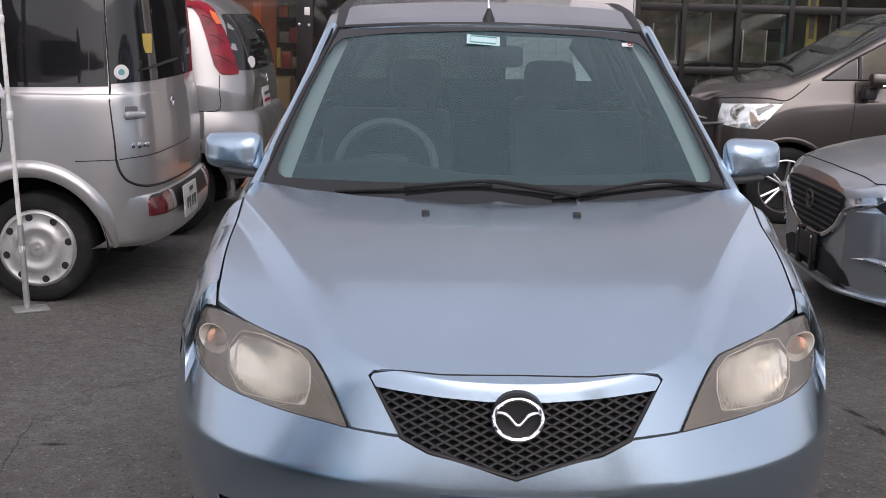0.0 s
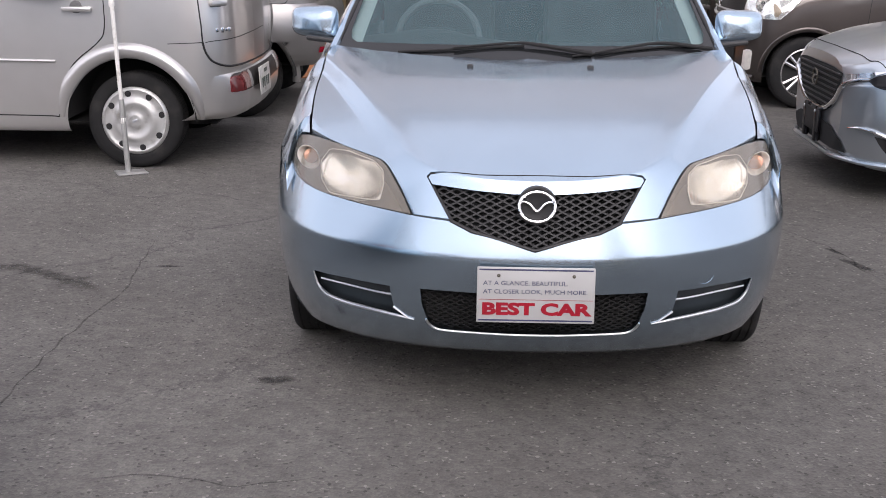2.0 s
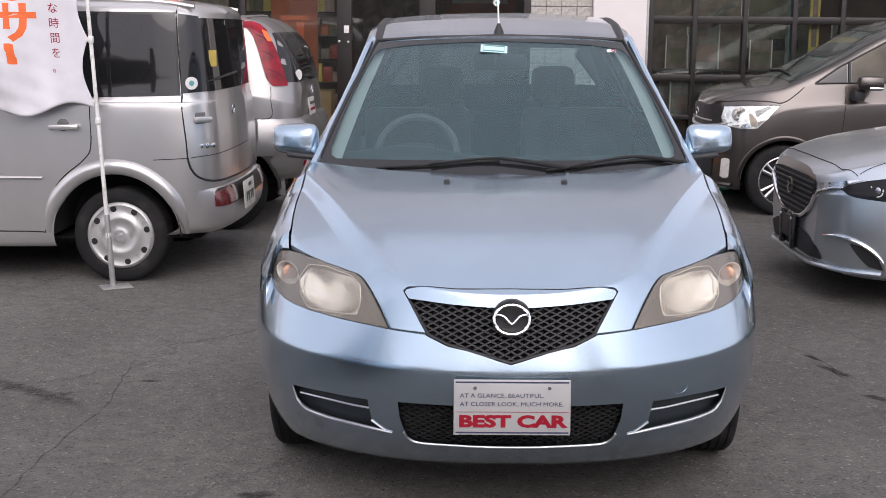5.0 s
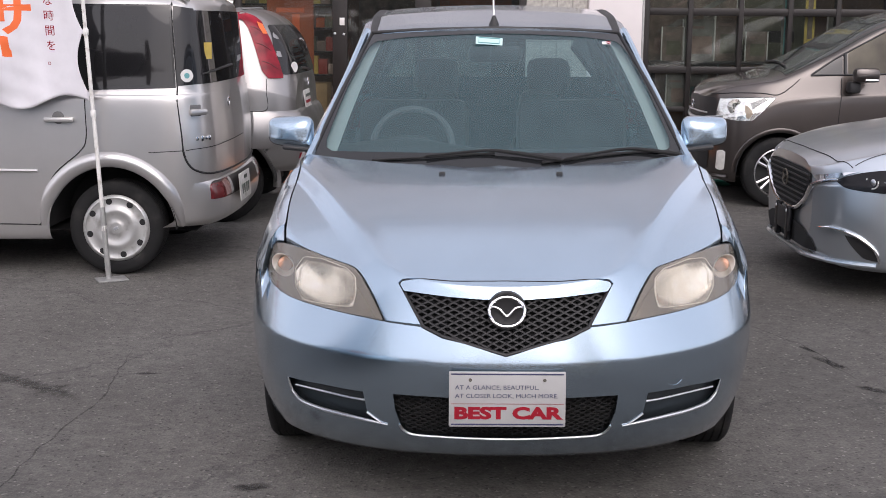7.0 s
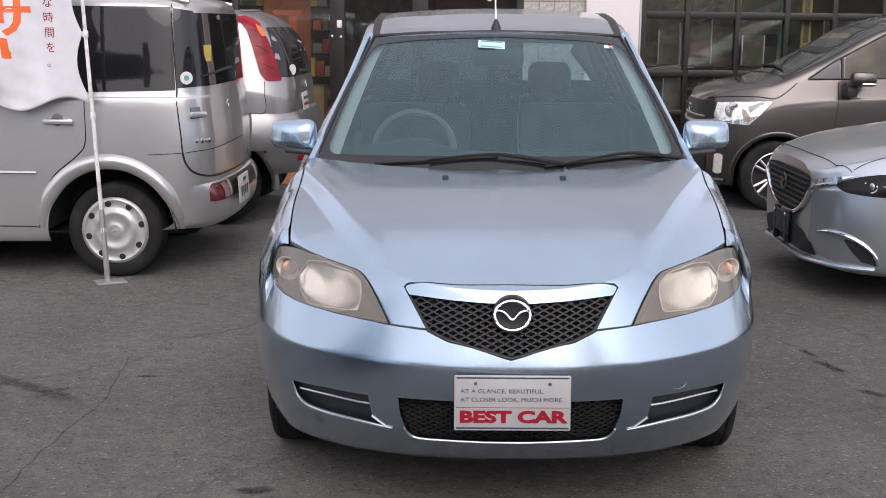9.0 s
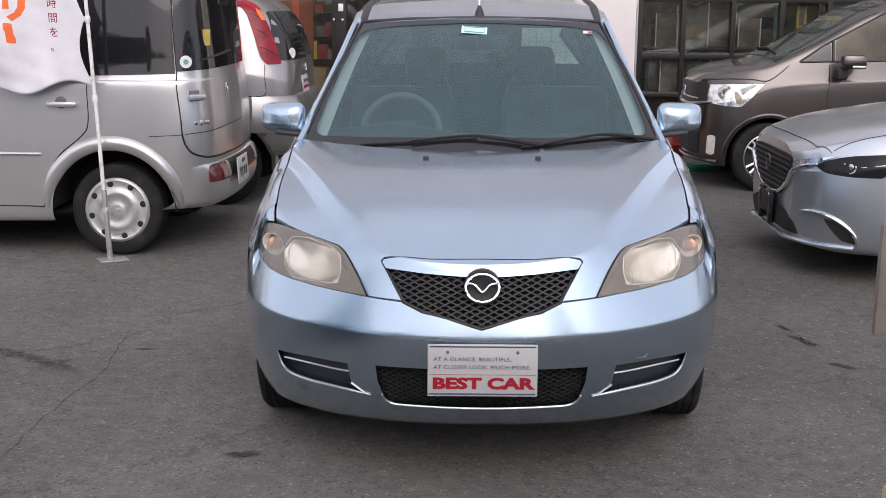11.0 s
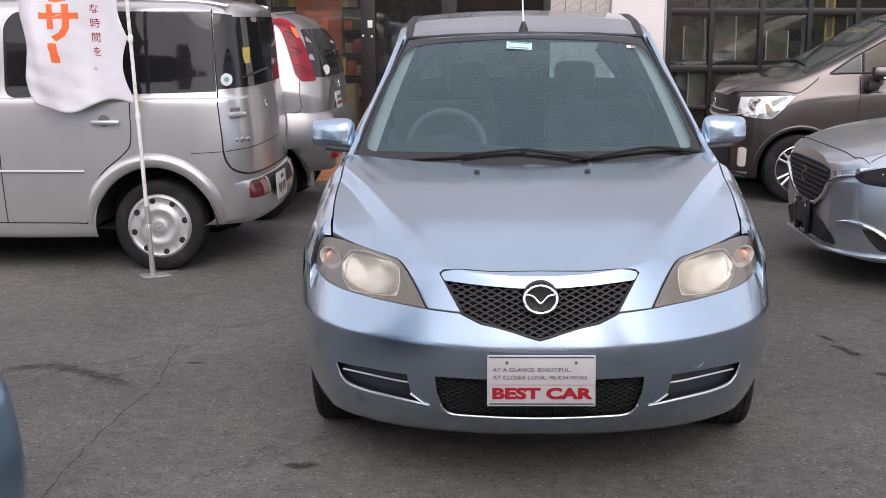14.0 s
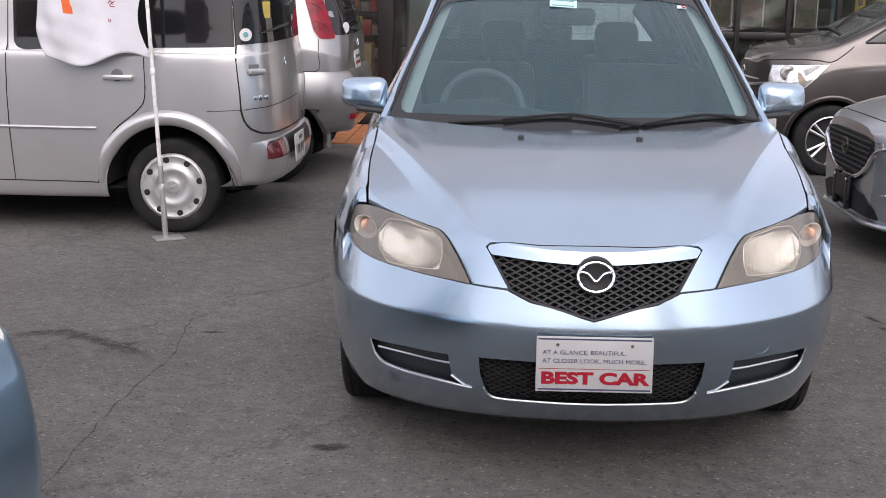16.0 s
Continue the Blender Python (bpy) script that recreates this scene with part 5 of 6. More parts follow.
    sp = tube("rear_spoiler", rows_of(B.top(.004), [(-.46, 3.55), (0, 3.62), (.46, 3.55)]), .03, M_SILVER_NOTE, car, flat=.4, smooth_n=16)
    box("brake_lamp", (.30, .03, .022), (0, 3.655, 1.525), M_REDLENS, sp, bevel=.006)
    panel("windscreen", B.top(.004), np.linspace(-.6, .6, 16), np.linspace(.95, 1.5, 10), M_PRIVACY, car)
    return car


def add_grey_sedan():
    """Steel-grey saloon, its nose between the other cars."""
    car = thing("grey_sedan_car", pose(1.80, 3.98, 0, 0, 0, -90), "steel grey saloon with a five-sided black grille and chrome wing trim", "car")
    B = Body([(0, .46, .50, .40, .24, .62, .715), (.05, .60, .64, .54, .20, .635, .735), (.15, .73, .77, .64, .17, .66, .775), (.38, .84, .87, .72, .16, .70, .835), (.8, .89, .915, .76, .16, .76, .90), (1.3, .90, .92, .74, .17, .83, .955), (1.55, .90, .92, .70, .18, .90, 1.0),
              (2.3, .90, .92, .56, .18, .93, 1.39), (3.0, .90, .92, .56, .18, .95, 1.43), (3.6, .90, .915, .55, .18, .96, 1.39), (4.3, .88, .90, .58, .2, .97, 1.09), (4.75, .80, .82, .55, .25, .90, 1.0), (4.86, .60, .62, .4, .3, .80, .92)], .02).setup()
    B.shell(car, M_GREY, [(.96, .33, .38), (3.80, .33, .38)])
    gp = soft([(-.47, .660), (-.30, .674), (.30, .674), (.47, .660), (.45, .60), (.37, .503), (.21, .438), (-.21, .438), (-.37, .503), (-.45, .60)], 1, .03)
    grille = sheet("grille", B.end(False, .006), gp, M_DARK, car, 40, 22)
    for k in range(7):
        z = .462 + k * .031
        half = np.interp(z, [.438, .503, .60, .66], [.20, .35, .43, .45])
        tube("grille_bar", rows_of(B.end(False, .012), [(x, z) for x in np.linspace(-half, half, 13)]), .0060, M_BLACK, grille, segs=6)
    tube("emblem", [(p[0] + .055 * math.cos(a), -.03, .585 + .045 * math.sin(a)) for p in [(0, 0)] for a in np.linspace(0, 6.283, 24)[:-1]], .005, M_HOUSING, grille, closed=True)
    tube("emblem_wing", [(-.05, -.03, .60), (-.02, -.032, .595), (0, -.034, .575), (.02, -.032, .595), (.05, -.03, .60)], .004, M_HOUSING, grille)
    for s in (1, -1):
        wing = [(s * a, b) for a, b in [(.0, .426), (.21, .432), (.38, .500), (.46, .565), (.53, .612), (.62, .640), (.675, .652)]]
        tube("chrome_wing", rows_of(B.end(False, .010), spline(wing, 30)), [.012, .013, .014, .013, .010, .005], M_CHROME, car, flat=1.2)
        sheet("wing_blade", B.end(False, .010), [(s * a, b) for a, b in [(.485, .655), (.60, .674), (.735, .703), (.665, .656), (.60, .642), (.53, .626)]], M_CHROME, car, 24, 14, lip=lambda p: (0, .012, 0))
        lampoly = [(s * a, b) for a, b in [(.665, .645), (.70, .672), (.747, .699), (.785, .715), (.86, .735), (.885, .66), (.868, .602), (.831, .600), (.792, .604), (.748, .611), (.714, .622)]]
        lamp = sheet("headlamp", B.end(False, .007), lampoly, M_LAMP_DARK, car, 30, 16, label="slim dark headlamp with ring light")
        c = rows_of(B.end(False, .012), [(s * .808, .655)])[0]
        lathe("projector", [(.001, .006), (.012, .005), (.018, 0)], M_SATIN, lamp, at=c, turn=(0, 0, -90 - s * -35), segs=18)
        tube("ring_light", [(c[0] + s * .034 * math.cos(a), c[1] - .006 + .022 * math.cos(a), c[2] + .034 * math.sin(a)) for a in np.linspace(2.6, 6.6, 14)], .004, M_WHITE, lamp)
        fog = [(s * a, b) for a, b in [(.743, .360), (.775, .352), (.80, .335), (.819, .280), (.811, .225), (.78, .240), (.763, .292)]]
        fg = sheet("fog_recess", B.end(False, .006), fog, M_DARK, car, 22, 14)
        tube("fog_trim", rows_of(B.end(False, .012), spline([(s * a, b) for a, b in [(.585, .380), (.68, .392), (.752, .382), (.799, .346), (.821, .288), (.815, .222)]], 24)), [.002, .007, .009, .011, .011, .008], M_CHROME, fg)
        f = B.side(s, .004)
        sheet("side_window", f, soft([(2.0, .98), (3.8, .99), (3.5, 1.33), (2.55, 1.34)], 1), M_PRIVACY, car)
        wheel(car, (s * .80, .96, .33), .33, .22, s, "alloy", .235, M_ALLOY)
        wheel(car, (s * .80, 3.80, .33), .33, .22, s, "alloy", .235, M_ALLOY)
        seam(B.top(.001), [(s * .70, .16), (s * .735, .40), (s * .75, .8), (s * .74, 1.4)], car, .0022)
    sheet("lower_intake", B.end(False, .005), soft([(-.545, .232), (-.50, .30), (-.35, .345), (-.1, .362), (.1, .362), (.35, .345), (.50, .30), (.545, .232), (.3, .230), (-.3, .230)], 1, .015), M_DARK, car, 50, 20)
    seam(B.top(.001), [(-.70, .150), (-.57, .098), (-.30, .077), (0, .073), (.30, .077), (.57, .098), (.70, .150)], car, .003, n=50)
    tube("front_lip", rows_of(B.end(False, .012), [(x, .20) for x in np.linspace(-.80, .80, 30)]), .016, M_GREY, car)
    ph = box("plate_holder", (.33, .014, .13), (.0, -.032, .345), M_BLACK, car, bevel=.006)
    for x in (-.12, .12):
        box("holder_clip", (.05, .03, .20), (x, -.026, .325), M_LAMP_DARK, ph, bevel=.006)
        lathe("holder_bolt", [(.001, .006), (.008, .005), (.010, 0)], M_SATIN, ph, at=(x, -.042, .40), turn=(0, 0, -90), segs=10)
    panel("windscreen", B.top(.004), np.linspace(-.62, .62, 16), np.linspace(1.58, 2.28, 14), M_SCREEN_DARK, car)
    return car


def add_compact_van():
    """Brown-grey tall compact car by the shop window."""
    car = thing("compact_van_car", pose(1.845, 7.40, 0, 0, 0, -90), "brown-grey tall compact car with bright headlamps before the shop window", "car")
    B = Body([(0, .20, .22, .18, .26, .70, .88), (.02, .34, .38, .31, .25, .71, .905), (.06, .47, .51, .42, .23, .73, .94), (.12, .57, .61, .50, .21, .76, .97), (.22, .66, .69, .56, .19, .79, 1.0), (.40, .715, .735, .62, .18, .84, 1.03), (.58, .725, .738, .635, .18, .91, 1.07), (.95, .725, .738, .62, .18, .95, 1.25), (1.40, .725, .738, .60, .18, .97, 1.50), (1.90, .725, .738, .60, .18, 1.0, 1.61),
              (2.7, .725, .738, .60, .18, 1.0, 1.61), (3.15, .71, .72, .58, .2, 1.0, 1.57), (3.39, .6, .62, .5, .25, .95, 1.42)], .02).setup()
    B.shell(car, M_BROWN, [(.56, .285, .335), (3.0, .285, .335)])
    e = B.end(False, .006)
    gr = sheet("grille", e, soft([(-.50, .87), (.50, .87), (.52, .74), (.50, .56), (-.50, .56), (-.52, .74)], 1), M_BLACK, car, 30, 10)
    tube("grille_trim", rows_of(B.end(False, .016), spline([(-.60, .735), (-.3, .70), (0, .69), (.3, .70), (.60, .735)], 24)), [.008, .013, .013, .013, .008], M_SATIN, gr)
    tube("emblem", [(p[0] + .04 * math.cos(a), p[1] - .004, p[2] + .034 * math.sin(a)) for p in rows_of(B.end(False, .02), [(.0, .80)]) for a in np.linspace(0, 6.283, 18)[:-1]], .006, M_CHROME, gr, closed=True)
    tube("grille_bar", rows_of(B.end(False, .014), [(x, .75) for x in np.linspace(-.4, .4, 16)]), .007, M_SATIN, gr)
    for s in (1, -1):
        f = B.side(s, .006)
        lampside = [(.065, .725), (.20, .705), (.32, .706), (.41, .79), (.51, .900), (.40, .897), (.20, .888), (.10, .875)]
        lamp = sheet("headlamp", f, lampside, M_BOWL, car, 30, 20, label="large clear headlamp with chrome bowls")
        sheet("lamp_bezel", B.side(s, .010), soft([(.28, .725), (.31, .725), (.33, .77), (.295, .82), (.27, .83), (.27, .78)], 1, .02), M_LENS_TAN, lamp, 14, 14)
        sheet("lens", B.side(s, .022), lampside, M_CLEAR, lamp, 30, 20, lip=lambda p: (-s * .018, 0, 0))
        for y0, z0, r in ((.20, .815, .060),):
            q = rows_of(f, [(y0, z0)])[0]
            lathe("lamp_bowl", [(.001, .004), (r * .45, .006), (r * .55, .012), (r, .010), (r * 1.05, .0)], M_BOWL, lamp, at=(q[0], q[1], q[2]), turn=(0, 0, 0 if s > 0 else 180), segs=20)
        sheet("lamp_divider", B.side(s, .012), [(.325, .80), (.45, .878), (.42, .89), (.31, .845)], M_POLE_GREY, lamp, 12, 8)
        sheet("fog_lamp", B.side(s, .012), soft([(.085, .295), (.14, .295), (.14, .45), (.085, .45)], 1, .02), M_REFLECT, car, 10, 14, lip=lambda p: (-s * .02, 0, 0))
        seam(B.side(s, 0), [(.05, .905), (.20, .922), (.40, .925), (.53, .915), (.64, .985), (.70, 1.04)], car, .005, n=40)
        seam(B.side(s, 0), [(1.03, 1.05), (1.03, .95), (1.01, .6), (1.03, .25)], car)
        sheet("front_window", B.side(s, .004), soft([(.80, 1.075), (1.04, 1.085), (1.04, 1.23), (.98, 1.20)], 1, .02), M_PRIVACY, car)
        sheet("front_window", B.side(s, .004), soft([(1.08, 1.085), (1.75, 1.10), (1.75, 1.50), (1.48, 1.47), (1.08, 1.255)], 1), M_VAN_GLASS, car)
        B.line([(.79, 1.072), (1.06, 1.08), (1.8, 1.10)], s, "window_trim", .008, M_BLACK, car, .004)
        B.line([(.79, 1.075), (.98, 1.205), (1.48, 1.478), (1.8, 1.51)], s, "window_trim", .008, M_BLACK, car, .004)
        B.line([(1.06, 1.085), (1.06, 1.25)], s, "window_post", .014, M_BLACK, car, .004)
        sheet("rear_window", B.side(s, .004), soft([(1.82, 1.10), (2.7, 1.10), (2.7, 1.50), (1.82, 1.50)], 1), M_PRIVACY, car)
        m = box("door_mirror", (.11, .20, .115), (s * .87, 1.17, 1.085), M_BROWN, car, bevel=.035)
        box("mirror_strip", (.10, .11, .024), (s * .880, 1.20, 1.045), M_CHROME, m, bevel=.008)
        box("mirror_foot", (.12, .09, .09), (s * .79, 1.10, .985), M_BLACK, m, bevel=.02)
        for yc in (.56, 3.0):
            wheel(car, (s * .645, yc, .285), .285, .165, s, "alloy", .195, M_ALLOY)
            pts = [(yc + .35 * math.cos(a), .285 + .35 * math.sin(a)) for a in np.linspace(0, math.pi, 24)]
            tube("arch_lip", [(p[0] - s * .012, p[1], p[2]) for p in rows_of(B.side(s, .004), pts)], .022, M_BROWN, car, flat=.7, up=(1, 0, 0))
    sheet("lower_intake", e, soft([(-.46, .46), (.46, .46), (.42, .28), (-.42, .28)], 1), M_DARK, car, 26, 10)
    tube("front_lip", rows_of(B.end(False, .01), [(x, .235) for x in np.linspace(-.62, .62, 24)]), .018, M_BROWN, car)
    panel("windscreen", B.top(.004), np.linspace(-.60, .60, 20), np.linspace(.60, 1.42, 24), M_SCREEN_DARK, car)
    tube("wiper", rows_of(B.top(.018), [(-.5, .70), (-.1, .70), (.35, .66)]), .01, M_BLACK, car)
    return car


def add_pale_blue_car():
    """Pale blue car whose rear corner reaches into view."""
    car = thing("pale_blue_car", pose(-4.995, -1.46, 0, 0, 0, -90), "pale blue hatchback with a red corner tail lamp", "car")
    B = Body([(0, .5, .52, .42, .24, .70, .80), (.15, .7, .73, .58, .2, .78, .88), (.8, .78, .80, .62, .2, .9, .98), (1.4, .78, .80, .54, .2, .95, 1.40), (2.0, .78, .80, .54, .2, .97, 1.48), (3.0, .78, .80, .53, .2, .98, 1.45), (3.35, .77, .79, .50, .24, .95, 1.30),
              (3.55, .72, .745, .46, .30, .92, 1.05), (3.62, .62, .64, .40, .34, .86, .96)]).setup()
    B.shell(car, M_SKY, [(.7, .285, .33), (3.0, .285, .33)], ny=120, nv=120)
    e = B.end(True, .0)

    def swell(x, z):
        u, y, w = e(x, z)
        return u * 1.01, y + np.interp(z, [.22, .35, .50, .62, .70, .72], [.10, .11, .09, .065, .035, .0]), w
    panel("rear_bumper", swell, np.linspace(-.77, .77, 44), np.linspace(.30, .72, 24), M_SKY, car)
    panel("bumper_valance", lambda x, z: swell(x, z), np.linspace(-.76, .76, 30), np.linspace(.22, .31, 5), M_BLACK, car)
    for s in (1, -1):
        lp = [(s * .73, .70), (s * .775, .73), (s * .775, .85), (s * .745, .88), (s * .52, .87), (s * .52, .70)]
        lamp = sheet("tail_lamp", B.end(True, .012), lp, M_REDLENS, car, 22, 18, lip=lambda p: (0, -.03, 0), label="red tail lamp with clear band")
        q = rows_of(B.end(True, .016), [(s * .66, .70)])[0]
        box("lamp_band", (.10, .01, .03), q, M_WHITE, lamp, bevel=.004, turn=(0, 0, -s * 30))
        for yc in (.7, 3.0):
            wheel(car, (s * .70, yc, .285), .285, .17, s, "cover", .18, M_COVER)
        sheet("side_window", B.side(s, .004), soft([(1.5, 1.0), (3.0, 1.02), (2.9, 1.38), (1.8, 1.37)], 1), M_PRIVACY, car)
    sheet("rear_window", B.end(True, .005, 1.2), soft([(-.56, 1.02), (.56, 1.02), (.46, 1.32), (-.46, 1.32)], 1), M_PRIVACY, car)
    return car


M_SCREEN_DARK = material("dark_windscreen", (0.03, 0.038, 0.036), 0.04, vary=0.3, size=3, spec=0.7)
add_boxy_wagon()
add_silver_hatchback()
add_grey_sedan()
add_compact_van()
add_pale_blue_car()


# ---- shop front ----
def add_shop():
    # everything above the windows is unseen: added and sized for reflections in car paint
    add_wall("wall_north", (8.3, .3, 6.0), (-.35, FY + .15, 5.75), M_FACADE, "pale grey rendered upper wall of the shop, unseen, sized for bonnet reflections", bevel=.01)
    add_wall("wall_parapet", (4.4, .3, .8), (-6.7, FY + .15, 3.15), M_FACADE, "unseen low pale grey parapet, added to leave sky in reflections", bevel=.01)
    add_wall("wall_parapet_east", (5.9, .3, .8), (6.75, FY + .15, 3.15), M_FACADE, "unseen low pale grey parapet, added to leave sky in reflections", bevel=.01)
    add_wall("wall_upper_side", (.3, 3.7, 6.0), (-4.35, FY + 2.15, 5.75), M_FACADE, "pale grey side wall added to close the unseen upper storey")
    add_wall("wall_upper_east", (.3, 3.7, 6.0), (3.65, FY + 2.15, 5.75), M_FACADE, "pale grey side wall added to close the unseen upper storey")
    add_wall("wall_pillar", (.53, .36, 2.8), (1.325, FY + .10, 1.4), M_WALL, "white painted wall pillar of the shop front", bevel=.008)
    add_wall("trim_corner", (.02, .05, 2.7), (1.602, FY - .05, 1.35), M_POLE_GREY, "grey metal corner strip on the pillar", "corner strip", bevel=.004)
    tiled = add_wall("wall_tiled", (.62, .30, 2.8), (.752, FY + .17, 1.4), M_JOINT, "pale speckled tiled wall beside the shop door")
    add_wall("wall_west", (4.0, .3, 2.8), (-6.5, FY + .15, 1.4), M_FACADE, "beige rendered wall of the shop")
    add_wall("wall_east", (3.0, .3, 2.8), (8.2, FY + .15, 1.4), M_FACADE, "beige rendered wall of the shop")
    add_wall("wall_room_back", (13.5, .2, 2.8), (0, 12.6, 1.4), M_ROOM, "brown rear wall inside the shop")
    add_wall("wall_room_side", (.2, 3.4, 2.8), (-6.6, 10.9, 1.4), M_ROOM, "brown side wall inside the shop")
    add_wall("wall_room_end", (.2, 3.4, 2.8), (6.8, 10.9, 1.4), M_ROOM, "brown end wall inside the shop")
    add_wall("wall_room_middle", (.12, 3.0, 2.8), (.9, 10.9, 1.4), M_ROOM, "brown partition inside the shop")
    add_wall("floor", (13.2, 3.3, .06), (0, 10.95, .05), M_WOOD, "brown shop floor", "floor")
    add_wall("ceiling", (13.6, 3.6, .1), (0, 10.95, 2.75), M_WALL, "white shop ceiling", "ceiling")
    add_wall("roof_slab", (8.3, 4.0, .2), (-.35, 11.1, 8.85), M_FACADE, "flat roof of the shop", "roof")
    # tiles of the pale wall
    me = block((.146, .016, .136), bevel=.003, segs=1)
    data = bpy.data.meshes.new("tile")
    me.to_mesh(data)
    me.free()
    data.materials.append(M_TILE)
    for i in range(4):
        for k in range(19):
            t = new("tile", data)
            t.matrix_basis = pose(.752 - .2305 + i * .1535, FY + .17 - .155, .08 + k * .1415)
            t.parent = tiled
    # glazed front
    def glazing(name, x0, x1, posts, bars, z0, z1, label, y=FY + .06, w=.055, d=.09):
        g = thing(name, pose((x0 + x1) / 2, y, 0), label, "window", kind="structure")
        c = (x0 + x1) / 2
        for x, pw in posts:
            box("window_frame", (pw, d, z1 - z0), (x - c, 0, (z0 + z1) / 2), M_FRAME, g, bevel=.006)
        xs = sorted(x for x, _ in posts)
        for z, bw in bars:
            box("window_bar", (x1 - x0, d * .8, bw), (0, -.003, z), M_FRAME, g, bevel=.005)
        zs = sorted(z for z, _ in bars)
        for a, b in zip(xs, xs[1:]):
            for p, q in zip(zs, zs[1:]):
                pane = box("pane", (b - a, .006, q - p), ((a + b) / 2 - c, .01, (p + q) / 2), M_PANE, g, bevel=0)
                pane.visible_shadow = False
        return g
    front = glazing("window_front", -4.5, .45, [(-4.47, .06), (-3.5, .05), (-2.45, .06), (-1.425, .15), (-.59, .16), (.41, .07)], [(.10, .12), (2.62, .12)], .06, 2.68, "dark framed glass shop front with posters behind")
    box("switch_plate", (.05, .012, .075), (-1.402 + 2.025, -.052, 1.465), M_WHITE, front, "small white switch plate", bevel=.004)
    for x, z in ((-1.475, 1.345), (-1.385, 1.34)):
        lathe("screw_head", [(.001, .006), (.012, .004), (.013, 0)], M_SATIN, front, at=(x + 2.025, -.047, z), turn=(0, 0, -90), segs=12)
    for x, z in ((-.279, 1.804), (.102, 1.741)):
        d = lathe("round_door_sticker", [(.001, .002), (.034, .002), (.035, 0)], M_WHITE, front, at=(x + 2.025, -.004, z), turn=(0, 0, -90), segs=18)
        lathe("sticker_centre", [(.001, .003), (.012, .003), (.013, .0)], M_INK_TEAL, d, at=(x + 2.025, -.005, z), turn=(0, 0, -90), segs=12)
    xs = [1.64, 2.083, 2.585, 3.075, 3.55, 4.04, 4.53, 5.02, 5.51, 6.0, 6.66]
    glazing("window_side", 1.61, 6.7, [(x, .05 if 1.65 < x < 6.6 else .07) for x in xs], [(.10, .14), (.62, .05), (1.015, .07), (1.59, .075), (2.2, .05), (2.66, .08)], .04, 2.70, "dark metal window grid of the shop with posters behind")


def add_entry_pad():
    pad = add_wall("pavement", (4.6, 1.53, .03), (-1.75, 8.405, .015), M_JOINT, "terracotta tiled strip before the shop door", "pavement")
    me = block((.29, .29, .016), bevel=.004, segs=1)
    data = bpy.data.meshes.new("tile")
    me.to_mesh(data)
    me.free()
    data.materials.append(M_TERRA)
    for i in range(15):
        for k in range(5):
            t = new("tile", data)
            t.matrix_basis = pose(-1.75 - 2.14 + i * .3, 8.405 - .609 + k * .303, .034, random.uniform(-.3, .3), random.uniform(-.3, .3), 0)
            t.parent = pad


def poster(x, y, z, w, h, mat, label, turn=0, bars=(), name="poster"):
    p = thing(name, pose(x, y, z, 0, 0, turn), label, "poster")
    board = box("board", (w, .02, h), (0, 0, 0), mat, p, bevel=.003)
    for bx, bz, bw, bh, m in bars:
        box("print_bar", (bw, .004, bh), (bx, -.012, bz), m, board, bevel=0)
    return p


add_shop()
add_entry_pad()
poster(-2.05, 10.1, 1.28, .50, 2.4, M_ORANGE_DIM, "tall orange poster inside the shop window", bars=[(-.08, .62, .10, .22, M_ORANGE), (.10, .62, .10, .16, M_ORANGE), (0, .30, .30, .05, M_ORANGE), (.06, .12, .08, .28, M_ORANGE), (-.1, -.2, .12, .3, M_ORANGE)])
poster(-2.95, FY + .0835, 1.6, .7, 1.2, M_PAPERB, "brown printed poster inside the shop")
poster(-1.15, 12.49, 1.75, .75, .9, M_PAPERB, "dim brown notice board on the shop wall")
poster(-.05, 12.49, 1.9, .9, .5, M_ORANGE_DIM, "orange and white banner inside the shop", bars=[(0, 0, .7, .2, M_WHITE)])
def add_shelf(x0, x1, z, label):
    c = (x0 + x1) / 2
    sh = thing("display_shelf", pose(c, 9.50, 0), label, "shelf")
    box("shelf_board", (x1 - x0, .34, .03), (0, 0, z - .015), M_FRAME, sh, bevel=.004)
    for x in (x0 + .05, c, x1 - .05):
        box("shelf_leg", (.04, .30, z - .11), (x - c, 0, (z - .03 + .08) / 2), M_FRAME, sh, bevel=.004)


add_shelf(1.70, 4.40, 1.10, "long wooden display shelf behind the shop window")
add_shelf(1.70, 4.40, .62, "low wooden display shelf behind the shop window")
SHOWN = [(2.22, 1.10, .34, .42, M_PAPER, "white framed car poster on the display shelf"), (2.50, 1.10, .26, .46, M_PAPERB, "dark framed picture on the display shelf"), (1.95, 1.10, .22, .34, M_PAPERB, "small coloured poster on the display shelf"),
         (2.02, .62, .24, .34, M_PAPER, "pale flyer with a picture on the low shelf"), (2.38, .62, .22, .30, M_PAPER, "pale flyer on the low shelf"), (2.80, 1.10, .22, .30, M_PAPERB, "small dark poster on the display shelf"),
         (3.72, 1.10, .42, .50, M_PAPER, "pale poster on the display shelf"), (2.70, .62, .2, .26, M_PAPERB, "small brown flyer on the low shelf")]
for x, z, w, h, mat, lab in SHOWN:
    p = poster(x, 9.44, z + h / 2, w, h, mat, lab, random.uniform(-6, 6), bars=[(w * .05, -h * .12, w * .66, h * .42, M_PINK if mat is M_PAPER else M_OLIVE), (-w * .12, h * .30, w * .5, h * .06, M_PINK)])
    for sx in (-1, 1):
        box("poster_frame", (.012, .026, h), (sx * w / 2, 0, 0), M_WHITE, p, bevel=.002)
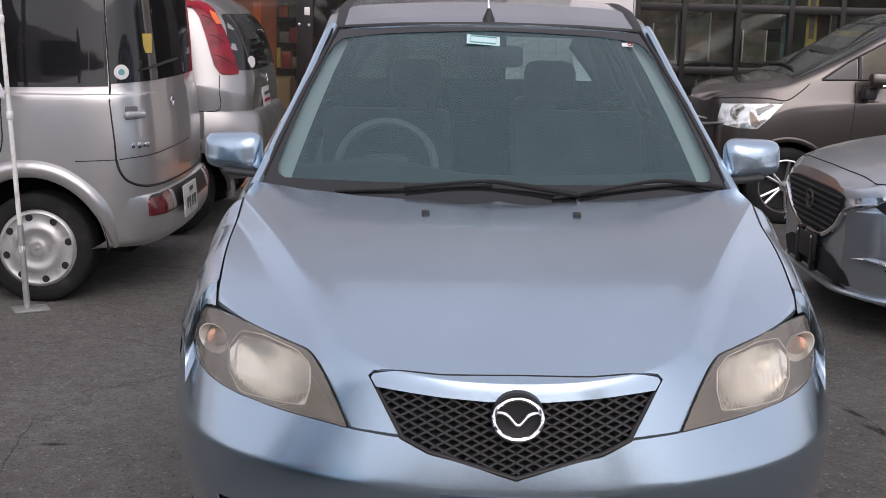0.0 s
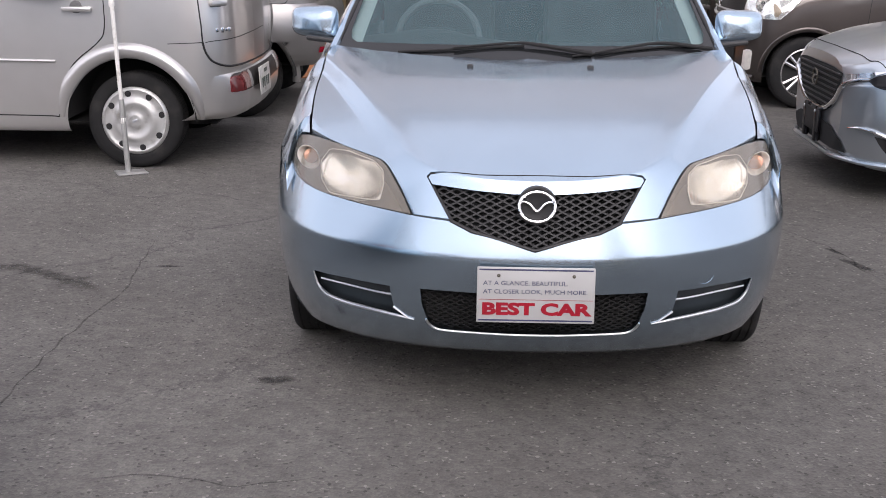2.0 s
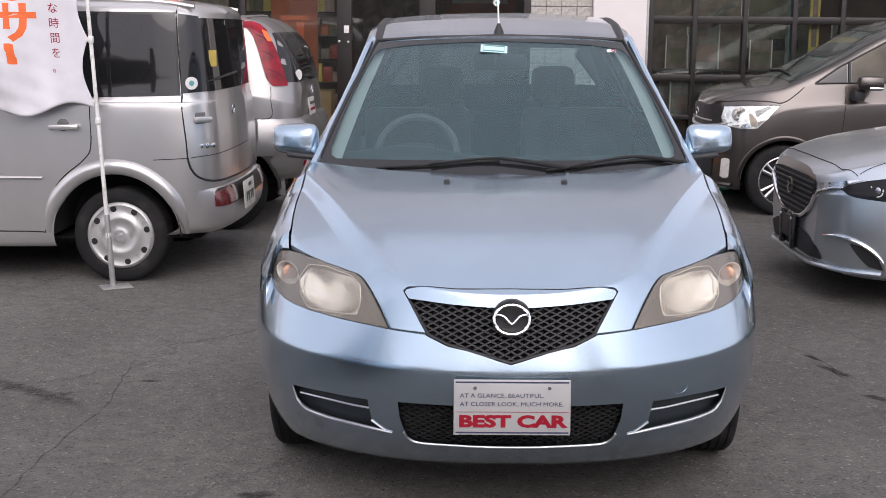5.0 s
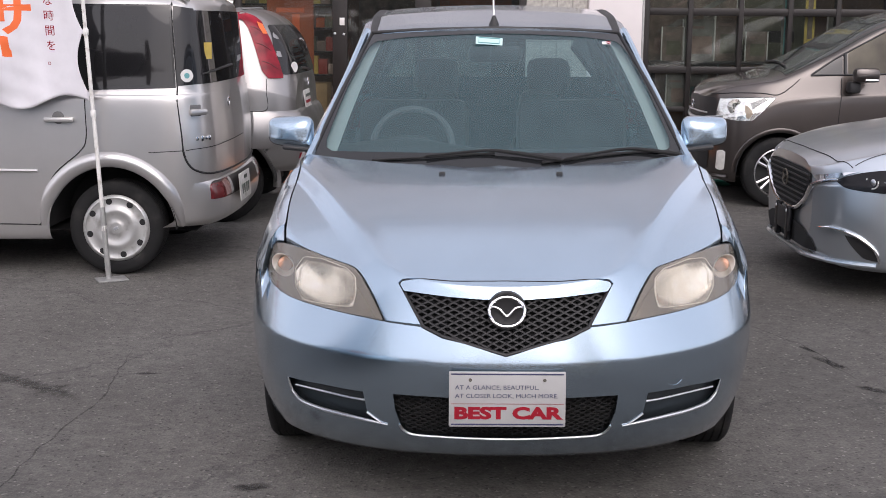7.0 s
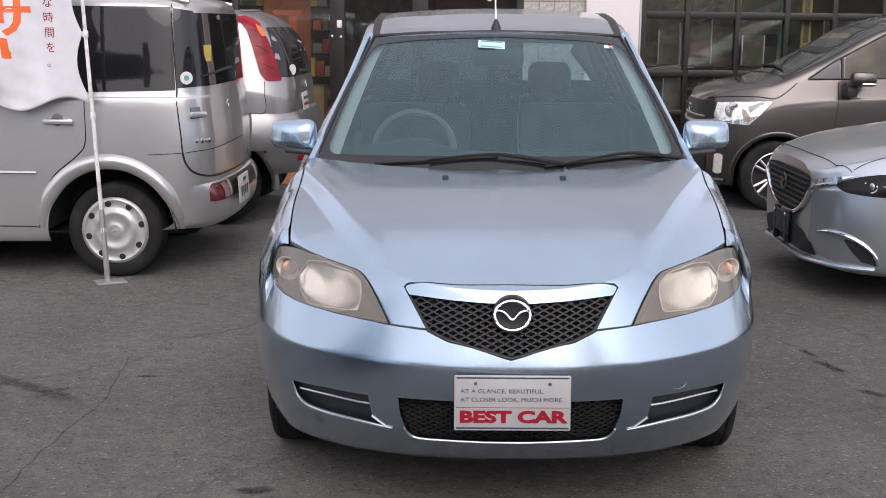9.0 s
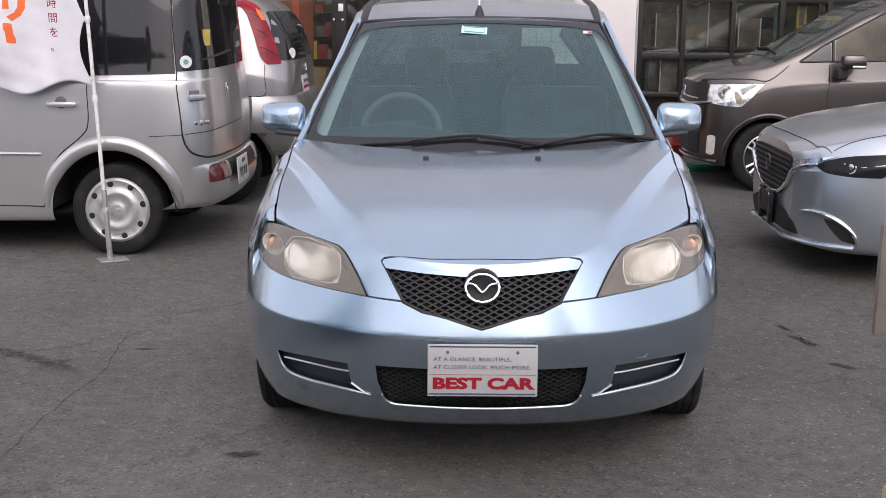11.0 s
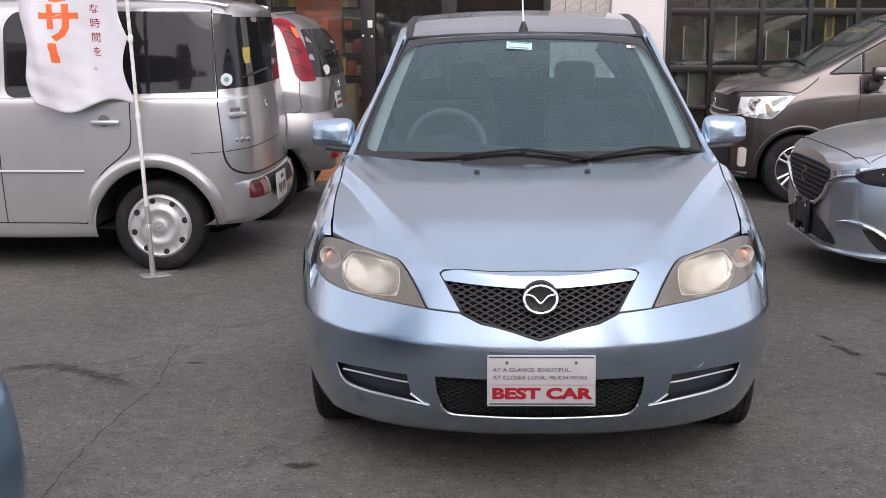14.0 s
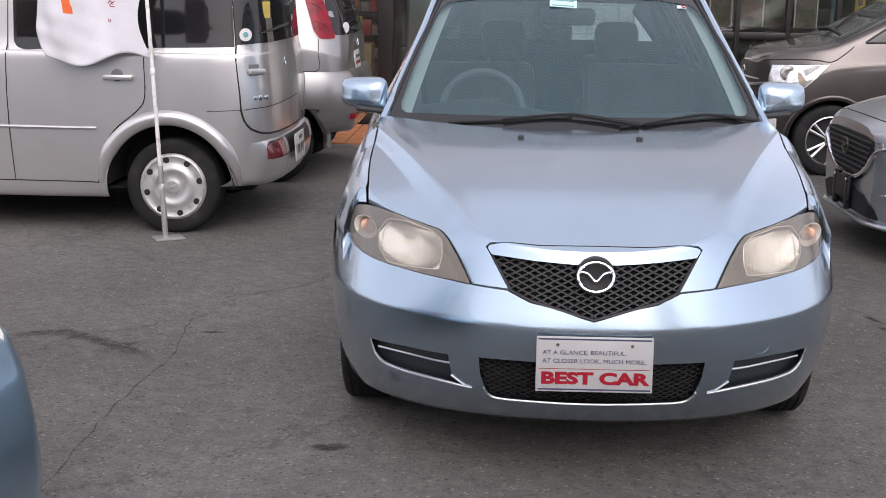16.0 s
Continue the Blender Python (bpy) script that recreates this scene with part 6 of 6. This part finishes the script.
def add_picture_board(x, y, z, w, h, mat, label, stripes):
    p = thing("picture_board", pose(x, y, z), label, "poster")
    board = box("board", (w, .02, h), (0, 0, 0), mat, p, bevel=.003)
    for bx, bz, bw, bh, turn, m in stripes:
        box("print_bar", (bw, .004, bh), (bx, -.012, bz), m, board, turn=(0, turn, 0), bevel=0)
    for sx in (-1, 1):
        box("board_frame", (.014, .028, h + .02), (sx * w / 2, 0, 0), M_WHITE, p, bevel=.003)


add_picture_board(2.16, 9.60, 1.50, .92, .80, M_PAPERB, "dim picture board with slanting pale stripes on the shelf", [(.05, .08, .85, .05, -28, M_PAPER), (.02, -.05, .70, .025, -28, M_PINK), (-.20, .14, .40, .03, -25, M_PINK), (-.1, -.25, .55, .16, 0, M_PINK), (.2, -.02, .16, .26, 0, M_PAPER)])
add_picture_board(3.02, 9.62, 1.55, .66, .88, M_OLIVE, "olive and grey picture board on the shelf", [(-.05, .12, .6, .08, -24, M_PAPER), (.05, -.2, .3, .12, 0, M_FRAME), (.12, .0, .12, .2, 0, M_INK)])
add_picture_board(2.10, 9.60, .86, .70, .42, M_PAPERB, "small framed picture on the low shelf", [(.1, -.05, .3, .3, 0, M_PAPER), (.1, -.08, .16, .1, 0, M_INK_TEAL)])
poster(3.30, 9.34, 1.28, .10, 2.4, M_YELLOW, "tall yellow banner strip standing behind the window", bars=[(0, .3, .05, .5, M_PAPERB)])
poster(3.06, 9.335, 1.28, .08, 2.4, M_PAPER, "tall pale banner strip standing behind the window", bars=[(0, .2, .04, .9, M_INK_TEAL)])


def add_orange_sign():
    s = thing("shop_banner", pose(-3.45, 8.75, 2.15), "orange banner with white shapes above the parked cars", "banner")
    b = box("banner_sheet", (1.0, .02, .78), (0, 0, 0), M_ORANGE, s, bevel=.004)
    for x, w in ((-.36, .05), (-.10, .14), (.18, .05)):
        box("banner_bar", (w, .004, .62), (x, -.012, 0), M_WHITE, b, bevel=0)
    for x in (-.52, .52):
        tube("banner_pole", [(x, .01, -2.15), (x, .01, .45)], .012, M_POLE, s)


def add_carton(x, y, w, d, h, z0, lab):
    c = thing("cardboard_box", pose(x, y, z0, 0, 0, random.uniform(-4, 4)), lab, "box")
    b = box("carton", (w, d, h), (0, 0, h / 2), M_CARTON, c, bevel=.006)
    box("tape", (.05, d + .002, .002), (0, 0, h + .001), M_WOOD, b, bevel=0)


def add_armchair(x, y):
    c = thing("armchair", pose(x, y, .08, 0, 0, 10), "grey upholstered armchair inside the shop", "armchair")
    box("seat", (.62, .62, .22), (0, 0, .33), M_SOFA, c, bevel=.05)
    box("backrest", (.66, .18, .95), (0, .30, .80), M_SOFA, c, bevel=.07)
    for s in (-1, 1):
        box("armrest", (.14, .62, .30), (s * .36, 0, .52), M_SOFA, c, bevel=.05)
        for d in (-.24, .24):
            tube("leg", [(s * .28, d, 0), (s * .27, d, .23)], .02, M_WOOD, c)


M_SOFA = material("grey_leather", (0.22, 0.21, 0.20), 0.5, vary=0.12, bump=0.2, bump_size=80)
add_orange_sign()
add_carton(-1.78, 9.75, .36, .34, .75, .08, "stack of brown cardboard behind the shop glass")
add_carton(-2.15, 9.9, .40, .36, .5, .08, "brown cardboard box inside the shop")
add_armchair(-.95, 10.6)
add_armchair(-.15, 10.7)


def add_goods_rack(x, y):
    """Narrow rack of small cartons behind the shop glass."""
    c = thing("goods_rack", pose(x, y, .08), "narrow dark rack filled with small brown and red cartons", "rack")
    for sx in (-1, 1):
        box("side_panel", (.02, .26, 1.95), (sx * .24, 0, .975), M_FRAME, c, bevel=.003)
    for k in range(8):
        z = .06 + k * .25
        board = box("shelf_board", (.46, .26, .018), (0, 0, z), M_FRAME, c, bevel=.002)
        u = -.215
        while u < .17:
            w, h = random.uniform(.05, .11), random.uniform(.10, .20)
            box("small_carton", (w * .92, .16, h), (u + w / 2, -.02 + random.uniform(-.02, .02), z + .009 + h / 2), random.choice((M_CARTON, M_ORANGE_DIM, M_ROOM, M_REDPL, M_OLIVE, M_PINK, M_YELLOW)), board, bevel=.003)
            u += w


add_goods_rack(-1.80, 10.25)
add_goods_rack(-2.42, 10.35)


def add_bucket(x, y):
    b = thing("red_drum", pose(x, y, 0), "red plastic drum standing on asphalt by the shop", "drum")
    lathe("drum_body", [(.001, 0), (.125, 0), (.13, .02), (.135, .20), (.142, .21), (.135, .22), (.135, .42), (.13, .44), (.10, .45), (.001, .45)], M_REDPL, b, turn=(0, -90, 0), segs=28)
    lathe("lid", [(.001, .47), (.11, .47), (.12, .455), (.12, .44)], M_BLACK, b, turn=(0, -90, 0), segs=24)


def add_hose(x, y):
    pts = []
    for k in range(60):
        a = k * .42
        r = .20 + .02 * math.sin(k * .9)
        pts.append((x + r * math.cos(a) * 1.2, y + r * math.sin(a) * .6, .012 + .004 * (k // 15) * 2 + .003 * (k % 2)))
    pts += [(x + .35, y - .05, .012), (x + .6, y - .15, .012)]
    h = tube("garden_hose", pts, .011, M_GREEN, segs=6, smooth_n=240)
    tagged(h, "green garden hose coiled on the asphalt", "hose")


add_bucket(1.86, 8.35)
add_hose(2.05, 8.05)


# ---- advertising flag ----
def wave(x, z):
    """Cloth sway off the pole, for x from the pole (0) to the free edge (-.62)."""
    f = np.clip(-x / .62, 0, 1)
    return .05 * f * np.sin(9 * x + 2.3 * z) + .03 * f * np.sin(15 * x - 6 * z + 1) + .05 * f * f * np.maximum(1.35 - z, 0) + .009 * f * np.sin(38 * x + 9 * z) + .006 * f * np.sin(52 * z + 20 * x) * np.maximum(1.7 - z, 0)


def add_flag():
    px, py = -2.17, 3.53
    fl = thing("advertising_flag", pose(px, py, 0), "white advertising flag with orange lettering on a thin pole", "flag")
    lean = lambda z: -.052 * z
    tube("pole", [(lean(.28), 0, .28), (lean(1.0), 0, 1.0), (lean(2.7), 0, 2.7)], [.0125, .0115, .010], M_POLE, fl)
    foot = tube("pole_foot", [(0, 0, .006), (lean(.42), 0, .42)], .0165, M_POLE_GREY, fl)
    box("foot_plate", (.17, .13, .008), (.02, -.01, .005), M_POLE_GREY, foot, bevel=.002, turn=(0, 0, 28))
    for z in (.30, .95, 1.40):
        lathe("pole_joint", [(.0125, -.02), (.016, -.015), (.016, .015), (.0125, .02)], M_POLE, fl, at=(lean(z), 0, z), turn=(0, -90, 0), segs=14)

    def cloth(u, v):
        w = .60 + .03 * np.sin(v * 9) + .02 * np.sin(v * 23)
        z = 1.02 + v * 1.62 + (1 - v) * (-.05 * u + .035 * np.sin(u * 7)) + .03 * u * (1 - v)
        x = -.015 - u * w + .03 * (1 - v) ** 3 * u - .045 * (1 - u) ** 3 * np.abs(np.sin(math.pi * (z - 1.06) / .345)) * (z > 1.06)
        return x + lean(z), wave(x, z), z
    sheet_ob = panel("cloth", cloth, np.linspace(0, 1, 60), np.linspace(0, 1, 110), M_CLOTH, fl)
    mod = sheet_ob.modifiers.new("thickness", "SOLIDIFY")
    mod.thickness = .002
    for z in (1.06, 1.40, 1.75, 2.1, 2.45):
        box("cloth_tab", (.03, .012, .022), (lean(z) - .006, 0, z), M_CLOTH, fl, bevel=.003)
    # lettering follows the cloth
    def letter(ch, size, x, z, mat, w=1.0, bold=0.0):
        ob = writing("flag_letter", ch, size, Matrix.Identity(4), mat, fl, depth=0.0, align="CENTER", width=w, bold=bold)
        bm = bmesh.new()
        bm.from_mesh(ob.data)
        for _ in range(2):
            bmesh.ops.subdivide_edges(bm, edges=[e for e in bm.edges if e.calc_length() > .02], cuts=1)
        bmesh.ops.triangulate(bm, faces=bm.faces)
        for v in bm.verts:
            lx, lz = x + v.co.x, z + v.co.y
            v.co = (lx + lean(lz), float(wave(np.array(lx), np.array(lz))) - .0035, lz)
        bm.to_mesh(ob.data)
        bm.free()
        return ob
    for ch, z in (("し", 1.625), ("サ", 1.405)):
        letter(ch, .235, -.405, z, M_ORANGE, 1.0, .008)
    bar = [(-.465, 1.370), (-.425, 1.370), (-.420, 1.265), (-.460, 1.265)]
    panel("flag_stroke", lambda x, z: (x + lean(z), wave(x, z) - .0035, z), np.linspace(-.47, -.415, 5), np.linspace(1.26, 1.375, 8), M_ORANGE, fl, keep=bar)
    for k, ch in enumerate("んな時間を。"):
        letter(ch, .062, -.205, 1.63 - k * .082, M_INK_RED)
    for k, ch in enumerate("そ"):
        letter(ch, .062, -.205, 1.71, M_INK_RED)


add_flag()


# ---- gate post near the camera ----
def add_gate_post():
    g = thing("gate_post", pose(.777, -1.305, 0, 0, .4, 0), "cream painted steel gate post with rust, beside the lot", "gate post")
    post = box("post", (.13, .07, 1.25), (.065, 0, .625), M_CREAM, g, bevel=.007)
    box("post_strip", (.085, .006, .645), (.078, -.037, .92), M_CREAM, post, bevel=.003)
    box("post_band", (.140, .082, .20), (.064, 0, .490), M_BAND, post, bevel=.009, label="rusty brown lower sleeve")
    for z, x in ((.93, .012), (.80, .010), (.72, .014), (.66, .012), (.745, .030), (.86, .034)):
        lathe("rust_spot", [(.001, .0012), (.0022, .001), (.003, 0)], M_RUST, post, at=(x, -.036, z), turn=(0, 0, -90), segs=9)
    lb = box("latch_box", (.034, .018, .205), (-.074, -.086, 1.025), M_BOX, g, bevel=.003, label="weathered grey-brown latch box")
    box("latch_groove", (.006, .010, .200), (-.055, -.085, 1.022), M_DARK, lb, bevel=.001)
    box("latch_strip", (.011, .012, .195), (-.0475, -.085, 1.019), M_BOX, lb, bevel=.002)
    box("latch_gap", (.016, .012, .205), (-.036, -.080, 1.022), M_DARK, lb, bevel=.001)
    box("latch_arm", (.09, .03, .04), (-.010, -.052, 1.06), M_FRAME, lb, bevel=.003)
    box("latch_cap", (.030, .03, .008), (-.030, -.070, 1.128), M_RUST, lb, bevel=.003, turn=(0, 8, 12))
    box("base_plate", (.24, .22, .012), (.065, 0, .006), M_BOX, g, bevel=.003)


add_gate_post()


# ---- plain buildings across the street, unseen behind the camera, spaced to shape reflections ----
for k, (x, y, w, d, h, m) in enumerate([(-31, -42, 9, 9, 7.0, M_FACADE), (-23.5, -41, 3.6, 8, 7.0, M_FRAME), (-20.9, -41, 1.2, 8, 8.5, M_WALL), (-18.9, -41.3, 2.4, 8, 7.5, M_ROOM), (-16.9, -41, 1.2, 8, 8.6, M_BOX), (-15.6, -41.5, 1.0, 8, 8.0, M_WALL), (-13.6, -41, 2.6, 8, 7.0, M_FRAME),
                                             (-11.6, -41.2, 1.0, 8, 8.0, M_BOX), (-7.5, -41, 6.9, 8, 6.6, M_ROOM), (1.8, -43, 11, 9, 6.8, M_ROOM), (13.6, -41, 12, 8, 6.5, M_ROOM), (26, -42, 12, 9, 6.0, M_FRAME)]):
    add_wall("building_%d" % (k + 1), (w, d, h), (x, y, h / 2), m, "plain unseen building across the street, there for its reflection", "building", bevel=.05)


def mark_material(name, color, strength):
    """Dirt soaked into the asphalt: it thins out towards its rim and breaks up with the grain."""
    m = material(name, color, 0.85, vary=0.35, size=40, bump=0.5, bump_size=150)
    t = m.node_tree
    at = t.nodes.new("ShaderNodeAttribute")
    at.attribute_name = "fade"
    co = t.nodes.new("ShaderNodeTexCoord")
    n = t.nodes.new("ShaderNodeTexNoise")
    n.inputs["Scale"].default_value, n.inputs["Detail"].default_value = 26, 6
    t.links.new(co.outputs["Object"], n.inputs["Vector"])
    k = t.nodes.new("ShaderNodeMapRange")
    k.inputs["From Min"].default_value, k.inputs["From Max"].default_value = 0.32, 0.62
    k.inputs["To Min"].default_value, k.inputs["To Max"].default_value = strength * 0.35, strength
    t.links.new(n.outputs[0], k.inputs["Value"])
    f = t.nodes.new("ShaderNodeMath")
    f.operation = "MULTIPLY"
    t.links.new(at.outputs["Fac"], f.inputs[0])
    t.links.new(k.outputs[0], f.inputs[1])
    tr = t.nodes.new("ShaderNodeBsdfTransparent")
    mx = t.nodes.new("ShaderNodeMixShader")
    t.links.new(f.outputs[0], mx.inputs[0])
    t.links.new(tr.outputs[0], mx.inputs[1])
    t.links.new(t.nodes["Principled BSDF"].outputs[0], mx.inputs[2])
    t.links.new(mx.outputs[0], t.nodes["Material Output"].inputs[0])
    return m


def faded(ob, values):
    at = ob.data.attributes.new("fade", "FLOAT", "POINT")
    at.data.foreach_set("value", np.array(values, np.float32))
    return ob


def add_stain(x, y, a, b, turn):
    verts, faces, fade = [], [], []
    for ring, f in ((.02, 1.0), (.45, 1.0), (.75, .8), (1.0, .35), (1.3, 0.0)):
        for k in range(26):
            q = 2 * math.pi * k / 26
            r = ring * (1 + .3 * noise.noise((math.cos(q) * 1.5 + x, math.sin(q) * 1.5 + y, 0)))
            verts.append((a * r * math.cos(q), b * r * math.sin(q), .0015))
            fade.append(f)
    for i in range(4):
        for k in range(26):
            l = (k + 1) % 26
            faces.append((i * 26 + k, i * 26 + l, i * 26 + 26 + l, i * 26 + 26 + k))
    s = faded(link_mesh("oil_stain", verts, faces, M_STAIN, flat=True), fade)
    s.matrix_basis = pose(x, y, 0, 0, 0, turn)
    tagged(s, "dark oil spot soaked into the asphalt", "oil stain", kind="structure")


M_STAIN = mark_material("oil_soaked_asphalt", (0.030, 0.028, 0.026), 0.9)
add_stain(-.80, .375, .055, .03, 10)
add_stain(1.46, 2.19, .055, .016, -68)
add_stain(1.50, 1.955, .10, .026, -66)
add_stain(1.56, 1.56, .06, .03, -40)
add_stain(-1.465, 1.64, .045, .014, 5)


def add_crack(name, pts, width, mat, label, wob=.018):
    """A thin uneven dark line in the asphalt, tapering at both ends."""
    p = spline(pts, 26 * len(pts))
    n = len(p)
    verts, faces, fade = [], [], []
    for i in range(n):
        d = p[min(i + 1, n - 1)] - p[max(i - 1, 0)]
        d = d / np.hypot(*d)
        side = np.array((-d[1], d[0]))
        q = p[i] + side * wob * noise.noise((p[i][0] * 9, p[i][1] * 9, 3.1))
        w = width * (.55 + .8 * abs(noise.noise((p[i][0] * 21, p[i][1] * 21, 1.7)))) * min(1, 6 * i / n + .1, 6 * (n - 1 - i) / n + .1)
        ends = min(1, 5 * i / n, 5 * (n - 1 - i) / n)
        for k, f in ((-1, 0), (-.45, .75), (0, 1), (.45, .75), (1, 0)):
            verts.append((*(q + side * k * w), .0016))
            fade.append(f * ends)
    for i in range(n - 1):
        for k in range(4):
            faces.append((5 * i + k, 5 * i + k + 1, 5 * i + k + 6, 5 * i + k + 5))
    return tagged(faded(link_mesh(name, verts, faces, mat, flat=True), fade), label, "asphalt mark", kind="structure")


M_MARK = mark_material("cracked_asphalt", (0.028, 0.026, 0.024), 0.55)
M_SCUFF = mark_material("scuffed_asphalt", (0.040, 0.037, 0.034), 0.62)
CRACK = "thin dark crack in the worn asphalt"
add_crack("crack_1", [(-1.64, 2.29), (-1.603, 1.743), (-1.55, 1.29), (-1.588, .92), (-1.593, .48), (-1.588, .04), (-1.60, -.3)], .007, M_MARK, CRACK)
add_crack("crack_2", [(-1.20, -.383), (-.99, -.342), (-.757, -.385), (-.531, -.303)], .007, M_MARK, CRACK)
add_crack("crack_3", [(1.228, 2.784), (1.384, 2.418), (1.48, 2.163), (1.505, 1.884), (1.57, 1.648)], .007, M_MARK, CRACK)
add_crack("scuff_mark", [(-2.35, 1.38), (-2.15, 1.566), (-1.96, 1.50), (-1.814, 1.405), (-1.60, 1.25)], .085, M_SCUFF, "dull dark scuff curving across the asphalt")
